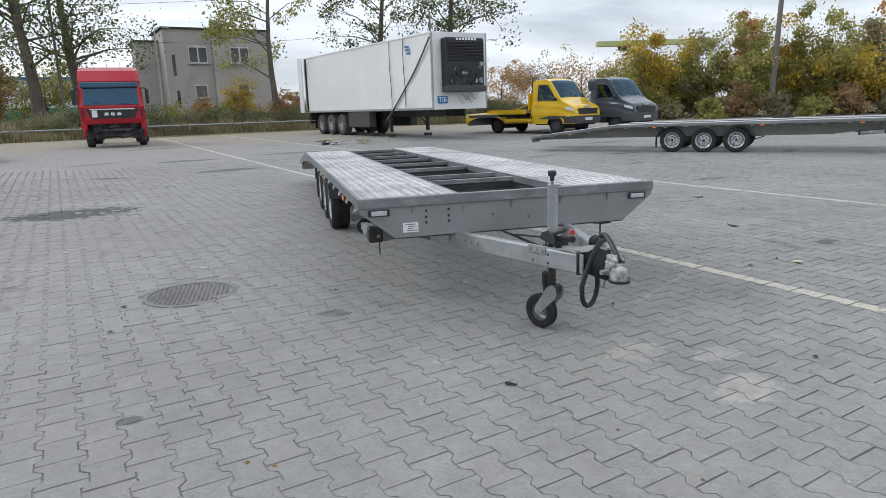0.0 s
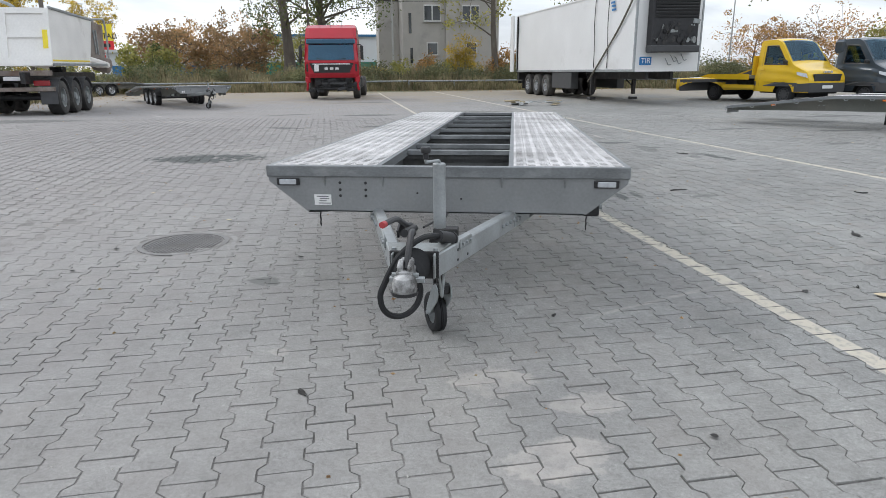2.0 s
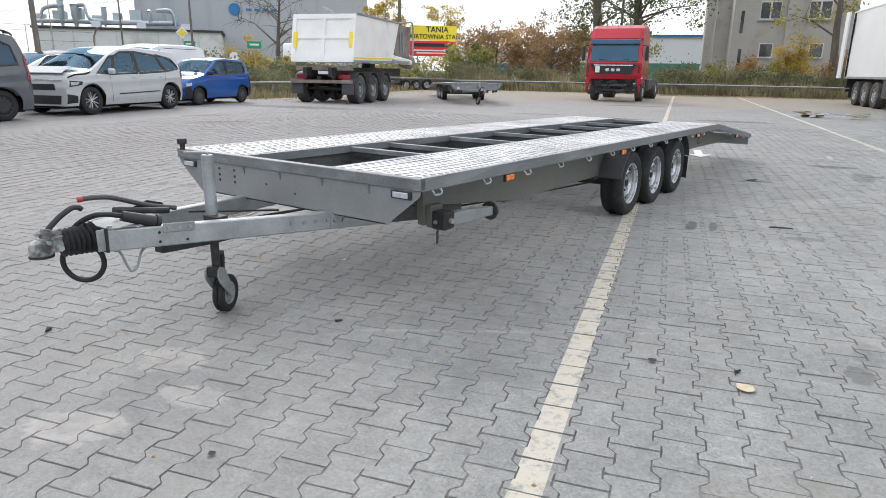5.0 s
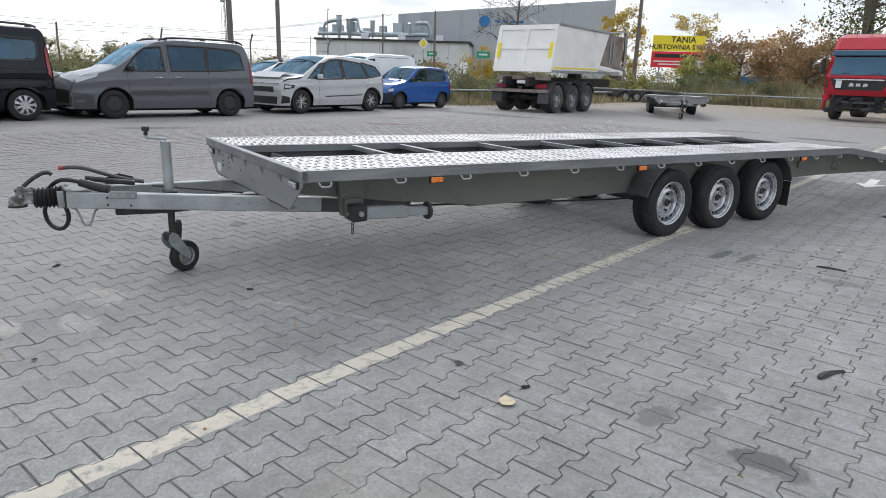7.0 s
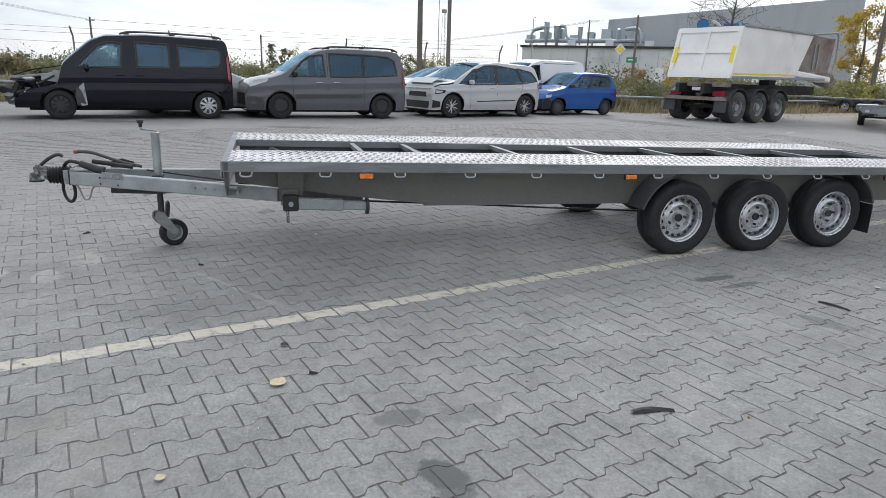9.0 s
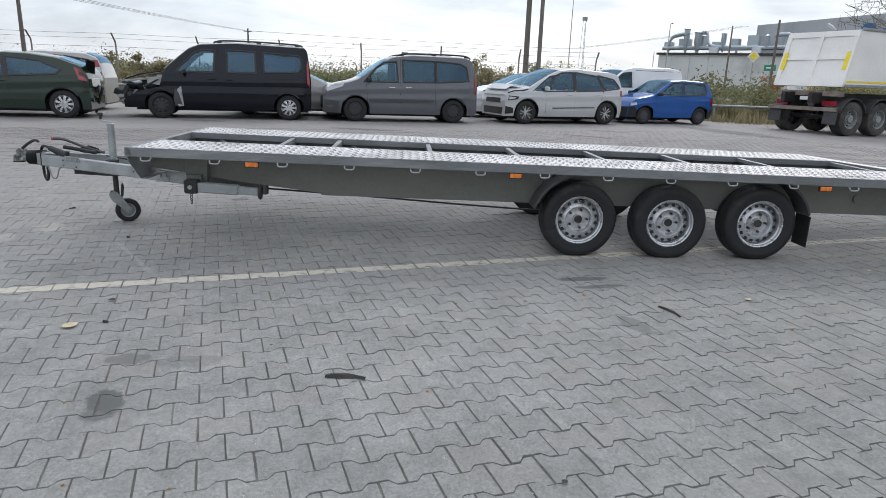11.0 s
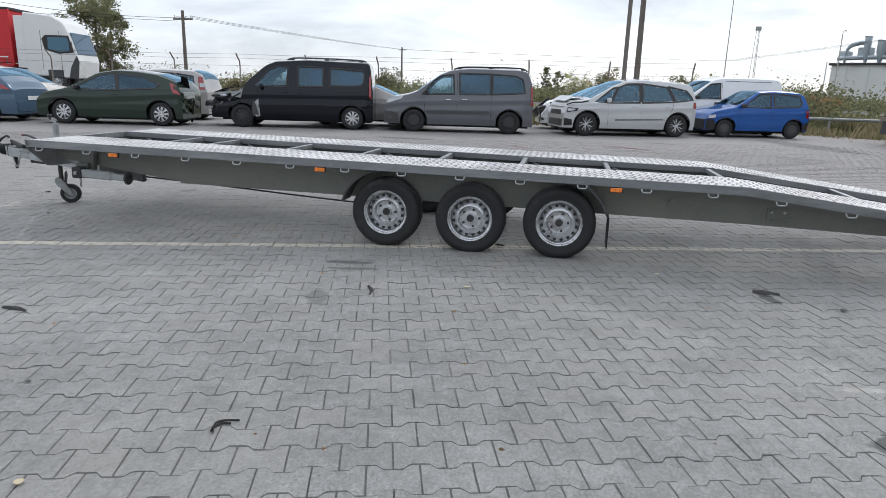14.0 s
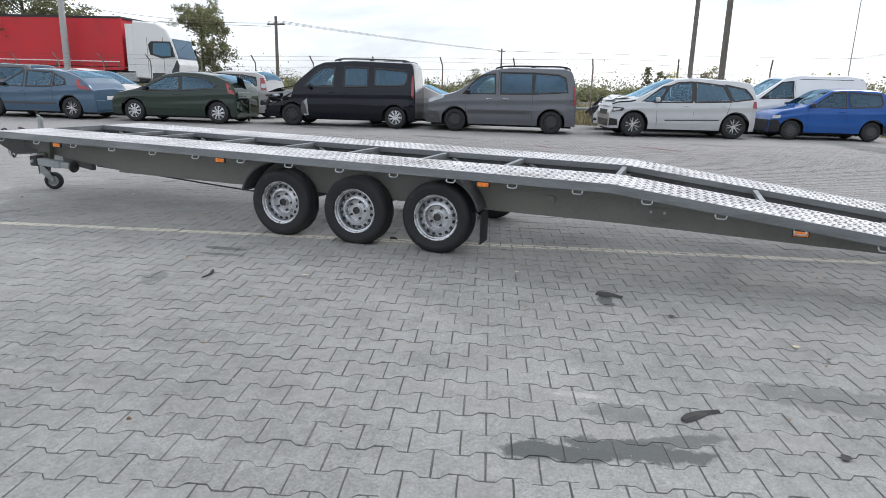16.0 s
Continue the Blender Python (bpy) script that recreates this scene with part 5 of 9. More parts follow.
    def rails(self, x0, x1, material, h=0.05):
        for s in (1, -1):
            y = s * self.y((x0 + x1) / 2, self.zmax) * 0.97
            pts = [(x0, y, self.ztop(x0) + 0.01), (x0 - 0.10, y, self.ztop(x0 - 0.10) + h * 0.8), (x0 - 0.3, y, self.ztop(x0 - 0.3) + h), ((x0 + x1) / 2, y, self.ztop((x0 + x1) / 2) + h), (x1 + 0.3, y, self.ztop(x1 + 0.3) + h), (x1 + 0.10, y, self.ztop(x1 + 0.10) + h * 0.8), (x1, y, self.ztop(x1) + 0.01)]
            part("roof_rail", tube(NB(), pts, 0.022, 8), material, self.b, smooth=True)
            for x in (x0 - 0.14, (x0 + x1) / 2, x1 + 0.14):
                part("rail_foot", box(NB(), (x, y, self.ztop(x) + h * 0.4), (0.12, 0.035, h)), material, self.b, bevel=0.008)


def plate(c, x, z, rear, w=0.5):
    p = c.front("number_plate", [(-w / 2, z - 0.055), (w / 2, z - 0.055), (w / 2, z + 0.055), (-w / 2, z + 0.055)], M["label"], 0.012, x, "", rear)
    return p


# dark van with a smashed front
F = Car("damaged_van", "black passenger van with smashed nose and roof rails", "van", PAINT["black"], (-10.92, -4.01), (-11.62, -1.05), 3.105, 1.52, 1.83, 0.62, 0.80,
        [(-2.36, 0.95), (-2.33, 1.15), (-2.22, 1.76), (-2.05, 1.86), (-0.3, 1.90), (0.58, 1.84), (0.86, 1.72), (1.46, 1.20), (1.50, 1.00), (1.54, 0.78), (1.98, 0.70), (2.10, 0.60), (2.13, 0.45)],
        [(-2.4, 1.12), (0.9, 1.08), (1.5, 1.05), (2.3, 0.9)], 0.82, 0.32, 0.25, wheel="hub", group="parked wrecks along the yard edge")
F.ends = (2.40, -2.14)
F.side("side_window", [(1.16, 1.15), (0.28, 1.15), (0.24, 1.67), (0.52, 1.68), (0.72, 1.60)], M["glass"])
F.side("side_window", [(-0.06, 1.16), (-0.74, 1.17), (-0.74, 1.68), (-0.06, 1.70)], M["pane_dark"])
F.side("side_window", [(-0.95, 1.20), (-1.80, 1.22), (-1.88, 1.32), (-1.90, 1.55), (-1.84, 1.62), (-0.95, 1.67)], M["pane_dark"])
F.over("windscreen", 1.44, 0.74, 0.94, 0.92, M["glass_pale"])
F.line([(0.18, 0.32), (0.16, 1.75)]), F.line([(-0.92, 1.15), (-0.92, 1.74)]), F.line([(1.05, 0.35), (1.08, 1.08)]), F.line([(-1.0, 0.98), (-2.1, 1.0)], 0.02), F.line([(-1.0, 1.03), (-2.1, 1.05)], 0.012)
F.side("side_moulding", [(0.95, 0.56), (-0.9, 0.56), (-0.85, 0.66), (0.95, 0.66)], PAINT["black"], off=0.02)
F.side("tail_lamp", [(-2.27, 0.85), (-2.12, 0.95), (-2.12, 1.42), (-2.20, 1.55), (-2.26, 1.2)], M["red_lens"], off=0.02, deep=0.05)
F.mirror(0.98, 1.15), F.handle(0.32, 0.98), F.handle(-0.08, 0.98)
F.rails(0.25, -1.95, M["plastic_grey"])
wr_ = random.Random(31)
for k in range(20):
    x, y = wr_.uniform(1.50, 2.22), wr_.uniform(-0.68, 0.74)
    z = wr_.uniform(0.42, 1.04 - 0.28 * max(0, x - 1.6))
    if x < 1.9 and abs(y) > 0.5:
        z = wr_.uniform(0.78, 0.96)
    sz = (wr_.uniform(0.06, 0.26), wr_.uniform(0.05, 0.30), wr_.uniform(0.02, 0.18))
    part("crushed_piece", box(NB(), (x, y, z), sz, (wr_.uniform(-35, 35), wr_.uniform(-35, 35), wr_.uniform(-60, 60))),
         (M["plastic"], M["galv_dull"], PAINT["black"], M["plastic_grey"], M["galv"], M["black_steel"])[k % 6], F.o, bevel=0.012)
for k, (a, b, r) in enumerate((((1.45, 0.66, 1.00), (2.15, 0.60, 0.88), 0.03), ((1.45, -0.66, 1.00), (2.1, -0.62, 0.86), 0.03), ((2.12, -0.62, 0.87), (2.16, 0.62, 0.84), 0.035), ((2.18, -0.5, 0.48), (2.22, 0.66, 0.52), 0.045),
                               ((1.6, 0.68, 0.94), (1.95, 0.72, 0.74), 0.02), ((2.1, 0.6, 0.86), (2.2, 0.62, 0.5), 0.03), ((1.9, 0.72, 0.70), (2.2, 0.75, 0.40), 0.015))):
    part("bent_member", cyl(NB(), a, b, r, seg=6), (M["galv_dull"], M["plastic"], M["black_steel"])[k % 3], F.o)
part("engine", box(box(NB(), (1.85, 0.0, 0.72), (0.42, 0.8, 0.36)), (1.8, 0.1, 0.93), (0.3, 0.5, 0.12), (0, 4, 8)), M["black_steel"], F.o, bevel=0.03)
part("washer_bottle", box(NB(), (1.98, 0.55, 0.66), (0.16, 0.14, 0.22), (8, 10, 20)), M["label"], F.o, bevel=0.03)
part("inner_wing", prism(NB(), [(1.36, 0.84), (1.40, 1.06), (1.62, 1.05), (1.66, 0.97), (1.86, 0.93), (1.86, 0.84), (1.6, 0.80)], 1, 0.64, 0.68), M["galv"], F.o, "bare bent inner wing")
part("torn_skin", prism(NB(), [(1.02, 0.32), (1.06, 0.80), (1.16, 0.72), (1.20, 0.46), (1.14, 0.30)], 1, 0.905, 0.915), M["galv"], F.o)
part("hanging_bumper", box(NB(), (2.12, 0.35, 0.42), (0.16, 0.8, 0.26), (4, 12, 14)), PAINT["black"], F.o, bevel=0.04)
part("bent_bonnet", prism(NB(), [(1.42, 1.17), (2.0, 1.06), (2.16, 0.94), (2.15, 0.92), (1.98, 1.035), (1.42, 1.15)], 1, -0.64, 0.60), PAINT["black"], F.o, bevel=0.008)
part("lamp_remnant", box(NB(), (2.05, 0.58, 0.86), (0.10, 0.22, 0.07), (0, 15, 30)), M["clear_lens"], F.o, bevel=0.02)
# bare dark steel rims on the van's front axle
for wh_ in [c for c in F.o.children if c.name.startswith("wheel")]:
    if wh_.data.vertices[0].co.x > 0:
        for c in wh_.children:
            if c.name.startswith("wheel_cover"):
                c.data.materials[0] = M["steel_black"]
F.side("torn_wing", [(1.22, 0.30), (1.05, 0.34), (1.12, 0.62), (1.2, 0.75), (1.25, 0.52)], M["plastic_grey"], off=0.03)

# grey people carrier
B = Car("people_carrier", "dark grey people carrier with black steel wheels", "car", PAINT["grey"], (-11.99, 0.72), (-12.45, 3.37), 2.728, 1.51, 1.81, 0.92, 0.73,
        [(-2.10, 0.80), (-2.09, 1.0), (-2.02, 1.45), (-1.88, 1.74), (-1.6, 1.79), (-0.2, 1.80), (0.35, 1.73), (0.62, 1.60), (1.28, 1.14), (1.5, 1.06), (2.05, 0.94), (2.24, 0.80), (2.28, 0.5)],
        [(-2.2, 1.12), (0.6, 1.03), (1.3, 1.0), (2.3, 0.9)], 0.80, 0.32, 0.22, wheel="steel", group="parked wrecks along the yard edge")
B.ends = (2.22, -2.03)
B.side("side_window", [(1.12, 1.06), (0.22, 1.08), (0.26, 1.60), (0.60, 1.56), (0.80, 1.42)], M["glass"])
B.side("side_window", [(0.06, 1.08), (-0.80, 1.10), (-0.80, 1.64), (0.08, 1.64)], M["pane_dark"])
B.side("side_window", [(-0.86, 1.10), (-1.78, 1.16), (-1.70, 1.52), (-1.52, 1.60), (-0.86, 1.64)], M["pane_dark"])
B.over("windscreen", 1.24, 0.50, 0.93, 0.92, M["glass_pale"])
B.line([(0.15, 0.30), (0.14, 1.68)]), B.line([(-0.83, 0.32), (-0.83, 1.08)]), B.line([(1.02, 0.30), (1.08, 1.02)]), B.line([(-2.0, 1.5), (-2.08, 0.5)], 0.012)
B.side("side_moulding", [(1.0, 0.52), (-0.78, 0.55), (-0.78, 0.63), (1.0, 0.62)], M["plastic_grey"], off=0.018)
B.side("head_lamp", [(2.16, 0.78), (1.70, 0.92), (1.66, 1.0), (1.95, 0.97), (2.2, 0.86)], M["clear_lens"], off=0.012, deep=0.05)
B.side("tail_lamp", [(-2.07, 0.80), (-2.0, 0.82), (-1.98, 1.30), (-2.04, 1.35)], M["red_lens"], off=0.015, deep=0.05)
B.side("lower_bumper", [(2.26, 0.24), (1.80, 0.24), (1.82, 0.52), (2.26, 0.58)], M["plastic_grey"], off=0.014)
B.side("fuel_flap", [(-1.3, 0.92), (-1.48, 0.92), (-1.48, 1.04), (-1.3, 1.04)], PAINT["grey"], (1,), 0.004)
B.front("grille", [(-0.55, 0.32), (0.55, 0.32), (0.6, 0.62), (-0.6, 0.62)], M["plastic"], 0.03), B.front("tail_gate_trim", [(-0.7, 0.3), (0.7, 0.3), (0.72, 0.55), (-0.72, 0.55)], M["plastic_grey"], 0.04, rear=True)
B.mirror(1.0, 1.12), B.handle(0.38, 0.92), B.handle(-0.08, 0.93)
B.rails(0.25, -1.85, M["plastic"], 0.04)

# pale silver compact people carrier with a buckled bonnet
P = Car("compact_people_carrier", "pale silver compact people carrier with a buckled bonnet", "car", PAINT["champagne"], (-13.11, 5.56), (-14.0, 8.20), 2.785, 1.57, 1.83, 0.90, 0.75,
        [(-2.15, 0.75), (-2.14, 0.98), (-2.02, 1.25), (-1.78, 1.52), (-1.5, 1.57), (-0.3, 1.63), (0.25, 1.58), (0.6, 1.44), (1.32, 1.06), (1.55, 1.02), (2.0, 0.98), (2.2, 0.84), (2.29, 0.6)],
        [(-2.2, 1.02), (0.6, 0.93), (1.3, 0.92), (2.3, 0.86)], 0.74, 0.335, 0.22, wheel="alloy", group="parked wrecks along the yard edge")
P.ends = (2.06, -1.96)
P.line([(-0.22, 0.99), (-0.23, 1.52)], 0.07, "pillar", material=M["plastic"], off=0.006), P.line([(-1.26, 1.04), (-1.06, 1.45)], 0.06, "pillar", material=M["plastic"], off=0.006), P.line([(0.71, 0.97), (0.47, 1.38)], 0.05, "pillar", material=M["plastic"], off=0.006)
P.side("side_window", [(1.18, 0.97), (0.74, 0.96), (0.50, 1.38), (0.62, 1.36)], M["glass"])
P.side("side_window", [(0.68, 0.96), (-0.16, 0.98), (-0.18, 1.50), (0.20, 1.48), (0.44, 1.38)], M["glass"])
P.side("side_window", [(-0.26, 0.98), (-1.22, 1.02), (-1.02, 1.42), (-0.28, 1.50)], M["pane_dark"])
P.side("side_window", [(-1.30, 1.03), (-1.85, 1.10), (-1.62, 1.34), (-1.10, 1.44)], M["pane_dark"])
P.side("chrome_trim", [(1.25, 0.93), (-1.9, 1.04), (-1.9, 1.065), (1.25, 0.955)], M["chrome"], off=0.004)
P.over("windscreen", 1.30, 0.30, 0.93, 0.90, M["glass_pale"])
P.over("rear_window", -1.82, -2.06, 0.85, 0.88, M["glass"])
P.line([(0.76, 0.28), (0.80, 0.94)]), P.line([(-0.22, 0.28), (-0.22, 1.5)]), P.line([(-1.1, 0.5), (-1.22, 1.0)])
P.side("side_moulding", [(0.55, 0.455), (-0.95, 0.495), (-0.9, 0.52), (0.55, 0.485)], M["plastic_grey"], off=0.012)
P.side("head_lamp", [(2.18, 0.66), (1.72, 0.70), (1.68, 0.78), (2.14, 0.80)], M["plastic"], off=0.012, deep=0.05)
P.side("lamp_glass", [(2.14, 0.69), (1.85, 0.71), (1.83, 0.76), (2.12, 0.77)], M["clear_lens"], off=0.018)
P.side("day_lamp", [(2.14, 0.85), (1.78, 0.85), (1.80, 0.875), (2.10, 0.88)], M["clear_lens"], off=0.012)
P.side("tail_lamp", [(-2.12, 0.84), (-1.86, 0.86), (-1.90, 1.02), (-2.08, 1.02)], M["red_lens"], off=0.014, deep=0.05)
P.side("lower_bumper", [(2.28, 0.28), (1.86, 0.30), (1.90, 0.46), (2.28, 0.50)], M["plastic"], off=0.014)
P.front("grille", [(-0.6, 0.26), (0.6, 0.26), (0.64, 0.46), (-0.64, 0.46)], M["plastic"], 0.03), P.front("upper_grille", [(-0.5, 0.58), (0.5, 0.58), (0.45, 0.72), (-0.45, 0.72)], M["plastic"], 0.03)
P.front("chrome_bar", [(-0.7, 0.80), (0.7, 0.80), (0.7, 0.825), (-0.7, 0.825)], M["chrome"], 0.03)
P.line([(2.2, 0.87), (1.9, 0.93), (1.55, 0.95), (1.38, 0.99)], 0.035)
part("buckled_bonnet", prism(NB(), [(2.18, 0.96), (1.75, 1.10), (1.45, 1.07), (1.45, 1.085), (1.75, 1.12), (2.18, 0.975)], 1, -0.62, 0.66), PAINT["champagne"], P.b, bevel=0.01)
P.mirror(0.80, 1.02, PAINT["champagne"]), P.handle(-0.02, 0.86), P.handle(-1.05, 0.88)

# small blue hatchback
S = Car("small_hatchback", "small blue three-door hatchback with grey bumpers", "car", PAINT["blue"], (-14.86, 9.73), (-15.50, 11.86), 2.2, 1.27, 1.51, 0.63, 0.50,
        [(-1.60, 0.72), (-1.58, 0.88), (-1.40, 1.30), (-1.22, 1.39), (-0.4, 1.42), (0.12, 1.38), (0.80, 0.94), (0.92, 0.91), (1.45, 0.80), (1.66, 0.66), (1.72, 0.45)],
        [(-1.7, 0.92), (0.8, 0.86), (1.7, 0.7)], 0.80, 0.27, 0.21, wheel="grey", group="parked wrecks along the yard edge", wheel_w=0.16)
S.side("side_window", [(0.62, 0.91), (-0.30, 0.92), (-0.28, 1.32), (0.06, 1.30)], M["glass"])
S.side("side_window", [(-0.40, 0.93), (-1.22, 0.96), (-1.30, 1.06), (-1.22, 1.28), (-0.38, 1.32)], M["glass"])
S.over("windscreen", 0.76, 0.06, 0.92, 0.90, M["glass_pale"])
S.line([(-0.34, 0.30), (-0.34, 1.34)]), S.line([(0.70, 0.28), (0.72, 0.86)])
S.side("head_lamp", [(1.66, 0.57), (1.46, 0.59), (1.44, 0.68), (1.62, 0.66)], M["clear_lens"], off=0.012, deep=0.05)
S.side("bumper", [(1.71, 0.22), (1.42, 0.22), (1.42, 0.44), (1.50, 0.54), (1.70, 0.54)], M["plastic"], off=0.014)
S.side("bumper", [(-1.59, 0.24), (-1.42, 0.24), (-1.36, 0.42), (-1.58, 0.52)], M["plastic"], off=0.014)
S.side("tail_lamp", [(-1.57, 0.62), (-1.48, 0.62), (-1.46, 0.86), (-1.55, 0.84)], M["red_lens"], off=0.012)
S.front("bumper", [(-0.62, 0.22), (0.62, 0.22), (0.64, 0.54), (-0.64, 0.54)], M["plastic"], 0.03), S.front("bumper", [(-0.66, 0.24), (0.66, 0.24), (0.66, 0.52), (-0.66, 0.52)], M["plastic"], 0.03, rear=True)
S.mirror(0.64, 0.96), S.handle(-0.2, 0.80)

# two hatchbacks of one make, dark green and steel blue
HTOP = [(-2.03, 0.85), (-1.98, 1.0), (-1.68, 1.22), (-1.2, 1.38), (-0.6, 1.45), (-0.1, 1.46), (0.35, 1.38), (1.12, 0.98), (1.3, 0.94), (1.9, 0.82), (2.16, 0.66), (2.22, 0.45)]
HBELT = [(-2.1, 1.02), (0.5, 0.88), (1.2, 0.88), (2.2, 0.75)]
C = Car("three_door_hatchback", "dark green three-door hatchback with a crushed tail", "car", PAINT["green"], (-9.31, -8.44), (-9.90, -5.88), 2.608, 1.5, 1.77, 0.92, 0.70, HTOP, HBELT, 0.74, 0.32, 0.2, wheel="hub", group="parked wrecks along the yard edge")
C.ends = (2.03, -1.87)
C.line([(-0.20, 0.95), (-0.14, 1.36)], 0.05, "pillar", material=M["plastic"], off=0.006)
C.side("side_window", [(1.00, 0.93), (0.80, 0.92), (-0.16, 0.93), (-0.10, 1.34), (0.30, 1.30)], M["glass"])
C.side("side_window", [(-0.24, 0.94), (-1.20, 1.00), (-1.30, 1.10), (-0.85, 1.28), (-0.18, 1.35)], M["pane_dark"])
C.over("windscreen", 1.08, 0.22, 0.92, 0.90, M["glass_pale"]), C.over("rear_window", -1.25, -1.75, 0.85, 0.88, M["glass"])
C.line([(-0.24, 0.30), (-0.24, 0.93)]), C.line([(0.96, 0.28), (1.0, 0.90)])
C.side("side_moulding", [(0.9, 0.40), (-0.8, 0.42), (-0.8, 0.48), (0.9, 0.47)], PAINT["green"], off=0.014)
C.side("tail_lamp", [(-1.98, 0.84), (-1.68, 0.88), (-1.58, 1.16), (-1.72, 1.10)], M["red_lens"], off=0.014, deep=0.05)
C.mirror(0.86, 0.98), C.handle(-0.1, 0.82)
for k, (x, y, z, sx, sy, sz) in enumerate(((-2.02, 0.3, 0.8, 0.16, 0.9, 0.2), (-2.04, -0.2, 0.62, 0.14, 0.8, 0.18), (-2.0, 0.62, 0.5, 0.18, 0.3, 0.2), (-1.85, 0.1, 1.06, 0.3, 1.2, 0.03), (-2.05, 0.0, 0.4, 0.1, 1.2, 0.1))):
    part("crushed_tail", box(NB(), (x, y, z), (sx, sy, sz), (9 * k, 14 - 9 * k, 6 * k)), M["plastic"] if k % 2 else PAINT["green"], C.o, bevel=0.02)
C2 = Car("five_door_hatchback", "steel blue five-door hatchback with alloy wheels", "car", PAINT["steel"], (-8.35, -12.97), (-8.88, -10.42), 2.608, 1.5, 1.77, 0.92, 0.78, HTOP, HBELT, 0.76, 0.32, 0.2, wheel="alloy", group="parked wrecks along the yard edge")
C2.side("side_window", [(1.00, 0.93), (0.22, 0.93), (0.22, 1.36), (0.34, 1.32)], M["glass"])
C2.side("side_window", [(0.12, 0.93), (-0.72, 0.95), (-0.72, 1.34), (0.12, 1.38)], M["glass"])
C2.side("side_window", [(-0.80, 0.96), (-1.20, 1.02), (-1.15, 1.14), (-0.80, 1.30)], M["glass"])
C2.over("windscreen", 1.08, 0.22, 0.92, 0.90, M["glass_pale"]), C2.over("rear_window", -1.15, -1.72, 0.85, 0.88, M["glass"])
C2.line([(0.16, 0.28), (0.16, 0.93)]), C2.line([(-0.76, 0.5), (-0.76, 0.95)]), C2.line([(0.96, 0.28), (1.0, 0.90)])
C2.side("side_moulding", [(0.9, 0.40), (-0.85, 0.42), (-0.85, 0.47), (0.9, 0.46)], M["plastic_grey"], off=0.014)
C2.side("tail_lamp", [(-2.0, 0.84), (-1.62, 0.90), (-1.50, 1.2), (-1.72, 1.08)], M["red_lens"], off=0.014, deep=0.05)
C2.front("rear_bumper", [(-0.7, 0.26), (0.7, 0.26), (0.74, 0.55), (-0.74, 0.55)], PAINT["steel"], 0.06, rear=True)
plate(C2, C2.re - 0.02, 0.62, True)
C2.mirror(0.86, 0.98), C2.handle(0.26, 0.80), C2.handle(-0.62, 0.83)

# second row, half hidden
Q = Car("silver_hatchback", "silver hatchback with tall red and white tail lamps", "car", PAINT["silver"], (-12.25, -9.35), (-12.72, -6.92), 2.46, 1.45, 1.7, 0.75, 0.72,
        [(-1.93, 0.8), (-1.92, 1.1), (-1.78, 1.42), (-1.5, 1.53), (-0.3, 1.56), (0.3, 1.46), (1.1, 1.02), (1.3, 0.97), (1.8, 0.84), (1.97, 0.6)], [(-2, 1.0), (0.6, 0.92), (2.0, 0.8)], 0.76, 0.3, 0.2, group="parked wrecks along the yard edge")
Q.side("side_window", [(0.9, 0.98), (0.1, 0.99), (0.1, 1.42), (0.3, 1.38)], M["glass"]), Q.side("side_window", [(0.0, 0.99), (-0.9, 1.02), (-0.9, 1.42), (0.0, 1.45)], M["glass"]), Q.side("side_window", [(-0.98, 1.03), (-1.55, 1.1), (-1.5, 1.35), (-0.98, 1.42)], M["glass"])
Q.over("rear_window", -1.5, -1.85, 0.85, 0.88, M["glass"]), Q.over("windscreen", 1.05, 0.28, 0.92, 0.9, M["glass_pale"])
Q.side("tail_lamp", [(-1.9, 0.95), (-1.72, 0.95), (-1.66, 1.35), (-1.8, 1.35)], M["red_lens"], off=0.014, deep=0.05), Q.side("lamp_glass", [(-1.88, 1.03), (-1.74, 1.03), (-1.72, 1.16), (-1.86, 1.16)], M["clear_lens"], off=0.02)
E2 = Car("beige_estate", "beige estate car with a hail-dented bonnet", "car", PAINT["beige"], (-12.6, -11.3), (-12.1, -13.9), 2.6, 1.45, 1.72, 0.8, 0.8,
         [(-2.1, 0.8), (-2.05, 1.2), (-1.7, 1.42), (-0.3, 1.50), (0.3, 1.42), (1.2, 0.98), (1.4, 0.94), (2.0, 0.78), (2.1, 0.5)], [(-2.1, 0.98), (0.6, 0.9), (2.1, 0.75)], 0.76, 0.3, 0.2, group="parked wrecks along the yard edge")
E2.over("windscreen", 1.15, 0.28, 0.92, 0.9, M["glass_pale"]), E2.side("side_window", [(0.9, 0.95), (-0.1, 0.97), (-0.1, 1.36), (0.3, 1.34)], M["glass"]), E2.side("side_window", [(-0.2, 0.97), (-1.8, 1.0), (-1.6, 1.34), (-0.2, 1.37)], M["glass"])
W = Car("crushed_hatchback", "white car with black roof and crushed front", "car", PAINT["white"], (-15.55, 5.0), (-16.0, 7.55), 2.55, 1.48, 1.75, 0.85, 0.75,
        [(-2.0, 0.8), (-1.9, 1.2), (-1.5, 1.44), (-0.4, 1.5), (0.3, 1.40), (1.15, 1.04), (1.4, 1.0), (1.9, 0.85), (2.1, 0.5)], [(-2.1, 0.98), (0.6, 0.9), (2.1, 0.75)], 0.76, 0.31, 0.2, group="parked wrecks along the yard edge")
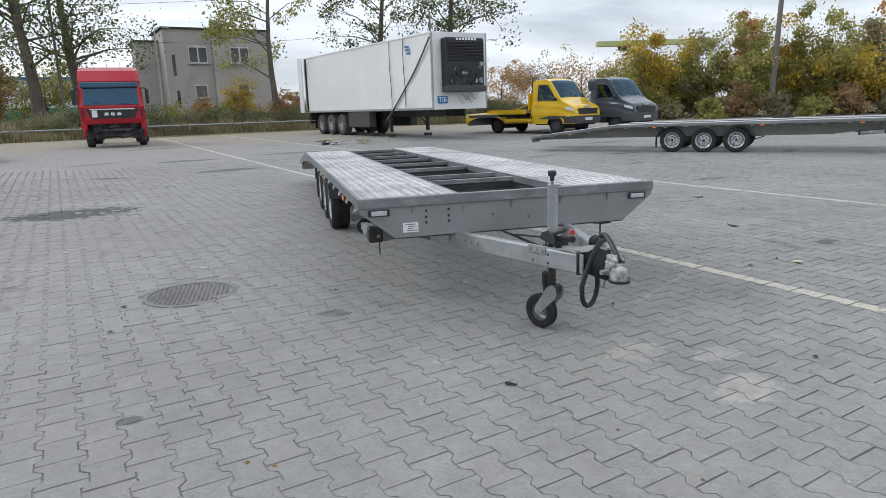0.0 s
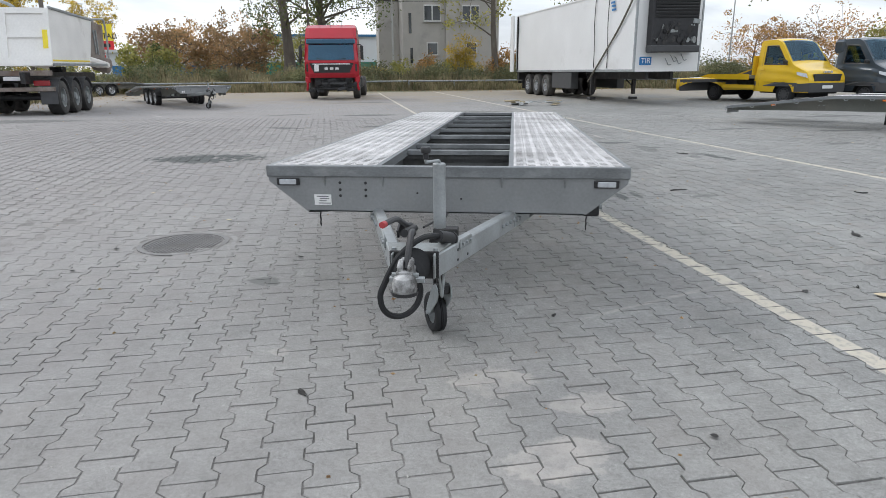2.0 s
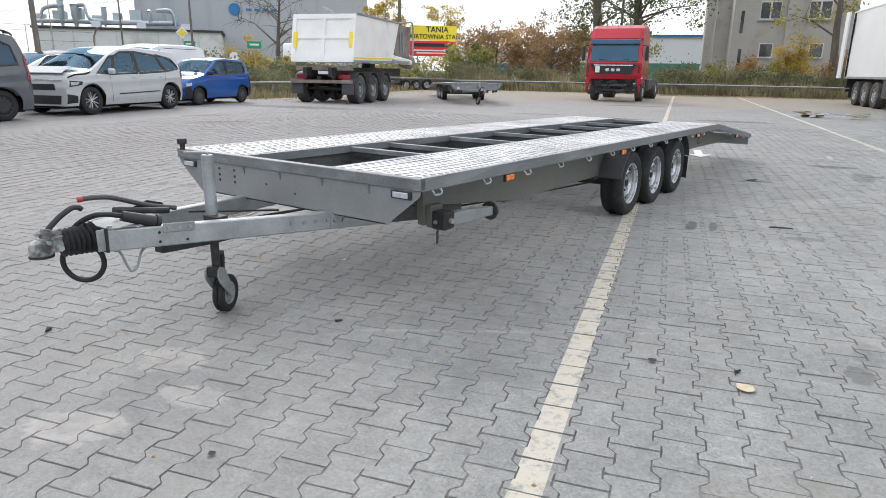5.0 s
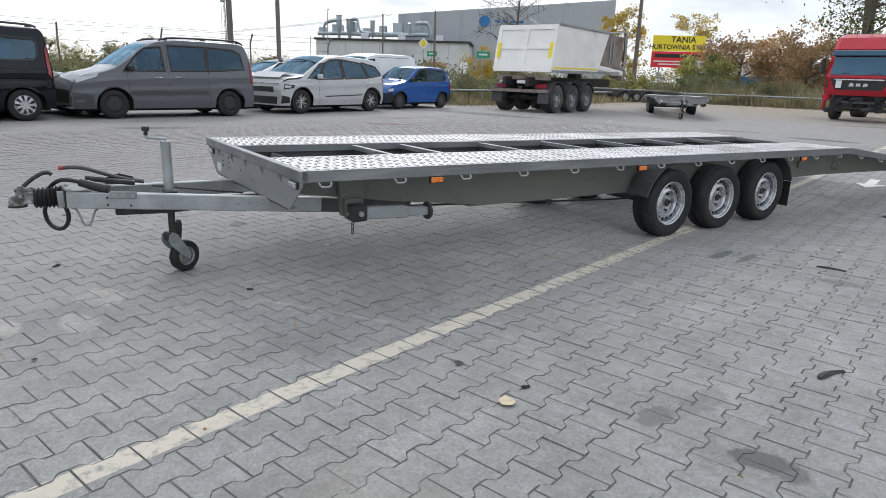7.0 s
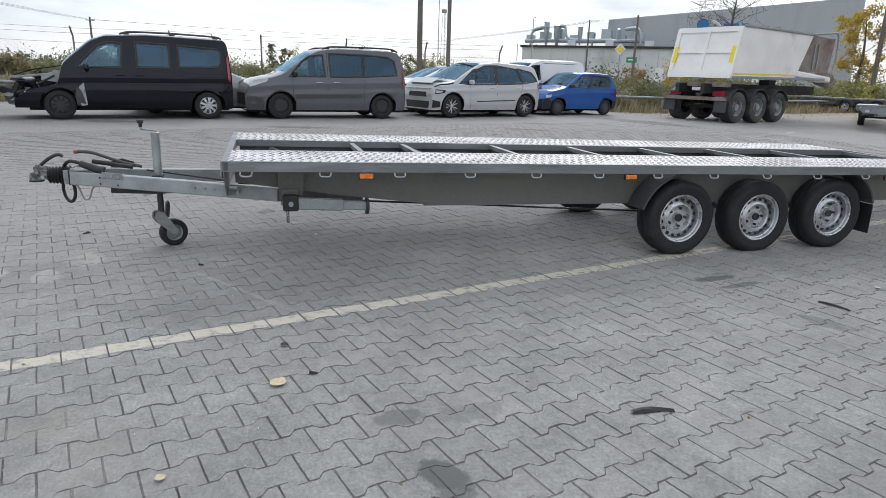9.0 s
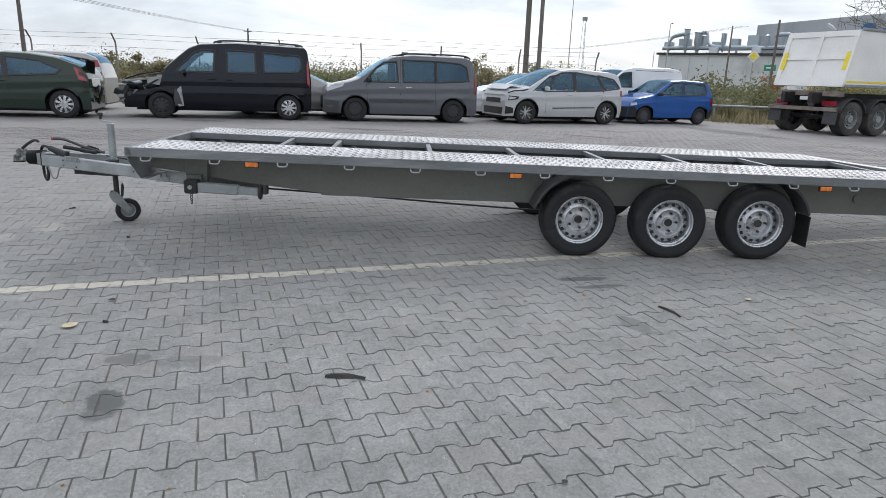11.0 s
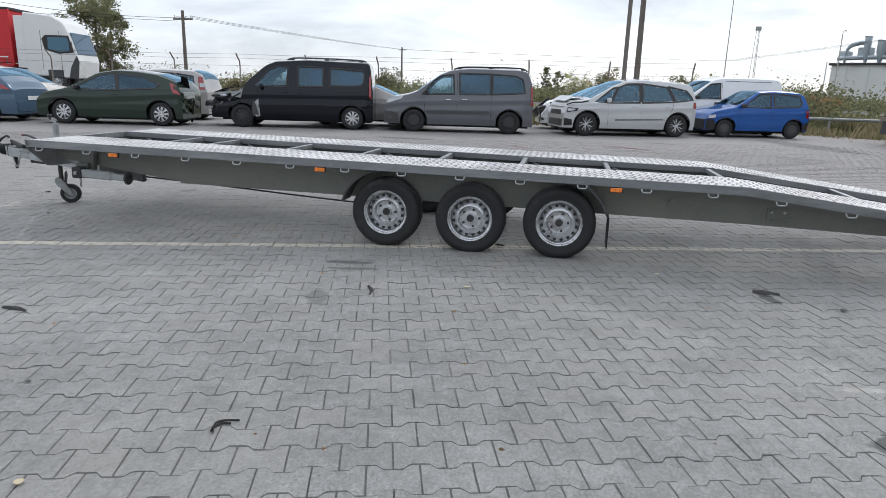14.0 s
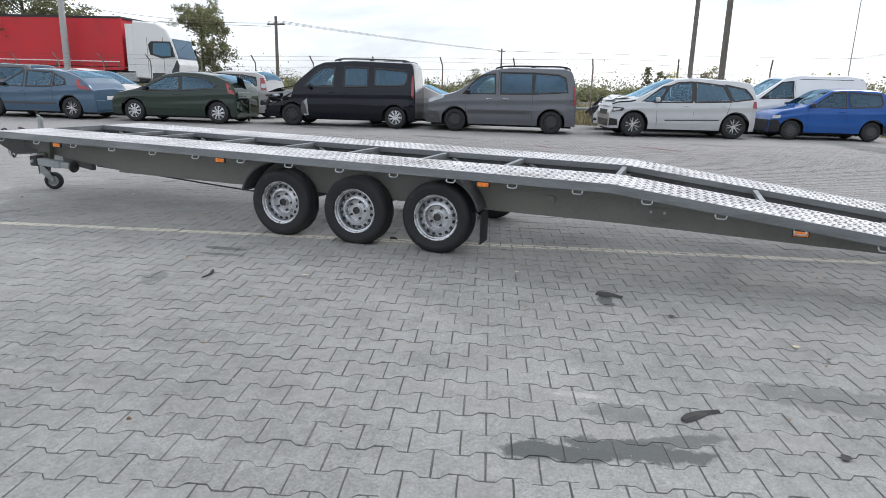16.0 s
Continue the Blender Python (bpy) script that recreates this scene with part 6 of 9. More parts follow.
W.over("windscreen", 1.12, 0.3, 0.92, 0.9, M["glass_pale"]), W.over("roof_panel", 0.28, -1.5, 0.97, 0.95, PAINT["black"]), W.side("side_window", [(0.9, 0.95), (-0.1, 0.97), (-0.1, 1.38), (0.35, 1.34)], M["glass"]), W.side("side_window", [(-0.2, 0.97), (-1.5, 1.0), (-1.3, 1.34), (-0.2, 1.38)], M["glass"])
for k, (x, y, z, sx, sy, sz) in enumerate(((2.05, 0.4, 0.6, 0.25, 0.5, 0.3), (2.1, -0.3, 0.5, 0.2, 0.6, 0.25), (2.0, 0.6, 0.35, 0.3, 0.3, 0.2), (2.1, 0.1, 0.75, 0.1, 1.2, 0.08))):
    part("crushed_front", box(NB(), (x, y, z), (sx, sy, sz), (9 * k, 14 - 9 * k, 6 * k)), M["plastic"], W.o, bevel=0.03)
V = Car("delivery_van", "white panel van parked behind small cars", "van", PAINT["white"], (-16.72, 8.75), (-17.4, 11.35), 2.70, 1.5, 1.8, 0.85, 0.75,
        [(-2.12, 0.8), (-2.1, 1.5), (-1.95, 1.78), (-1.5, 1.83), (0.0, 1.82), (0.35, 1.74), (1.2, 1.16), (1.4, 1.08), (2.0, 0.92), (2.2, 0.6)], [(-2.2, 1.12), (0.6, 1.04), (2.2, 0.85)], 0.84, 0.31, 0.2, group="parked wrecks along the yard edge")
V.side("side_window", [(1.05, 1.10), (0.1, 1.14), (0.12, 1.62), (0.45, 1.58)], M["glass"]), V.over("windscreen", 1.15, 0.42, 0.93, 0.92, M["glass_pale"]), V.mirror(0.9, 1.16), V.line([(0.05, 0.3), (0.05, 1.68)]), V.line([(-0.05, 1.70), (-1.9, 1.70)], 0.015)
K = Car("wrecked_car", "wrecked silver car missing its front", "car", PAINT["silver"], (-15.0, -0.25), (-14.7, -2.55), 2.5, 1.45, 1.7, 0.55, 0.6,
        [(-1.8, 0.7), (-1.6, 1.15), (-1.3, 1.22), (-0.2, 1.30), (0.3, 1.24), (1.0, 0.95), (1.7, 0.86), (1.8, 0.5)], [(-1.9, 0.9), (0.6, 0.85), (1.8, 0.75)], 0.76, 0.3, 0.2, group="parked wrecks along the yard edge")
K.over("windscreen", 0.98, 0.28, 0.92, 0.9, M["glass_pale"])
part("loose_wing", prism(NB(), [(1.1, 0.80), (1.9, 0.74), (2.0, 0.55), (1.8, 0.5), (1.1, 0.7)], 1, 0.6, 0.72), PAINT["silver"], K.o, bevel=0.02), part("crushed_front", box(box(NB(), (1.9, 0.2, 0.5), (0.3, 1.1, 0.3), (8, 5, 9)), (1.95, -0.4, 0.62), (0.25, 0.5, 0.2), (-12, 9, 4)), M["plastic"], K.o, bevel=0.03)
G2 = Car("grey_estate", "grey estate car in the second row", "car", PAINT["grey"], (-12.6, -20.6), (-13.0, -18.0), 2.6, 1.45, 1.75, 0.85, 0.8,
         [(-2.1, 0.8), (-2.05, 1.3), (-1.8, 1.62), (-0.3, 1.68), (0.3, 1.58), (1.2, 1.08), (1.4, 1.02), (2.0, 0.85), (2.1, 0.5)], [(-2.1, 1.05), (0.6, 0.98), (2.1, 0.8)], 0.78, 0.32, 0.2, group="parked wrecks along the yard edge")
G2.over("rear_window", -1.82, -2.02, 0.85, 0.88, M["glass"]), G2.side("side_window", [(0.9, 1.02), (-1.7, 1.1), (-1.6, 1.5), (0.3, 1.5)], M["glass"])


# ---- lorries and trailers ----
def place(x, y, fx, fy, dz=0.0):
    """Pose of a vehicle whose local x axis points along (fx, fy)."""
    return Matrix.Translation((x, y, gz(x, y) + dz)) @ Matrix.Rotation(math.atan2(fy, fx), 4, "Z")


M["dusty_tyre"] = mat("dusty_tyre_rubber", (0.035, 0.034, 0.033), 0.85, 0, 0.35, 3, 60, 0.0005, (0.11, 0.105, 0.095), 0.6)


def lorry_wheel(parent, x, y, r, w, s, rim="rim"):
    m = Matrix.Translation((x, y, r)) @ Matrix.Rotation(radians(-90 * s), 4, "X")
    wh = part("wheel", lathe(NB(), [(r * 0.56, -w / 2), (r * 0.8, -w * 0.54), (r * 0.96, -w * 0.48), (r, -w * 0.35), (r, w * 0.35), (r * 0.96, w * 0.48), (r * 0.8, w * 0.54), (r * 0.58, w / 2), (r * 0.55, w * 0.4)], m, 36), M["dusty_tyre"], parent, smooth=True)
    R = r * 0.56
    part("rim", lathe(NB(), [(R, w * 0.46), (R * 0.94, w * 0.44), (R * 0.88, w * 0.12), (R * 0.62, w * 0.10), (R * 0.52, w * 0.26), (R * 0.40, w * 0.28), (R * 0.38, w * 0.45), (0, w * 0.47)], m, 28), M[rim], wh, smooth=True)
    for k in range(10):
        a = 2 * math.pi * k / 10
        c = Vector((R * 0.73 * math.cos(a), R * 0.73 * math.sin(a), w * 0.10))
        part("vent_hole", cyl(NB(), m @ c, m @ (c + Vector((0, 0, 0.014))), R * 0.09, seg=8), M["seam"], wh)
        c = Vector((R * 0.46 * math.cos(a + 0.3), R * 0.46 * math.sin(a + 0.3), w * 0.27))
        part("wheel_nut", cyl(NB(), m @ c, m @ (c + Vector((0, 0, 0.03))), R * 0.05, seg=6), M["galv_dull"], wh)
    return wh


def blk(name, c, s, material, parent, r=(0, 0, 0), bevel=0.01, label=""):
    return part(name, box(NB(), c, s, r), material, parent, label, bevel=bevel)


M["lorry_red"] = paint("lorry_red_paint", (0.43, 0.022, 0.036))
M["lorry_white"] = mat("dull_white_panel", (0.74, 0.74, 0.73), 0.5, 0, 0.06, 0.7, 20, 0.0, (0.56, 0.55, 0.53), 0.15, coat=0.1)
M["tarp_red"] = mat("red_tarpaulin", (0.55, 0.022, 0.03), 0.55, 0, 0.10, 0.8, 12, 0.004, (0.40, 0.02, 0.025), 0.3)
M["tipper_white"] = mat("scuffed_white_steel", (0.80, 0.785, 0.75), 0.5, 0, 0.10, 1.0, 18, 0.002, (0.50, 0.47, 0.42), 0.2)
M["rust"] = mat("bare_rusty_steel", (0.26, 0.225, 0.20), 0.75, 0.2, 0.35, 2.0, 20, 0.003, (0.16, 0.10, 0.07), 0.5)
M["sign_blue"] = mat("blue_sign", (0.02, 0.17, 0.42), 0.4, 0, 0.06)
M["sign_yellow"] = mat("yellow_sign", (0.85, 0.68, 0.03), 0.4, 0, 0.06)
M["sign_red"] = mat("red_sign", (0.75, 0.035, 0.04), 0.4, 0, 0.08)
M["sign_green"] = mat("green_sign", (0.02, 0.30, 0.16), 0.4, 0, 0.06)
M["strap"] = mat("dirty_webbing", (0.13, 0.12, 0.095), 0.85, 0, 0.25, 20, 150)
M["radiator"] = mat("dusty_black_metal", (0.03, 0.03, 0.032), 0.6, 0.2, 0.4, 6, 60)
M["hose"] = mat("dark_hose", (0.025, 0.024, 0.023), 0.6, 0, 0.3)
M["text_white"] = mat("white_lettering", (0.78, 0.78, 0.78), 0.5, 0, 0.05)
M["text_black"] = mat("black_lettering", (0.02, 0.02, 0.02), 0.5, 0, 0.05)


def red_tractor():
    o = thing("lorry_tractor", "red lorry tractor unit with its front bumper torn off", "lorry", place(-8.12, 27.45, math.cos(-1.39), math.sin(-1.39)))
    # cab: section through the side, narrower at the roof
    bm = NB()
    rows = []
    for z, xf, xr, hw in ((0.98, 1.30, -0.75, 1.20), (1.15, 1.40, -0.78, 1.22), (1.68, 1.42, -0.80, 1.22), (2.62, 1.22, -0.80, 1.17), (2.72, 1.24, -0.80, 1.16), (3.15, 0.98, -0.80, 1.13), (3.30, 0.60, -0.78, 1.08), (3.36, -0.2, -0.74, 1.0)):
        rows.append([bm.verts.new(p) for p in ((xf - 0.10, hw, z), (xf, hw - 0.16, z), (xf + 0.03, 0, z), (xf, -hw + 0.16, z), (xf - 0.10, -hw, z), (xr, -hw, z), (xr, hw, z))])
    for a, b in zip(rows, rows[1:]):
        for k in range(7):
            bm.faces.new((a[k], a[(k + 1) % 7], b[(k + 1) % 7], b[k]))
    bm.faces.new(rows[-1]), bm.faces.new(rows[0][::-1])
    cab = part("cab", bm, M["lorry_red"], o, bevel=0.012)
    def skin(z):
        t = [(0.98, 1.33), (1.15, 1.43), (1.68, 1.45), (2.62, 1.25), (2.72, 1.27), (3.15, 1.01)]
        return lerp_pts(t, z)
    def pane(name, pts, mt, d=0.03, label=""):
        b2 = NB()
        A = [b2.verts.new((skin(z) - 0.03 * abs(y) / 1.05 + 0.052, y, z)) for y, z in pts]
        Bq = [b2.verts.new((skin(z) - 0.03 - 0.03, y, z)) for y, z in pts]
        b2.faces.new(A)
        for i in range(len(A)):
            b2.faces.new((A[i], A[(i + 1) % len(A)], Bq[(i + 1) % len(A)], Bq[i]))
        bmesh.ops.recalc_face_normals(b2, faces=b2.faces[:])
        return part(name, b2, mt, cab, label)
    pane("windscreen", [(-1.04, 1.76), (1.04, 1.76), (1.0, 2.44), (-1.0, 2.44)], M["glass"])
    blk("sun_visor", (1.36, 0, 2.56), (0.10, 2.18, 0.22), M["glass"], cab, (0, -12, 0), 0.03, "dark tinted sun visor")
    g = pane("grille", [(-0.80, 1.20), (0.80, 1.20), (1.0, 1.62), (-1.0, 1.62)], M["plastic"], label="black grille panel")
    blk("chrome_bar", (1.485, 0, 1.575), (0.02, 1.7, 0.05), M["chrome"], g)
    for k in range(3):
        blk("badge", (1.487, -0.24 + 0.24 * k, 1.38), (0.02, 0.17, 0.13), M["chrome"], g, bevel=0.02)
    blk("paper_sheet", (1.487, -0.68, 1.40), (0.006, 0.2, 0.28), M["label"], cab, bevel=0)
    for s in (1, -1):
        blk("corner_vent", (1.38, s * 1.10, 1.42), (0.06, 0.10, 0.34), M["plastic"], cab, (0, 0, s * 30), 0.02)
        blk("lower_wing", (1.05, s * 1.12, 0.92), (0.5, 0.24, 0.30), M["lorry_red"], cab, (0, 6, 0), 0.05)
        blk("torn_wing", (1.24, s * 1.15, 0.62), (0.16, 0.10, 0.42), M["lorry_red"], cab, (8 * s, 15, 0), 0.02)
        blk("side_window", (0.62, s * 1.185, 2.15), (0.75, 0.02, 0.62), M["glass"], cab, (s * 3.4, 0, 0), 0.01)
        mb = blk("mirror", (1.30, s * 1.38, 2.08), (0.14, 0.14, 0.62), M["plastic"], cab, bevel=0.04)
        part("arm", tube(NB(), [(1.2, s * 1.18, 2.42), (1.28, s * 1.32, 2.42), (1.30, s * 1.38, 2.35)], 0.025, 6), M["plastic"], mb)
        blk("wiper", (1.44, s * 0.35, 1.79), (0.02, 0.62, 0.03), M["plastic"], cab, (s * 6, 0, 0), 0.005)
        for x, r in ((0, 0.5), (-3.6, 0.5)):
            lorry_wheel(o, x, s * 1.02, r, 0.30 if x == 0 else 0.56, s)
        blk("step_box", (-0.1, s * 1.1, 0.75), (0.5, 0.2, 0.3), M["plastic_grey"], o, bevel=0.03)
        blk("tank", (-1.7, s * 1.0, 0.75), (1.3, 0.5, 0.55), M["plastic_grey"], o, bevel=0.08)
        blk("chassis_rail", (-1.6, s * 0.4, 0.95), (5.4, 0.08, 0.26), M["black_steel"], o)
    rnd = random.Random(3)
    for k in range(44):
        y, z = rnd.uniform(-1.08, 1.08), rnd.uniform(0.36, 1.08)
        blk("front_frame", (1.15 + rnd.uniform(-0.12, 0.16), y, z), (rnd.uniform(0.05, 0.2), rnd.uniform(0.1, 0.4), rnd.uniform(0.04, 0.22)), M["radiator"] if k % 3 else M["plastic"], o, (rnd.uniform(-25, 25), rnd.uniform(-15, 15), rnd.uniform(-20, 20)), 0.015)
    blk("radiator", (1.02, 0, 0.80), (0.12, 1.7, 0.75), M["black_steel"], o), blk("engine", (0.3, 0, 0.75), (1.2, 1.2, 0.7), M["black_steel"], o)
    blk("cross_bar", (1.26, 0, 0.72), (0.08, 1.25, 0.09), M["plastic_grey"], o), blk("cross_bar", (1.26, 0, 0.50), (0.08, 1.35, 0.08), M["black_steel"], o)
    blk("coupling_plate", (-3.4, 0, 1.15), (0.9, 0.8, 0.12), M["black_steel"], o)
    for k in range(3):
        part("roof_aerial", cyl(NB(), (0.9, -0.5 + 0.5 * k, 3.1), (0.85, -0.52 + 0.5 * k, 3.6), 0.008, seg=5), M["plastic"], cab)


red_tractor()


def reefer():
    o = thing("refrigerated_trailer", "white refrigerated semi-trailer with dented sides and cooling unit", "trailer", place(3.15, 29.5, 0.307, -0.952))
    H0, H1, XR, XF = 1.15, 4.06, -4.65, 8.75
    bm = NB()
    nx, nz = 30, 8
    rnd = random.Random(8)
    for s in (1, -1):
        grid = []
        for i in range(nx + 1):
            x = XR + (XF - XR) * i / nx
            col = []
            for j in range(nz + 1):
                z = H0 + (H1 - H0) * j / nz
                b = 0.035 * noise.noise(Vector((x * 0.5, z * 0.7, s * 3))) if 0 < i < nx and 0 < j < nz else 0
                col.append(bm.verts.new((x, s * (1.28 + b), z)))
            grid.append(col)
        for i in range(nx):
            for j in range(nz):
                f = (grid[i][j], grid[i + 1][j], grid[i + 1][j + 1], grid[i][j + 1])
                bm.faces.new(f if s < 0 else f[::-1])
        if s > 0:
            keep = grid
        else:
            for i in range(nx):
                bm.faces.new((keep[i][nz], keep[i + 1][nz], grid[i + 1][nz], grid[i][nz]))
                bm.faces.new((keep[i][0], grid[i][0], grid[i + 1][0], keep[i + 1][0]))
            for c, d in ((keep[0], grid[0]), (keep[nx], grid[nx])):
                for j in range(nz):
                    bm.faces.new((c[j], d[j], d[j + 1], c[j + 1]))
    bmesh.ops.recalc_face_normals(bm, faces=bm.faces[:])
    b = part("box_body", bm, M["lorry_white"], o, smooth=True)
    for s in (1, -1):
        blk("lower_rail", ((XR + XF) / 2, s * 1.295, H0 + 0.04), (XF - XR, 0.03, 0.10), M["galv"], b)
        blk("upper_rail", ((XR + XF) / 2, s * 1.29, H1 - 0.03), (XF - XR, 0.035, 0.07), M["lorry_white"], b)
        blk("corner_post", (XF - 0.03, s * 1.27, (H0 + H1) / 2), (0.09, 0.07, H1 - H0), M["galv"], b)
        blk("rear_door", (XR - 0.06, s * 0.66, (H0 + H1) / 2), (0.09, 1.24, H1 - H0 - 0.05), M["lorry_white"], b)
    blk("open_door", (XR - 0.10, -1.50, (H0 + H1) / 2), (0.55, 0.07, H1 - H0), M["lorry_white"], b, (0, 0, 0), 0.01, "rear door leaf folded back")
    blk("door_gap", (XR + 0.24, -1.31, (H0 + H1) / 2), (0.12, 0.05, H1 - H0 - 0.1), M["seam"], b)
    # cooling unit on the front wall
    u = blk("cooling_unit", (XF + 0.22, -0.0, 2.85), (0.42, 1.78, 1.95), M["radiator"], b, bevel=0.05, label="black cooling unit with open machinery")
    for k in range(7):
        blk("louvre", (XF + 0.45, 0, 3.0 + 0.105 * k), (0.04, 1.66, 0.085), M["plastic"], u, (0, 18, 0), 0.01)
    for k in range(7):
        blk("badge", (XF + 0.47, -0.42 + 0.14 * k, 3.76), (0.01, 0.10, 0.075), M["text_white"], u, bevel=0)
    blk("lower_cowl", (XF + 0.30, 0, 1.92), (0.42, 1.86, 0.24), M["plastic_grey"], u, bevel=0.03)
    rnd = random.Random(11)
    for k in range(30):
        y, z = rnd.uniform(-0.78, 0.78), rnd.uniform(2.08, 2.85)
        if k % 2:
            part("machinery", cyl(NB(), (XF + 0.36, y, z), (XF + 0.46, y + rnd.uniform(-0.05, 0.05), z), rnd.uniform(0.04, 0.13), seg=12), M["black_steel"] if k % 5 else M["galv_dull"], u)
        else:
            blk("machinery", (XF + 0.40, y, z), (0.1, rnd.uniform(0.08, 0.3), rnd.uniform(0.05, 0.2)), M["radiator"] if k % 8 else M["galv_dull"], u, (rnd.uniform(-20, 20), 0, 0))
    for k in range(5):
        y = rnd.uniform(-0.7, 0.5)
        part("hose", tube(NB(), [(XF + 0.46, y, 2.2), (XF + 0.5, y + 0.1, 2.5), (XF + 0.47, y + 0.25, 2.75)], 0.018, 6), M["hose"], u, smooth=True)
    t = blk("sign_plate", (XF + 0.03, -0.86, 1.52), (0.03, 0.46, 0.28), M["sign_blue"], b, label="blue plate with white letters")
    bar_text("lettering", "TIR", 0.26, M["text_white"], t, pose(XF + 0.05, -0.86, 1.52, 90, 0, 90), 0.003)
    for k in range(3):
        blk("marking", (6.9 + 0.05 * k, -1.315, 3.65 - 0.13 * k), (0.32, 0.01, 0.07), M["sign_blue"], b, bevel=0)
    for y, z in ((0.1, 1.62), (0.3, 1.55), (0.5, 1.66), (-0.1, 1.5)):
        part("air_line", tube(NB(), [(XF + 0.04, y, z + 0.1), (XF + 0.12, y + 0.02, z), (XF + 0.08, y + 0.12, z - 0.12), (XF + 0.04, y + 0.25, z - 0.1)], 0.014, 6), M["galv_dull"], b, smooth=True)
    # running gear
    for s in (1, -1):
        for x in (-2.81, -1.5, -0.19):
            lorry_wheel(o, x, s * 1.05, 0.52, 0.38, s)
        blk("chassis_rail", (2.0, s * 0.5, 1.02), (12.6, 0.12, 0.30), M["black_steel"], o)
        leg = blk("landing_leg", (4.6, s * 0.95, 0.72), (0.14, 0.14, 1.0), M["black_steel"], o)
        blk("foot", (4.6, s * 0.95, 0.06), (0.30, 0.26, 0.10), M["black_steel"], leg)
        part("brace", cyl(NB(), (4.6, s * 0.95, 0.5), (3.6, s * 0.8, 1.1), 0.03, seg=6), M["black_steel"], leg)
        blk("side_box", (1.95, s * 1.1, 0.78), (2.3, 0.35, 0.72), M["plastic_grey"], o, bevel=0.02, label="grey pallet box")
        blk("mud_flap", (-3.6, s * 1.02, 0.55), (0.02, 0.5, 0.5), M["rubber"], o)
    blk("rear_bumper", (-4.5, 0, 0.62), (0.12, 2.4, 0.14), M["black_steel"], o)
    blk("tail_board", (-4.4, 0, 0.95), (0.3, 2.5, 0.45), M["black_steel"], o)
    for x0, x1 in ((5.85, 8.3),):
        st = part("lashing_strap", tube(NB(), [(8.75, -1.36, 3.85), (7.6, -1.34, 2.75), (6.4, -1.34, 1.8), (5.5, -1.32, 1.15), (4.7, -1.2, 0.75)], 0.035, 6), M["strap"], o, "dirty strap slung down to the landing leg", smooth=True)
    for x in (6.6, 5.4):
        part("rope", tube(NB(), [(x, -1.31, 3.98), (x + 0.03, -1.35, 3.0), (x + 0.10, -1.34, 2.0), (x + 0.05, -1.32, 1.28)], 0.016, 5), M["hose"], o, smooth=True)


reefer()


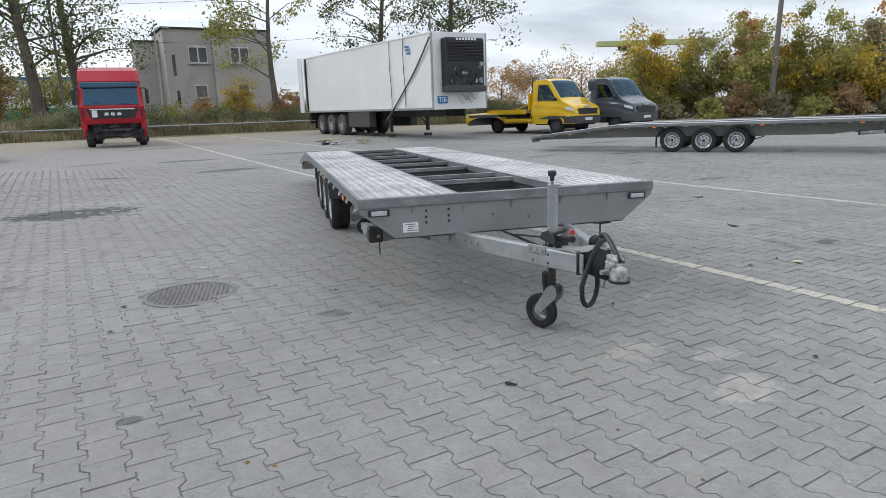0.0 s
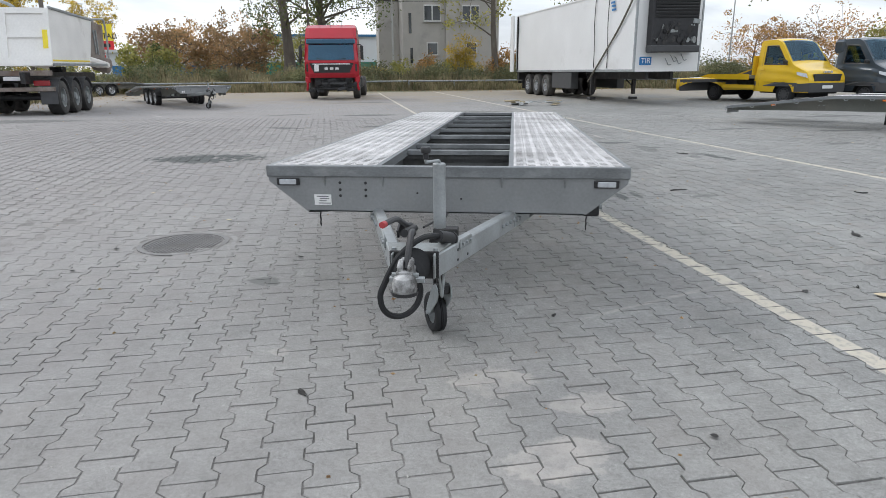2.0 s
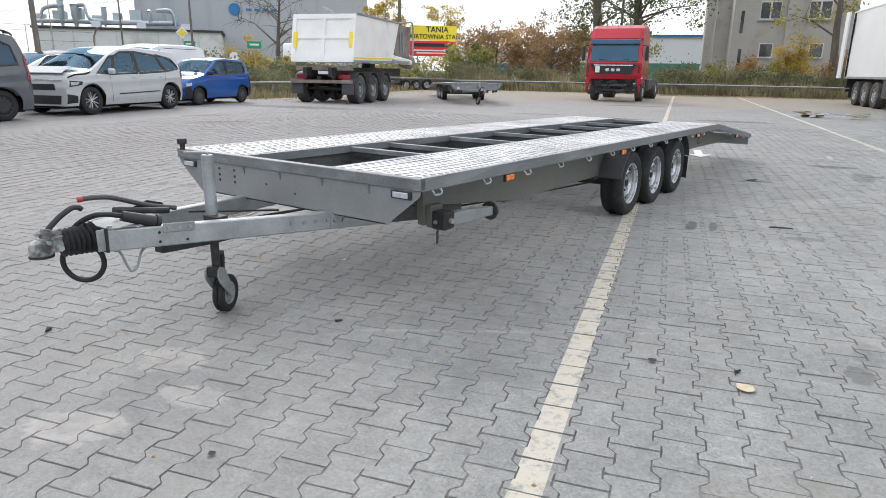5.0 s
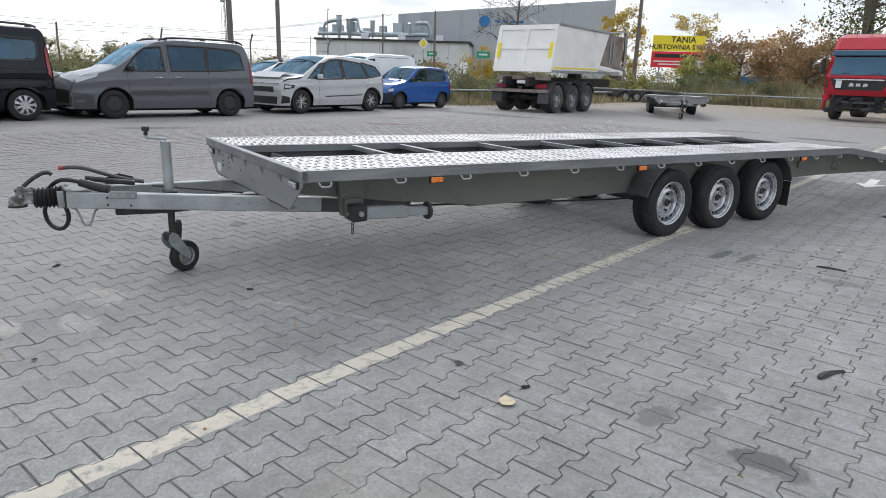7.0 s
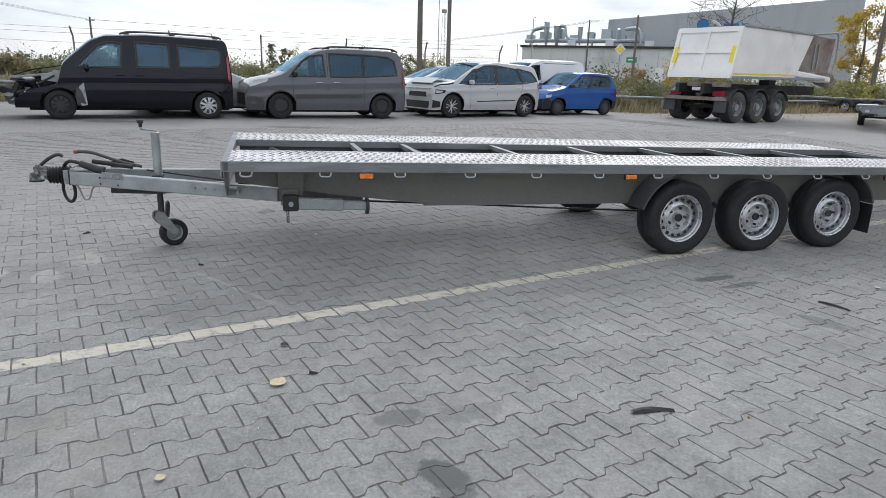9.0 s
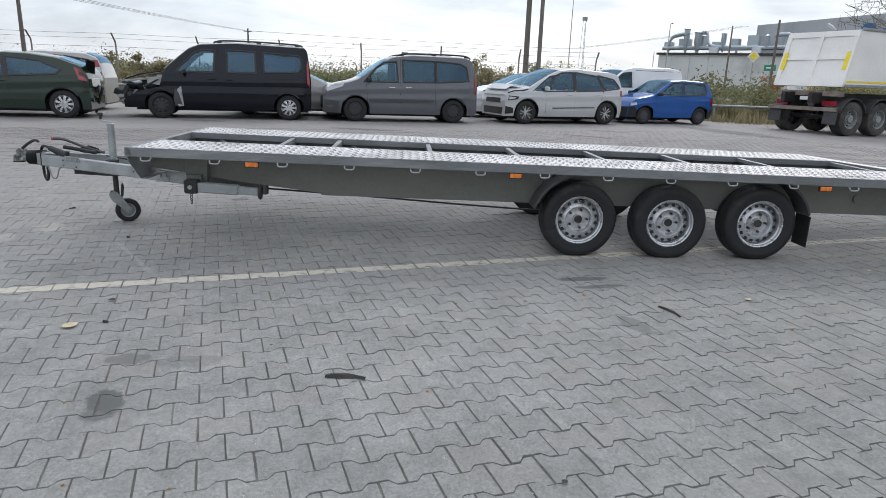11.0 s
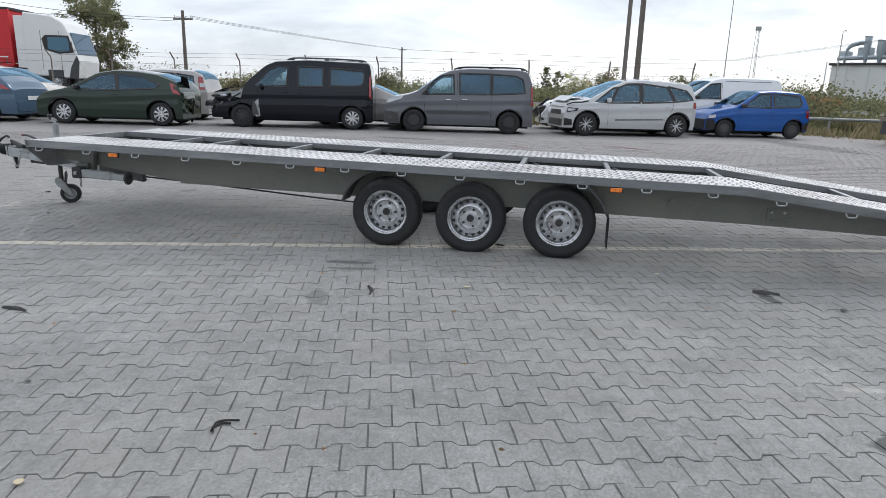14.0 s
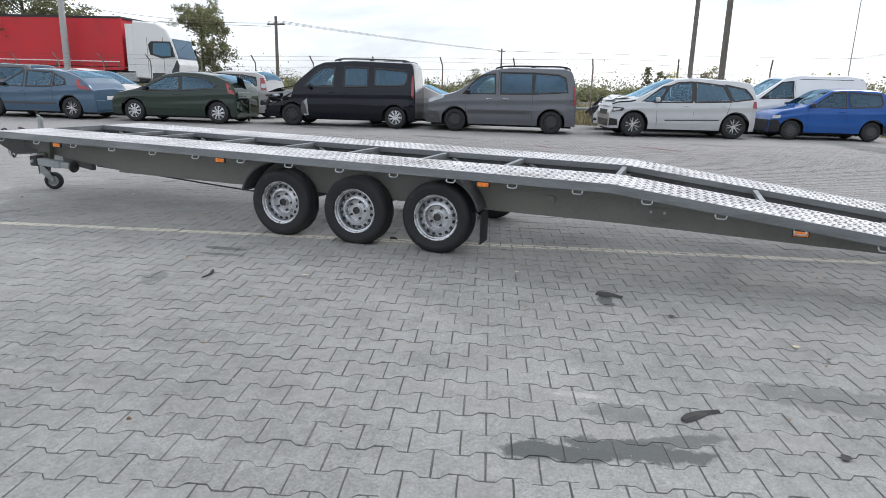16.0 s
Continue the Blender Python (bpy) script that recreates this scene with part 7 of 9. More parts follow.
def tipper():
    o = thing("tipper_trailer", "white tipper semi-trailer torn open at its front", "trailer", place(-15.02, 15.66, math.cos(1.905), math.sin(1.905)))
    B0, B1 = 1.50, 3.19
    tub = part("tub", prism(NB(), [(-0.62, B0), (3.43, B0 + 0.03), (4.35, B1 - 0.03), (-0.25, B1)], 1, -1.22, 1.22), M["tipper_white"], o, bevel=0.02)
    tg = part("tail_gate", prism(NB(), [(-0.68, B0 + 0.02), (-0.62, B0 + 0.02), (-0.25, B1 - 0.02), (-0.31, B1 - 0.02)], 1, -1.24, 1.24), M["tipper_white"], o, "white ribbed tail gate")
    for y in (-1.18, 0.0, 1.18):
        part("rib", prism(NB(), [(-0.73, B0 + 0.05), (-0.66, B0 + 0.05), (-0.30, B1 - 0.05), (-0.37, B1 - 0.05)], 1, y - 0.08, y + 0.08), M["tipper_white"], tg)
    for z0, z1 in ((B0, B0 + 0.24), (B0 + 0.82, B0 + 0.92), (B1 - 0.17, B1)):
        k0, k1 = 0.37 * (z0 - B0) / 1.64, 0.37 * (z1 - B0) / 1.64
        part("rib", prism(NB(), [(-0.73 + k0, z0), (-0.66 + k0, z0), (-0.66 + k1, z1), (-0.73 + k1, z1)], 1, -1.24, 1.24), M["tipper_white"], tg)
    for s in (1, -1):
        part("reflector", prism(NB(), [(-0.635, B0 + 0.50), (-0.60, B0 + 0.50), (-0.48, B0 + 1.05), (-0.515, B0 + 1.05)], 1, s * 1.12 - 0.07, s * 1.12 + 0.07), M["sign_yellow"], tg)
    for s in (1, -1):
        blk("top_rail", (2.05, s * 1.235, B1 + 0.0), (4.6, 0.06, 0.08), M["galv_dull"], tub, (0, 0.5, 0))
        blk("bottom_rail", (2.5, s * 1.24, B0 + 0.06), (6.2, 0.05, 0.09), M["galv"], tub, (0, -0.5, 0))
        blk("marking_tape", (1.4, s * 1.225, B0 + 0.17), (4.0, 0.006, 0.05), M["sign_yellow"], tub, (0, -0.5, 0), 0)
        blk("torn_floor", (4.8, s * 1.0, B0 + 0.16), (2.6, 0.5, 0.22), M["tipper_white"], tub, (0, 4, 0), 0.05)
    part("torn_front", prism(NB(), [(3.55, B0 + 0.3), (6.0, B0 + 0.35), (6.2, B1 - 0.10), (4.35, B1 - 0.02)], 1, -1.12, -1.04), M["rust"], tub, "bare dirty inner wall")
    part("torn_front", prism(NB(), [(3.55, B0 + 0.3), (6.0, B0 + 0.35), (6.2, B1 - 0.10), (4.35, B1 - 0.02)], 1, 1.04, 1.12), M["rust"], tub)
    blk("front_frame", (6.15, 0, B1 - 0.6), (0.06, 2.2, 1.1), M["rust"], tub, (0, 8, 0))
    part("front_rail", tube(NB(), [(4.4, -1.2, B1), (5.4, -1.22, B1 + 0.08), (6.2, -1.2, B1 + 0.05), (6.28, -1.2, B1 - 0.9), (6.15, -1.18, B0 + 0.1)], 0.04, 6), M["galv"], tub, smooth=True)
    blk("crumpled_sheet", (6.2, -0.9, B0 + 0.12), (0.5, 0.7, 0.5), M["rust"], tub, (20, 30, 10), 0.08)
    blk("ladder", (5.0, -1.15, 2.4), (0.06, 0.05, 0.9), M["galv"], tub), blk("ladder", (4.7, -1.15, 2.4), (0.06, 0.05, 0.9), M["galv"], tub)
    part("top_bracket", tube(NB(), [(-0.2, -0.3, B1), (-0.1, -0.1, B1 + 0.12), (0.1, 0.25, B1 + 0.25)], 0.05, 6), M["galv_dull"], tub, smooth=True)
    for s in (1, -1):
        blk("chassis_rail", (2.6, s * 0.5, 1.14), (7.4, 0.14, 0.34), M["black_steel"], o)
        for x in (0, 1.31, 2.62):
            lorry_wheel(o, x, s * 1.03, 0.53, 0.38, s, "galv_dull")
            st = [(x + 0.62 * math.cos(radians(a)), 0.55 + 0.62 * math.sin(radians(a))) for a in range(20, 165, 16)]
            part("mudguard", prism(NB(), st + [(x + (p - x) * 0.96, 0.55 + (q - 0.55) * 0.96) for p, q in st[::-1]], 1, s * 0.80, s * 1.25), M["plastic_grey"], o, "black plastic mudguard")
        blk("mud_flap", (-0.72, s * 1.02, 0.62), (0.02, 0.48, 0.55), M["plastic_grey"], o, (0, 5, 0))
        blk("tail_lamp", (-0.62, s * 0.85, 0.98), (0.10, 0.45, 0.16), M["red_lens"], o)
    blk("rear_beam", (-0.75, 0, 0.80), (0.12, 2.45, 0.12), M["rust"], o, (0, 0, 2))
    blk("number_plate", (-0.72, -0.1, 1.12), (0.02, 0.52, 0.12), M["label"], o), blk("cross_beam", (-0.5, 0, 1.28), (0.3, 2.2, 0.16), M["rust"], o)
    blk("hydraulic_ram", (3.8, 0, 1.25), (0.5, 0.4, 0.5), M["black_steel"], o)
    for x in (0, 1.31, 2.62):
        part("axle", cyl(NB(), (x, -0.95, 0.53), (x, 0.95, 0.53), 0.08, seg=10), M["black_steel"], o)


tipper()


def flatbed(name, label, mt, midx, midy, ux, uy, bed):
    l = Vector((-uy, ux))
    u = Vector((ux, uy))
    Fl, Rl = Vector((midx, midy)) + u * 1.72 + l * 1.68, Vector((midx, midy)) - u * 1.72 + l * 1.68
    c = Car(name, label, "lorry", mt, Fl, Rl, 3.45, 1.68, 2.0, 0.95, -2.05, [(0.30, 0.9), (0.31, 2.10), (0.45, 2.26), (1.1, 2.28), (1.35, 2.18), (1.95, 1.42), (2.1, 1.34), (2.55, 1.14), (2.68, 0.95), (2.70, 0.6)],
            [(0.3, 1.38), (1.9, 1.28), (2.7, 1.05)], 0.84, 0.35, 0.42, wheel="grey", taper=0.14, seats=(1.0,))
    c.side("side_window", [(1.72, 1.38), (0.72, 1.40), (0.74, 2.02), (1.22, 2.02)], M["glass"]), c.over("windscreen", 1.90, 1.30, 0.94, 0.92, M["glass_pale"])
    c.line([(0.62, 0.6), (0.62, 2.08)]), c.side("side_trim", [(2.3, 0.62), (0.35, 0.62), (0.35, 0.78), (2.3, 0.74)], M["plastic_grey"], off=0.02)
    c.side("head_lamp", [(2.62, 0.92), (2.25, 1.02), (2.2, 1.12), (2.55, 1.06)], M["clear_lens"], off=0.02, deep=0.06), c.side("lower_bumper", [(2.69, 0.44), (2.2, 0.44), (2.2, 0.7), (2.69, 0.74)], M["plastic_grey"], off=0.016)
    c.front("grille", [(-0.62, 0.80), (0.62, 0.80), (0.66, 1.04), (-0.66, 1.04)], M["plastic"], 0.04), c.front("lower_bumper", [(-0.85, 0.42), (0.85, 0.42), (0.85, 0.74), (-0.85, 0.74)], M["plastic_grey"], 0.05)
    for k in range(3):
        c.front("badge", [(-0.2 + 0.15 * k, 1.08), (-0.1 + 0.15 * k, 1.08), (-0.1 + 0.15 * k, 1.15), (-0.2 + 0.15 * k, 1.15)], M["chrome"], 0.05)
    plate(c, c.fr + 0.05, 0.60, False), c.mirror(1.72, 1.45), c.handle(0.72, 1.2)
    if bed:
        part("load_bed", prism(NB(), [(0.2, 0.88), (-1.9, 0.88), (-3.5, 0.62), (-3.5, 0.70), (-1.9, 1.0), (0.2, 1.0)], 1, -1.05, 1.05), M["galv_dull"], c.o, "galvanised recovery bed with a sloping tail")
        for s in (1, -1):
            part("bed_rail", prism(NB(), [(0.2, 0.84), (-1.9, 0.84), (-3.5, 0.58), (-3.5, 0.66), (-1.9, 1.04), (0.2, 1.04)], 1, s * 1.05, s * 1.09), mt, c.o)
            blk("side_guard", (-0.4, s * 0.98, 0.58), (1.6, 0.04, 0.14), mt, c.o)
            blk("fender", (-1.72, s * 0.86, 0.78), (1.0, 0.3, 0.06), M["plastic"], c.o)
        blk("chassis", (-1.2, 0, 0.7), (3.6, 0.9, 0.2), M["black_steel"], c.o)
        blk("headboard", (0.22, 0, 1.35), (0.05, 1.9, 0.7), mt, c.o)
    else:
        blk("chassis", (-1.2, 0, 0.7), (3.6, 0.9, 0.2), M["black_steel"], c.o), blk("load_bed", (-1.5, 0, 0.95), (3.4, 2.0, 0.12), M["galv_dull"], c.o)
        blk("roof_box", (0.4, 0, 2.0), (0.5, 1.8, 0.5), mt, c.o, bevel=0.1)
    return c


flatbed("recovery_lorry", "yellow light recovery lorry with a flat bed", PAINT["yellow"], 9.35, 23.0, 0.454, -0.891, True)
flatbed("chassis_cab_lorry", "slate grey light lorry beside a yellow one", PAINT["slate"], 12.2, 23.1, 0.408, -0.913, False)

# the same kind of transporter parked elsewhere
def trailer_copy(x, y, fx, fy, ax, label, name="car_transporter_trailer"):
    th = math.atan2(fx, -fy)
    R_ = Matrix.Rotation(th, 4, "Z")
    off = R_ @ Vector((ax, 4.265, 0))
    c = copy_thing(trailer, Matrix.Translation((x - off.x, y - off.y, gz(x, y) + 0.015)) @ R_)
    c["label"] = label
    return c


trailer_copy(9.66, 10.94, math.cos(-0.77), math.sin(-0.77), 0.0, "grey tri-axle transporter trailer with pale perforated deck")
trailer_copy(-13.7, 22.6, math.cos(-0.84), math.sin(-0.84), 0.0, "grey tri-axle transporter trailer parked by weeds")
trailer_copy(-23.2, 31.0, -0.35, -0.94, 0.0, "grey tri-axle transporter trailer beside the guard rail")

# lorry and minibus on the road behind the yard
RX, RY, RDX, RDY = -28.2, -12.0, -0.257, 0.966
ROAD_Z = 0.74


def road_pose(s, off=0.0):
    x, y = RX + RDX * s + RDY * off, RY + RDY * s - RDX * off
    return Matrix.Translation((x, y, ROAD_Z)) @ Matrix.Rotation(math.atan2(RDY, RDX), 4, "Z")


def curtain_lorry():
    o = thing("articulated_lorry", "red curtain-sided articulated lorry with a white cab", "lorry", road_pose(-17.2))
    tr = part("curtain", prism(NB(), [(-8.8, 1.35), (4.75, 1.35), (4.75, 4.0), (-8.8, 4.0)], 1, -1.26, 1.26), M["tarp_red"], o, "red tarpaulin curtain")
    blk("roof_rail", (-2.0, 0, 4.03), (13.7, 2.56, 0.12), M["plastic"], o), blk("floor_rail", (-2.0, 0, 1.22), (13.6, 2.5, 0.16), M["tarp_red"], o)
    for x in (-8.85, 4.8):
        for s in (1, -1):
            blk("corner_post", (x, s * 1.22, 2.6), (0.12, 0.12, 2.8), M["tarp_red"], o)
    for k in range(18):
        for s in (1, -1):
            blk("curtain_strap", (-8.4 + 0.76 * k, s * 1.275, 1.42), (0.05, 0.01, 0.36), M["strap"], tr, bevel=0)
    for s in (1, -1):
        blk("marking", (-2.0, s * 1.27, 1.62), (13.2, 0.008, 0.05), M["text_white"], tr, bevel=0)
        for x in (-6.6, -5.3, -4.0):
            lorry_wheel(o, x, s * 1.05, 0.52, 0.38, s)
        for x in (3.2, 6.9):
            lorry_wheel(o, x, s * 1.05, 0.5, 0.34, s)
        blk("side_guard", (-0.9, s * 1.2, 0.75), (4.6, 0.04, 0.34), M["galv"], o)
        blk("tank", (4.9, s * 1.0, 0.75), (1.4, 0.5, 0.6), M["galv"], o, bevel=0.1)
    cab = part("cab", prism(NB(), [(5.45, 0.75), (8.0, 0.6), (8.12, 1.5), (8.0, 2.0), (7.72, 2.9), (7.45, 3.45), (6.9, 3.75), (5.5, 3.9), (5.45, 3.0)], 1, -1.24, 1.24), M["lorry_white"], o, bevel=0.06)
    for s in (1, -1):
        part("side_window", prism(NB(), [(6.45, 2.05), (7.15, 1.85), (7.92, 1.95), (7.70, 2.78), (6.55, 2.78), (6.35, 2.6)], 1, s * 1.235, s * 1.255), M["plastic"], cab)
        part("side_window", prism(NB(), [(6.62, 2.1), (7.2, 1.95), (7.82, 2.02), (7.64, 2.68), (6.66, 2.68)], 1, s * 1.25, s * 1.262), M["glass"], cab)
        part("lower_grille", prism(NB(), [(7.55, 0.62), (8.02, 0.62), (8.13, 1.5), (8.02, 1.78), (7.7, 1.2)], 1, s * 1.20, s * 1.252), M["plastic_grey"], cab)
        for x_ in (6.3, 7.25):
            blk("door_seam", (x_, s * 1.243, 2.0), (0.015, 0.012, 2.0), M["seam"], cab, bevel=0)
        blk("step", (6.9, s * 1.23, 0.85), (0.8, 0.06, 0.4), M["plastic_grey"], cab, bevel=0.03)
        blk("mirror", (7.85, s * 1.42, 2.2), (0.12, 0.14, 0.55), M["plastic"], cab, bevel=0.03)
        blk("wind_deflector", (5.25, s * 1.18, 2.4), (0.45, 0.05, 2.6), M["lorry_white"], cab)
    part("windscreen", prism(NB(), [(8.05, 1.85), (8.07, 1.87), (7.74, 2.95), (7.72, 2.93)], 1, -1.1, 1.1), M["glass"], cab)
    part("roof_bar", tube(NB(), [(6.6, -0.9, 3.8), (7.2, -0.9, 3.9), (7.3, 0, 3.9), (7.2, 0.9, 3.9), (6.6, 0.9, 3.8)], 0.03, 6), M["chrome"], cab)
    blk("chassis", (-1.0, 0, 1.0), (13.5, 0.9, 0.24), M["black_steel"], o)
    return o


curtain_lorry()


def minibus():
    m = road_pose(55.0, -0.4)
    u = Vector((RDX, RDY))
    c = m.translation.xy
    n = Vector((-u.y, u.x))
    b = Car("minibus", "white high-roof minibus driving on the road", "minibus", PAINT["white"], c + u * 1.83 + n * 0.87, c - u * 1.83 + n * 0.87, 3.66, 1.74, 2.0, 0.95, 1.2,
            [(-3.05, 0.9), (-3.0, 2.3), (-2.85, 2.68), (-0.5, 2.72), (1.0, 2.66), (1.35, 2.45), (2.05, 1.42), (2.3, 1.3), (2.75, 1.05), (2.8, 0.6)], [(-3.1, 1.42), (1.9, 1.36), (2.8, 1.0)], 0.84, 0.34, 0.3, seats=(0.9, -0.1))
    b.o.location.z = ROAD_Z
    b.side("side_window", [(1.85, 1.42), (1.05, 1.45), (1.05, 2.1), (1.5, 2.05)], M["glass"]), b.side("side_window", [(0.85, 1.48), (-0.5, 1.48), (-0.5, 2.12), (0.85, 2.12)], M["glass"])
    b.over("windscreen", 2.0, 1.42, 0.94, 0.92, M["glass"]), b.line([(0.95, 0.4), (0.95, 2.3)]), b.mirror(1.9, 1.55)


minibus()

for car in CARS:
    car.furnish()
    car.fit_ends()


# ---- surroundings ----
M["asphalt"] = mat("road_asphalt", (0.06, 0.06, 0.062), 0.9, 0, 0.2, 0.8, 60, 0.004, space="World")
M["render"] = mat("weathered_grey_render", (0.42, 0.40, 0.375), 0.9, 0, 0.10, 0.8, 30, 0.003, (0.30, 0.285, 0.265), 0.3)
M["roof_felt"] = mat("dark_roof_felt", (0.05, 0.05, 0.05), 0.9, 0, 0.2)
M["cladding"] = mat("grey_metal_cladding", (0.40, 0.42, 0.44), 0.5, 0.05, 0.08, 0.3, 8, 0.0, (0.26, 0.28, 0.30), 0.3, streak=(1, 1, 0.1))
M["concrete"] = mat("pale_concrete", (0.40, 0.40, 0.39), 0.85, 0, 0.15, 0.5, 12, 0.004, (0.28, 0.28, 0.27), 0.35)
M["shed_white"] = mat("white_shed_wall", (0.66, 0.68, 0.70), 0.6, 0, 0.06, 0.4, 10)
M["shed_pale"] = mat("pale_grey_wall", (0.60, 0.61, 0.61), 0.8, 0, 0.12, 0.3, 8, 0.0, (0.42, 0.42, 0.41), 0.3)
M["shed_blue"] = mat("blue_metal", (0.04, 0.16, 0.32), 0.5, 0, 0.1, 0.4, 10)
M["shed_green"] = mat("green_metal", (0.05, 0.20, 0.14), 0.5, 0, 0.1, 0.4, 10)
M["window_dark"] = mat("dark_window_glass", (0.03, 0.035, 0.04), 0.08, 0, 0.3, 3, 20, spec=0.8)
M["window_frame"] = mat("white_window_frame", (0.62, 0.62, 0.61), 0.5, 0, 0.06)
M["wood_pole"] = mat("grey_weathered_pole", (0.17, 0.15, 0.13), 0.9, 0, 0.25, 3, 40, 0.004, (0.10, 0.09, 0.08), 0.4, streak=(1, 1, 0.1))
M["bark"] = mat("grey_brown_bark", (0.11, 0.092, 0.075), 0.95, 0, 0.4, 4, 30, 0.02, (0.16, 0.15, 0.12), 0.4, streak=(1, 1, 0.25))
M["crane_green"] = mat("yellow_green_crane_paint", (0.46, 0.50, 0.22), 0.6, 0, 0.12, 0.6, 10, 0.0, (0.30, 0.33, 0.18), 0.3)
M["duct"] = mat("aluminium_ducting", (0.42, 0.47, 0.50), 0.45, 0.5, 0.12, 0.6, 10)
M["wire"] = mat("dark_cable", (0.03, 0.03, 0.03), 0.7, 0, 0.1)
M["cast_iron"] = mat("cast_iron_cover", (0.20, 0.195, 0.19), 0.7, 0.3, 0.25, 8, 80, 0.001, (0.15, 0.14, 0.13), 0.4)
M["leaf_dry"] = mat("dry_fallen_leaf", (0.50, 0.42, 0.28), 0.8, 0, 0.2, 30, 120)
M["litter_dark"] = mat("dark_debris", (0.03, 0.028, 0.026), 0.8, 0, 0.4, 20, 90)
LEAF = {"green": leaf_mat("green_leaves", (0.070, 0.100, 0.036), (0.125, 0.155, 0.056), (0.200, 0.195, 0.075)),
        "yellow": leaf_mat("yellow_autumn_leaves", (0.430, 0.310, 0.045), (0.620, 0.430, 0.060), (0.300, 0.265, 0.070)),
        "orange": leaf_mat("rust_autumn_leaves", (0.420, 0.210, 0.075), (0.540, 0.310, 0.100), (0.310, 0.220, 0.100)),
        "brown": leaf_mat("brown_autumn_leaves", (0.320, 0.200, 0.110), (0.420, 0.265, 0.130), (0.250, 0.200, 0.115)),
        "mixed": leaf_mat("turning_leaves", (0.215, 0.245, 0.085), (0.440, 0.390, 0.115), (0.300, 0.305, 0.110)),
        "willow": leaf_mat("grey_green_willow_leaves", (0.120, 0.140, 0.070), (0.190, 0.200, 0.110), (0.250, 0.225, 0.110)),
        "weed": leaf_mat("dry_weeds", (0.220, 0.190, 0.110), (0.330, 0.275, 0.165), (0.165, 0.170, 0.085))}

# road on a low bank behind the yard
rs = []
for s in (-400, -200, -100, -60, -30, 0, 30, 60, 100, 200, 400):
    for off in (-9, -4.2, 4.2, 9):
        x, y = RX + RDX * s + RDY * off, RY + RDY * s - RDX * off
        rs.append((x, y, ROAD_Z if abs(off) < 5 else gz(x, y) - 0.04))
rf, rb = [], []
for i in range(10):
    for k in range(3):
        (rf if k == 1 else rb).append((4 * i + k, 4 * i + k + 1, 4 * i + k + 5, 4 * i + k + 4))
quads("road", rs, rf, M["asphalt"], kind="structure", label="grey asphalt road on a low bank")
quads("road_bank", rs, rb, M["land"], kind="structure", label="grassy bank of the road")


# foliage
def leaves(rng, centres, radii, n, size, squash=0.8):
    """Small four-cornered leaves scattered in clumps; returns corner and face arrays."""
    c = np.asarray(centres)
    idx = rng.integers(0, len(c), n)
    d = rng.normal(size=(n, 3))
    d /= np.linalg.norm(d, axis=1)[:, None]
    r = np.asarray(radii)[idx] * rng.uniform(0.15, 1.0, n) ** 0.55
    r = r * np.where(rng.random(n) < 0.3, rng.uniform(1.0, 2.1, n), 1.0)
    p = c[idx] + d * r[:, None] * (1, 1, squash)
    a, b = rng.normal(size=(n, 3)), rng.normal(size=(n, 3))
    a /= np.linalg.norm(a, axis=1)[:, None]
    b -= a * (a * b).sum(1)[:, None]
    b /= np.linalg.norm(b, axis=1)[:, None]
    s = size * rng.uniform(0.6, 1.4, n)[:, None]
    v = np.stack([p - a * s, p + b * s * 0.55, p + a * s, p - b * s * 0.55], 1).reshape(-1, 3)
    f = np.arange(4 * n).reshape(-1, 4)
    return v, f


def limb(bm, a, b, r0, r1, seg=7):
    cyl(bm, a, b, r0, r1, seg, caps=False)


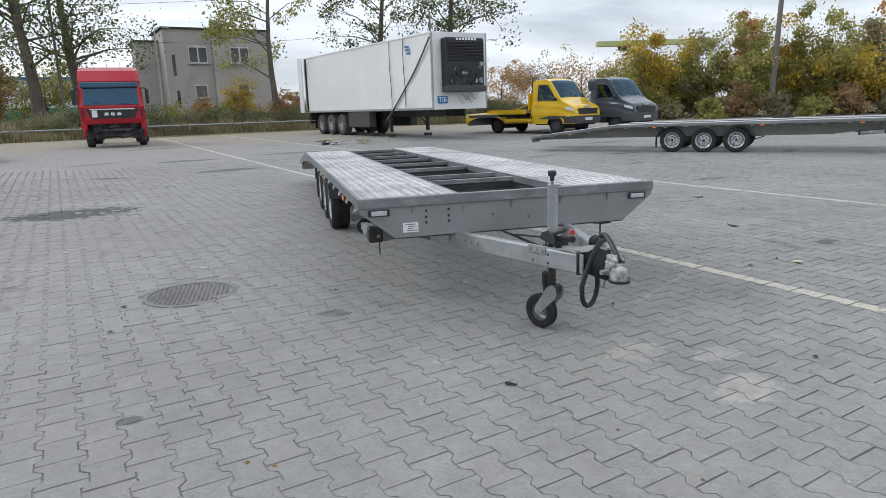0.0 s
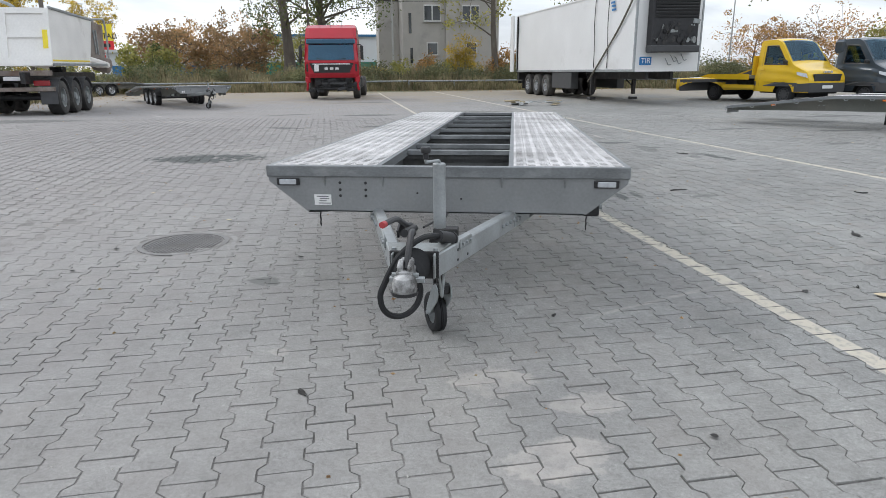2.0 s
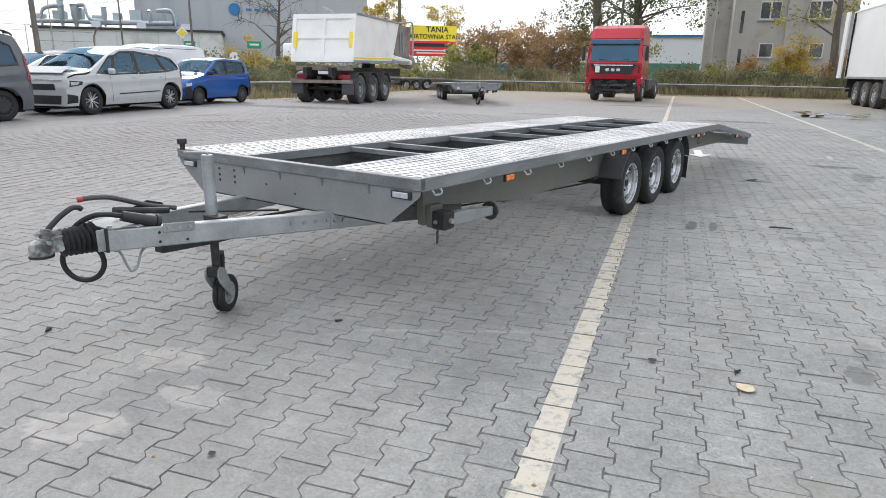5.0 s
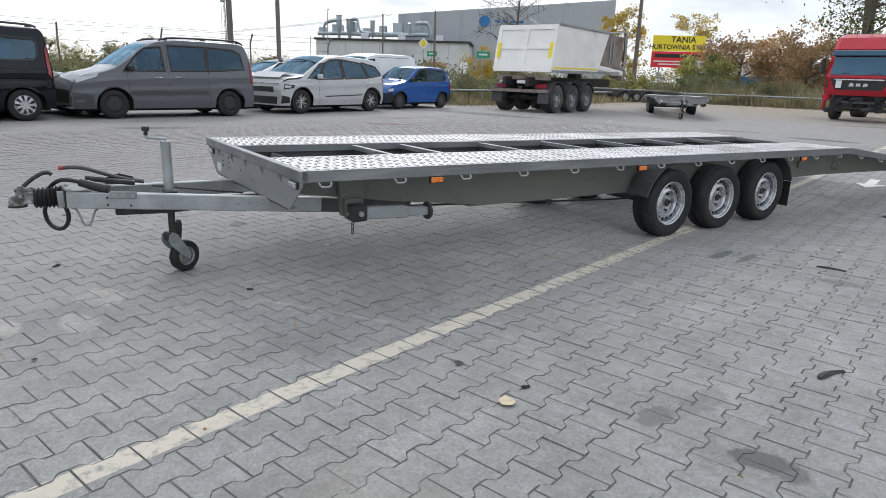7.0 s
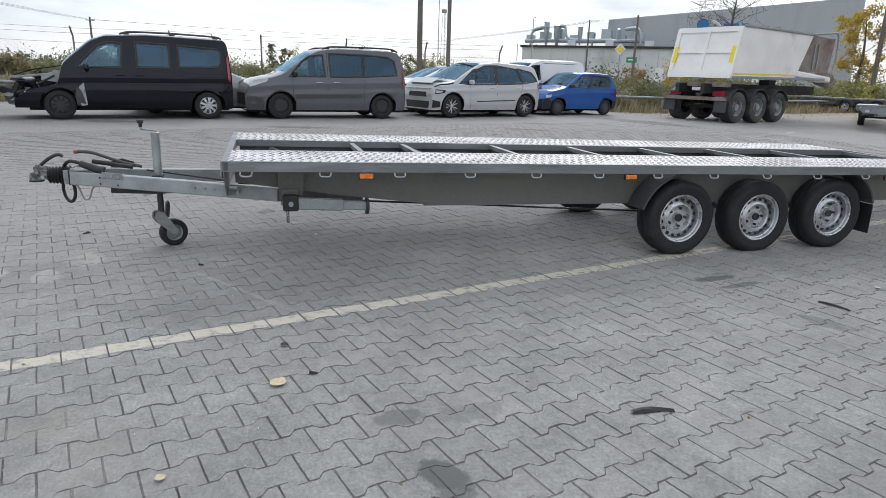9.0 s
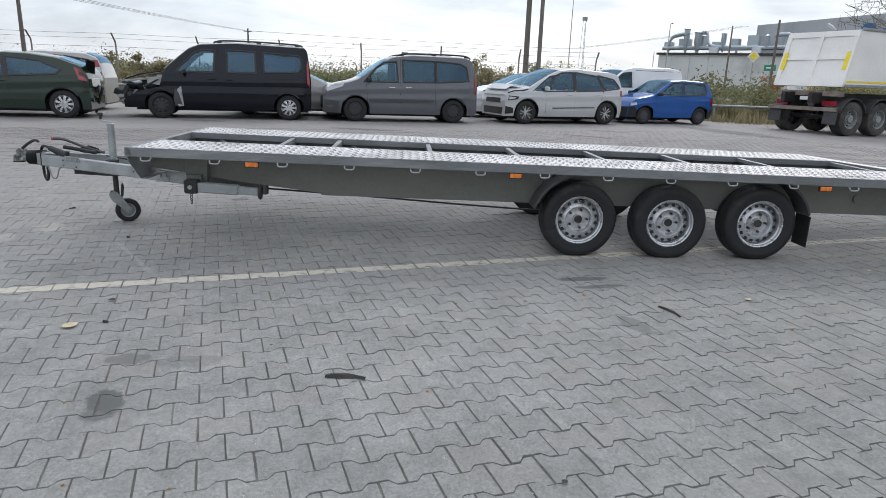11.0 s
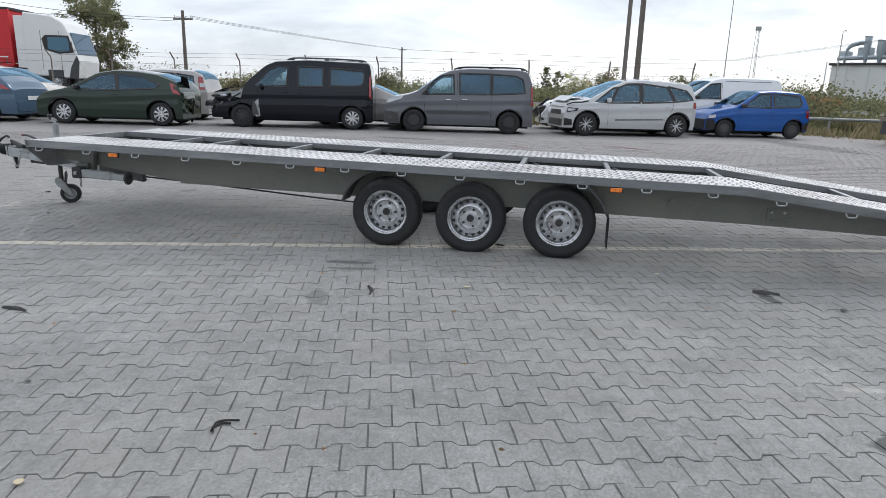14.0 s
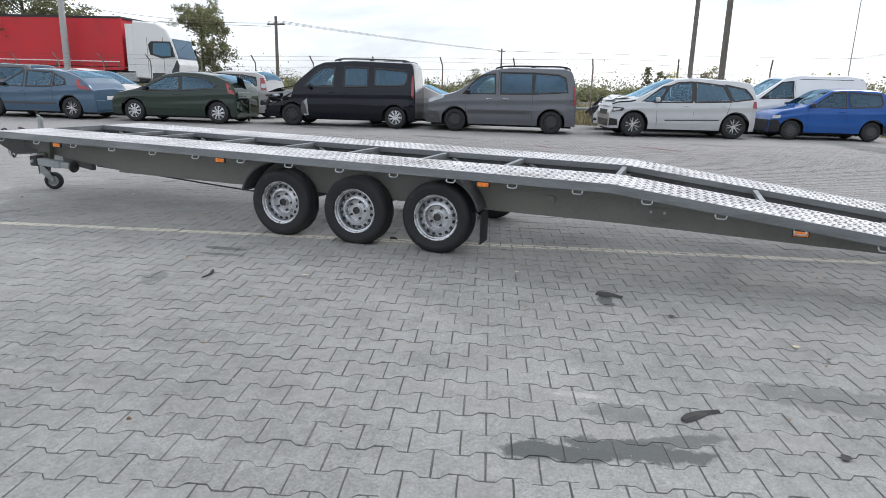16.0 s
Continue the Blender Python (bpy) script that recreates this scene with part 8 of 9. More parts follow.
def tree(x, y, h, r, leaf, seed, trunk_r=0.25, first=0.3, n=5000, size=0.14, label="", lean=0.0, spread=1.0, bare=False, name="tree", squash=1.0):
    rng = np.random.default_rng(seed)
    o = thing(name, label, "tree", Matrix.Translation((x, y, gz(x, y) - 0.05)))
    bm = NB()
    pts = [Vector((lean * h * t + 0.02 * h * math.sin(5 * t + seed), 0.015 * h * math.cos(4 * t + seed), h * t)) for t in np.linspace(0, 0.92, 8)]
    for i in range(7):
        f0, f1 = 1 - i / 7.6, 1 - (i + 1) / 7.6
        limb(bm, pts[i], pts[i + 1], trunk_r * (f0 + (0.35 if i == 0 else 0)), trunk_r * f1, 10)
    cs, rs_ = [], []
    for k in range(int(16 * spread + 6)):
        t = rng.uniform(first, 0.9)
        base = pts[min(int(t / 0.92 * 7), 6)].lerp(pts[min(int(t / 0.92 * 7) + 1, 7)], (t / 0.92 * 7) % 1)
        a = rng.uniform(0, 2 * math.pi)
        ln = r * rng.uniform(0.5, 1.0) * (1.15 - 0.6 * abs(t - 0.5))
        d = Vector((math.cos(a), math.sin(a), rng.uniform(0.25, 0.9)))
        mid = base + d * ln * 0.55
        tip = mid + Vector((d.x, d.y, d.z * rng.uniform(-0.1, 0.6))) * ln * 0.5
        limb(bm, base, mid, trunk_r * 0.28 * (1.1 - t), trunk_r * 0.16 * (1.1 - t), 5)
        limb(bm, mid, tip, trunk_r * 0.16 * (1.1 - t), 0.012, 5)
        for q in range(3 if not bare else 6):
            w = mid.lerp(tip, rng.uniform(0.1, 1)) 
            e = w + Vector(rng.normal(0, 0.22 * r, 3))
            limb(bm, w, e, 0.02, 0.008, 4)
            cs.append(e), rs_.append(r * rng.uniform(0.12, 0.30))
        cs.append(tip), rs_.append(r * rng.uniform(0.15, 0.32))
    part("trunk", bm, M["bark"], o, smooth=True)
    if n:
        v, f = leaves(rng, [tuple(c) for c in cs], rs_, n, size)
        quads("crown", v.tolist(), f.tolist(), LEAF[leaf], o)
    return o


def bush(x, y, w, h, leaf, seed, n=2500, size=0.10, label="", name="bush"):
    rng = np.random.default_rng(seed)
    o = thing(name, label, "bush", Matrix.Translation((x, y, gz(x, y) - 0.05)))
    bm = NB()
    cs, rs_ = [], []
    for k in range(16):
        a, q = rng.uniform(0, 2 * math.pi), rng.uniform(0.05, 1) ** 0.6
        tip = Vector((math.cos(a) * w * 0.5 * q, math.sin(a) * w * 0.5 * q, h * rng.uniform(0.35, 1.0) * (1.05 - 0.55 * q * q)))
        limb(bm, (tip.x * 0.15, tip.y * 0.15, 0), tip * 0.6, 0.035, 0.02, 5), limb(bm, tip * 0.6, tip, 0.02, 0.006, 4)
        for e in (0.45, 0.7, 0.95):
            cs.append(tuple(tip * e + Vector(rng.normal(0, 0.08 * w, 3)))), rs_.append(min(w, h) * rng.uniform(0.10, 0.22))
    part("framework", bm, M["bark"], o)
    v, f = leaves(rng, cs, rs_, n, size)
    v[:, 2] = np.abs(v[:, 2])
    quads("crown", v.tolist(), f.tolist(), LEAF[leaf], o)
    return o


# tall trees at the back of the yard
for q in ((-16.7, 45.1, 17, 4.6, "green", 1, 0.46, 0.22, 4600, 0.17), (-15.1, 50.3, 18, 4.8, "green", 2, 0.46, 0.22, 4600, 0.17),
          (-0.9, 46.0, 16, 3.6, "mixed", 3, 0.26, 0.22, 4200, 0.17), (7.8, 50.0, 18, 4.2, "green", 4, 0.32, 0.30, 4800, 0.17), (13.2, 49.5, 18, 4.5, "green", 5, 0.36, 0.25, 5200, 0.17)):
    tree(*q[:6], trunk_r=q[6], first=q[7], n=int(q[8] * 1.35), size=0.115, label="tall thinly leaved tree with a thick grey trunk", spread=1.3)
for k, q in enumerate(((-26.0, 42.5, 2.4, 1.8, "mixed"), (-26.4, 47.5, 4.2, 2.6, "brown"), (-22.6, 50.5, 4.4, 2.6, "brown"), (-25.0, 55, 4.8, 2.8, "brown"), (-42.2, 51.5, 8.2, 2.1, "yellow"), (-34, 66, 5.6, 2.8, "orange"),
                       (-53.0, 78.0, 10.0, 2.8, "yellow"), (-19, 56, 4.4, 2.8, "mixed"), (28.9, 80, 5.5, 3.6, "orange"), (39.0, 77, 6, 4, "orange"), (34, 82, 6, 3.6, "brown"), (47, 75, 6, 3.5, "orange"))):
    tree(*q, 20 + k, trunk_r=0.22, first=0.15, n=4200, size=0.115, label="rusty autumn tree with dense leaves", spread=1.2)
tree(-46.0, 40.5, 10.5, 4.0, "brown", 41, trunk_r=0.26, first=0.2, n=0, label="bare winter tree with fine twigs", bare=True, spread=1.8)
tree(-25.0, -32.5, 8.5, 3.4, "willow", 43, trunk_r=0.25, first=0.15, n=16000, size=0.10, label="drooping willow-like tree beyond the fence", spread=1.6)
tree(-22.5, -36.5, 8.0, 3.4, "willow", 46, trunk_r=0.22, first=0.15, n=12000, size=0.10, label="green tree beyond the fence", spread=1.4)
tree(-34.0, -26.5, 6.6, 1.7, "willow", 44, trunk_r=0.16, first=0.12, n=9000, size=0.08, label="slender willow beyond the road", spread=1.2)
tree(-32.0, -24.0, 5.4, 1.5, "willow", 45, trunk_r=0.14, first=0.12, n=5000, size=0.08, label="slender willow beyond the road", spread=1.0)

# turning shrubs before the factory, and hedge trees out in the fields
for x, y, w, h, l, sd in ((-46.5, 37.0, 5.0, 3.6, "yellow", 1), (-49.5, 33.5, 2.4, 3.0, "orange", 2), (-43.0, 38.5, 4.0, 2.8, "mixed", 3), (-31.2, 18.3, 3.2, 1.7, "brown", 4),
                          (-53.6, 9.1, 5.4, 3.0, "weed", 5), (-56.1, 19.7, 4.6, 2.6, "weed", 6), (-36.2, -13.5, 4.0, 1.9, "weed", 7), (-38.3, -18.1, 3.2, 2.1, "weed", 8)):
    bush(x, y, w, h, l, 400 + sd, 5000, 0.09, "loose autumn shrub beyond the fence")
for x, y, h, r, l, sd in ((-88.6, 1.9, 5.0, 0.7, "willow", 1), (-87.0, 3.4, 4.3, 0.8, "willow", 2), (-93.7, 5.9, 3.6, 2.2, "mixed", 3), (-72.6, 17.4, 3.2, 1.5, "willow", 4), (-75.0, 20.5, 2.9, 1.6, "mixed", 5),
                          (-74.3, 9.5, 3.2, 1.8, "willow", 6), (-54.7, -47.2, 2.9, 1.9, "willow", 7), (-61.3, -13.4, 2.2, 1.6, "willow", 8)):
    tree(x, y, h, r, l, 420 + sd, trunk_r=0.10, first=0.10, n=2600, size=0.085, label="small field tree with turning leaves", spread=1.2)

# tall thicket to the right of the lorries
tk = random.Random(77)
for k in range(17):
    f = k / 16
    x, y = 21.6 + 18 * f + tk.uniform(-0.8, 0.8), 35.2 - 7.0 * f + tk.uniform(-1.0, 2.0)
    bush(x, y, tk.uniform(3.2, 4.8), tk.uniform(5.0, 7.6) - (2.6 if f < 0.1 else 0) - (2.2 if f > 0.85 else 0), ("mixed", "mixed", "yellow", "mixed", "weed", "mixed", "mixed", "orange", "yellow")[k % 9], 200 + k, 9500, 0.09, "dense autumn thicket bush, tall and leafy")
for k in range(10):
    bush(20.5 + 1.9 * k, 33.0 - 0.95 * k + tk.uniform(-0.5, 0.5), 2.4, tk.uniform(1.3, 2.2), ("brown", "weed", "mixed")[k % 3], 240 + k, 1800, 0.10, "low brown bramble at the thicket's edge")
tree(42.5, 33.0, 7.5, 2.6, "orange", 60, trunk_r=0.18, first=0.15, n=5000, size=0.15, label="orange maple at the yard's edge")
# coloured shrubs before the house
for x, y, w, h, l, s in ((-3.6, 48.5, 3.0, 4.6, "yellow", 1), (-6.3, 48.0, 2.6, 2.6, "orange", 2), (-0.6, 46.2, 2.2, 3.6, "orange", 3), (-8.6, 47.5, 2.6, 2.3, "mixed", 4), (0.6, 48, 2.2, 3.2, "orange", 5),
                         (-10.5, 48.5, 2.4, 2.0, "yellow", 6), (-5.0, 46.6, 2.4, 1.9, "mixed", 7), (-27.6, 36.5, 3.0, 1.8, "mixed", 8), (-24.5, 40.0, 3.0, 3.0, "green", 9), (-30.0, 36.0, 2.6, 2.2, "mixed", 10),
                         (-33.5, 30.5, 3.0, 1.8, "yellow", 11), (-30.5, 24.0, 2.6, 1.3, "weed", 12), (-37.5, 33.5, 3.4, 2.2, "willow", 13), (-28.5, 28.5, 2.6, 1.5, "weed", 14)):
    bush(x, y, w, h, l, 300 + s, 5200, 0.075, "autumn shrub with turning leaves")

# weeds along the guard rail: grasses, seed heads and low scrub, past counting
WV, WF = [], []
wr = np.random.default_rng(9)
RAIL = [(-17.2, -40.0), (-18.6, 4.0), (-19.6, 13.0), (-21.5, 24.0), (-24.5, 34.0), (-16.5, 37.2), (-8.0, 39.5), (0.0, 40.6), (12.0, 42.0), (20.0, 41.0)]


def weeds(a, b, width, n, h0, h1, back):
    a, b = np.array(a), np.array(b)
    d = b - a
    nrm = np.array([-d[1], d[0]]) / np.linalg.norm(d) * back
    t, w = wr.uniform(0, 1, n), wr.uniform(0, 1, n) ** 1.3
    clump = 0.55 + 0.45 * np.sin(t * np.linalg.norm(d) * 1.7 + w * 5) * np.sin(t * np.linalg.norm(d) * 0.63)
    p = a + d * t[:, None] + nrm * (w * width - 0.35)[:, None]
    h = (h0 + (h1 - h0) * wr.uniform(0, 1, n)) * (0.55 + 0.6 * clump) * (0.5 + 0.7 * np.clip(w * 1.6, 0, 1))
    lean = wr.normal(0, 0.22, (n, 2)) * h[:, None]
    a2 = wr.uniform(0, 2 * math.pi, n)
    wd = wr.uniform(0.006, 0.022, n) * (1 + h * 0.5)
    for (x, y), hh, (lx, ly), an, q in zip(p, h, lean, a2, wd):
        z = gz(x, y) - 0.03
        c, s = math.cos(an) * q, math.sin(an) * q
        i = len(WV)
        WV.extend([(x - c, y - s, z), (x + c, y + s, z), (x + lx * 0.5 + c * 1.6, y + ly * 0.5 + s * 1.6, z + hh * 0.6), (x + lx * 0.5 - c * 1.6, y + ly * 0.5 - s * 1.6, z + hh * 0.6), (x + lx, y + ly, z + hh)])
        WF.extend([(i, i + 1, i + 2, i + 3), (i + 3, i + 2, i + 4)])


for (a, b), back in zip(zip(RAIL, RAIL[1:]), [1] * 9):
    ln = math.dist(a, b)
    far = a[1] > 30
    weeds(a, b, 7.0 if far else 4.5, int(ln * (900 if far else 330)), 0.35, 1.35 if far else 0.75, back)
    weeds(a, b, 1.6, int(ln * 120), 0.12, 0.45, -1)
quads("weeds", WV, WF, LEAF["weed"], None, "tall dry weeds and scrub along the guard rail", "stuff")
# leafy scrub behind the weeds
sc = random.Random(5)
cs, rd = [], []
for (a, b) in zip(RAIL[2:], RAIL[3:]):
    for k in range(int(math.dist(a, b) * 1.8)):
        t, w = sc.random(), sc.uniform(0.6, 6)
        dx, dy = b[0] - a[0], b[1] - a[1]
        L_ = math.hypot(dx, dy)
        cs.append((a[0] + dx * t - dy / L_ * w, a[1] + dy * t + dx / L_ * w, 0.45 + sc.uniform(0, 0.9))), rd.append(sc.uniform(0.5, 1.0))
v, f = leaves(np.random.default_rng(12), cs, rd, 70000, 0.07)
quads("scrub", v.tolist(), f.tolist(), LEAF["willow"], None, "low leafy scrub behind the guard rail", "stuff")
# far hedges and woods round the fields
cs, rd = [], []
for k in range(230):
    a = radians(sc.uniform(60, 300))
    d = sc.uniform(120, 210)
    cs.append((2 + d * math.cos(a), 2 + d * math.sin(a), sc.uniform(0.6, 2.4))), rd.append(sc.uniform(2.5, 6.0))
for k in range(330):
    a = radians(sc.uniform(150, 245))
    d = sc.choice((62, 85, 110)) + sc.uniform(-5, 9)
    cs.append((2 + d * math.cos(a), 2 + d * math.sin(a), sc.uniform(0.2, 0.9) * d / 80)), rd.append(sc.uniform(1.0, 2.4) * d / 85)
v, f = leaves(np.random.default_rng(13), cs, rd, 230000, 0.19, 0.6)
v[:, 2] = np.abs(v[:, 2])
quads("far_hedges", v.tolist(), f.tolist(), LEAF["willow"], None, "far hedges and woodland round the fields", "stuff")

# guard rail round the yard
gr = thing("guard_rail", "low galvanised pipe guard rail on short posts", "guard rail", kind="structure")
for a, b in zip(RAIL, RAIL[1:]):
    za, zb = gz(*a) + 0.55, gz(*b) + 0.55
    part("rail", cyl(NB(), (*a, za), (*b, zb), 0.055, seg=10), M["galv_dull"], gr, smooth=True)
    for k in range(int(math.dist(a, b) / 3)):
        t = (k + 0.5) * 3 / math.dist(a, b)
        x, y = a[0] + (b[0] - a[0]) * t, a[1] + (b[1] - a[1]) * t
        part("post", cyl(NB(), (x, y, gz(x, y) - 0.1), (x, y, gz(x, y) + 0.52), 0.045, seg=8), M["galv_dull"], gr)
# wire fence behind the parked cars
wf = thing("wire_fence", "rusty wire fence with posts bent at the top", "fence", kind="structure")
FX = -20.3
fy = [-40 + 3.1 * k for k in range(17)]
for y in fy:
    z = gz(FX, y)
    part("post", tube(NB(), [(FX, y, z - 0.1), (FX, y, z + 1.2), (FX, y, z + 2.0), (FX + 0.12, y, z + 2.18), (FX + 0.3, y, z + 2.38)], 0.03, 6), M["rust"], wf)
for h, dx in ((0.35, 0), (1.9, 0), (2.2, 0.14), (2.36, 0.28)):
    part("strand", tube(NB(), [(FX + dx, y, gz(FX, y) + h - 0.03 * (i % 2)) for i, y in enumerate(fy)], 0.0045, 4), M["wire"], wf)
NV, NF = [], []
for i, (ya, yb) in enumerate(zip(fy, fy[1:])):
    for k in range(-9, 16):
        for sg in (1, -1):
            y0 = ya + k * 0.2
            pts = []
            for t in (0.0, 1.0):
                yy = y0 + (1.55 * t if sg > 0 else 1.55 * (1 - t))
                pts.append((yy, 0.35 + 1.55 * t))
            (y1, z1), (y2, z2) = pts
            if y1 < ya or y1 > yb or y2 < ya or y2 > yb:
                continue
            b0 = len(NV)
            g0 = gz(FX, y1)
            NV += [(FX, y1 - 0.002, g0 + z1), (FX, y1 + 0.002, g0 + z1), (FX, y2 + 0.002, g0 + z2), (FX, y2 - 0.002, g0 + z2)]
            NF.append((b0, b0 + 1, b0 + 2, b0 + 3))
quads("wire_mesh", NV, NF, M["wire"], wf, kind="stuff")


# poles, cables and street lamps
def pole(x, y, h, r, label, material="wood_pole", arms=True, lean=(0, 0), name="utility_pole"):
    o = thing(name, label, "pole", Matrix.Translation((x, y, gz(x, y) - 0.2)))
    part("shaft", cyl(NB(), (0, 0, 0), (lean[0], lean[1], h + 0.2), r, r * 0.66, 12), M[material], o, smooth=True)
    if arms:
        blk("cross_arm", (lean[0], lean[1], h - 0.3), (0.1, 1.3, 0.1), M[material], o, bevel=0)
        for s in (-0.55, 0, 0.55):
            part("insulator", cyl(NB(), (lean[0], lean[1] + s, h - 0.25), (lean[0], lean[1] + s, h - 0.08), 0.035, 0.025, 8), M["label"], o)
    return o


pole(-18.47, 6.93, 9.0, 0.085, "weathered grey utility pole beside the guard rail", arms=False)
pole(-29.38, 8.41, 12.0, 0.16, "thick weathered utility pole across the road", lean=(0.1, -0.05))
pole(-31.9, -18.78, 5.35, 0.13, "weathered utility pole across the road")
pole(-22.42, -26.37, 9.0, 0.20, "concrete pole beyond the fence", "concrete", False)
pole(-40.0, 51.0, 12, 0.22, "weathered utility pole near the billboard")
pole(28.2, 30.0, 11, 0.18, "weathered utility pole rising from the thicket", lean=(0.35, 0))
pole(10.3, 44, 8.0, 0.10, "thin grey post behind the lorries", "wood_pole", False)
pole(-17.0, 46.5, 9, 0.14, "weathered utility pole between trees")
pole(-15.2, 46.5, 9, 0.12, "weathered utility pole between trees", arms=False)
pole(-47.2, 32.0, 6.8, 0.12, "weathered utility pole by the factory", arms=False)
pole(-77.4, 43.0, 9.0, 0.13, "thin pole before the factory", arms=False)
pole(-110.7, -25.0, 8.2, 0.20, "far utility pole in the fields")


def street_lamp(x, y, h, label, az):
    o = thing("street_lamp", label, "street lamp", Matrix.Translation((x, y, gz(x, y) - 0.1)) @ Matrix.Rotation(az, 4, "Z"))
    part("shaft", cyl(NB(), (0, 0, 0), (0, 0, h), 0.09, 0.05, 10), M["concrete"], o, smooth=True)
    part("arm", tube(NB(), [(0, 0, h - 0.1), (0.1, 0, h + 0.25), (0.6, 0, h + 0.4), (1.2, 0, h + 0.42)], 0.035, 6), M["galv_dull"], o, smooth=True)
    part("lantern", box(NB(), (1.35, 0, h + 0.42), (0.5, 0.2, 0.1)), M["galv_dull"], o, bevel=0.03)


street_lamp(-9.3, 49.5, 7.3, "slim street lamp before the grey house", 1.0)
street_lamp(-94.06, 26.49, 15, "far street lamp along the road", 2.6)
street_lamp(-80, 36, 9, "far street lamp along the road", 2.6)
street_lamp(20.5, 62, 7.5, "far street lamp behind lorries", 0.5)
mast = thing("lattice_mast", "thin lattice radio mast on the horizon", "mast", Matrix.Translation((-233, 65.1, 0)) @ Matrix.Diagonal((1.7, 1.7, 1.66, 1)))
for a in range(3):
    part("leg", cyl(NB(), (0.7 * math.cos(a * 2.1), 0.7 * math.sin(a * 2.1), 0), (0.3 * math.cos(a * 2.1), 0.3 * math.sin(a * 2.1), 14.5), 0.05, 0.035, 6), M["galv_dull"], mast)
for k in range(14):
    part("brace", cyl(NB(), (0.6, 0, k), (-0.4, 0.5, k + 1), 0.035, seg=5), M["galv_dull"], mast)
part("head_platform", cyl(NB(), (0, 0, 14.0), (0, 0, 14.7), 0.55, seg=10), M["galv_dull"], mast)


def cable(pts, sag, r=0.011):
    P_ = []
    for a, b in zip(pts, pts[1:]):
        for k in range(8):
            t = k / 8
            P_.append((a[0] + (b[0] - a[0]) * t, a[1] + (b[1] - a[1]) * t, a[2] + (b[2] - a[2]) * t - sag * 4 * t * (1 - t)))
    P_.append(pts[-1])
    tagged(part("overhead_cable", tube(NB(), P_, r, 4), M["wire"], smooth=True), "thin dark overhead cable between poles", "cable")


for d in (-0.55, 0, 0.55):
    cable([(-31.9, -18.78 + d, 5.3), (-110.7, -25.0 + d, 8.1), (-94.0, 26.5 + d, 6.4), (-82, 47 + d, 9.6)], 0.15)
cable([(-31.9, -18.78, 5.2), (-22.42, -26.37, 5.4), (-10, -60, 7)], 0.3), cable([(-31.9, -19.2, 5.0), (-20, -60, 7)], 0.4)
cable([(-40, 51, 11.6), (-17.0, 46.5, 8.7), (28.2, 30, 10.6)], 1.0), cable([(-15.2, 46.5, 8.0), (-9.3, 49.5, 6.6), (12, 58, 9.0)], 0.6)
cable([(10, 62, 11.0), (28.5, 30, 10.4), (60, 10, 12)], 0.8)


# ---- buildings ----
def opening(o, wall_c, w, h, ax, mull=True):
    """A window with frame, sill and pane set in the wall; ax: 'x' when the wall runs along x."""
    x, y, z = wall_c
    s = (w, 0.12, h) if ax == "x" else (0.12, w, h)
    wn = blk("window", wall_c, s, M["window_frame"], o, bevel=0.01)
    dy = -0.065 if ax == "x" else 0.065
    for i in ((-0.25, 0.25) if mull else (0,)):
        pw = w * (0.42 if mull else 0.84)
        c = (x + i * w, y + dy, z) if ax == "x" else (x + dy, y + i * w, z)
        blk("pane", c, (pw, 0.02, h * 0.84) if ax == "x" else (0.02, pw, h * 0.84), M["window_dark"], wn, bevel=0)
    blk("sill", (x, y + dy * 1.6, z - h / 2 - 0.04) if ax == "x" else (x + dy * 1.6, y, z - h / 2 - 0.04), (w + 0.2, 0.16, 0.06) if ax == "x" else (0.16, w + 0.2, 0.06), M["concrete"], wn, bevel=0)


hs = thing("grey_house", "flat-roofed grey rendered house with two storeys", "house", place(-6.8, 60.0, 0.956, 0.293))
blk("wall", (1.25, 3.0, 4.2), (9.3, 6.0, 8.8), M["render"], hs, bevel=0.02)
blk("wall", (-4.4, 4.0, 3.85), (2.0, 2.6, 7.7), M["render"], hs, bevel=0.02)
blk("roof", (1.25, 3.0, 8.66), (9.6, 6.3, 0.16), M["roof_felt"], hs), blk("roof", (-4.4, 4.0, 7.76), (2.1, 2.8, 0.14), M["roof_felt"], hs)
blk("chimney", (1.2, -0.12, 4.8), (1.1, 0.5, 9.2), M["render"], hs)
opening(hs, (-0.6, 0.0, 6.4), 1.6, 1.5, "x"), opening(hs, (3.1, 0.0, 6.4), 1.7, 1.5, "x"), opening(hs, (-0.6, 0.0, 3.2), 1.1, 1.2, "x", False), opening(hs, (3.2, 0.0, 3.2), 1.1, 1.2, "x", False)
blk("stair_window", (-2.7, 0.0, 5.5), (0.25, 0.1, 1.8), M["window_dark"], hs), blk("stair_window", (-2.6, 0.0, 2.6), (0.25, 0.1, 1.4), M["window_dark"], hs)

fc = thing("factory", "large grey metal-clad factory hall with low annexe", "factory", place(-88, 62, 0.62, 0.78))
part("hall", prism(NB(), [(-9.7, 0), (26.5, 0), (26.5, 14.0), (-9.7, 11.0)], 1, 3, 33), M["cladding"], fc)
blk("annexe", (-9.0, -2, 3.0), (24, 12, 6.0), M["shed_pale"], fc, bevel=0), blk("annexe_roof", (-9.0, -2, 6.15), (24.6, 12.6, 0.3), M["roof_felt"], fc, bevel=0)
for k in range(3):
    blk("roof_vent", (-14 + 6 * k, -4, 6.8), (1.2, 1.2, 1.0), M["shed_white"], fc, bevel=0)
part("round_badge", cyl(NB(), (5.0, 2.95, 10.2), (5.0, 2.8, 10.2), 0.9, seg=24), M["sign_blue"], fc)
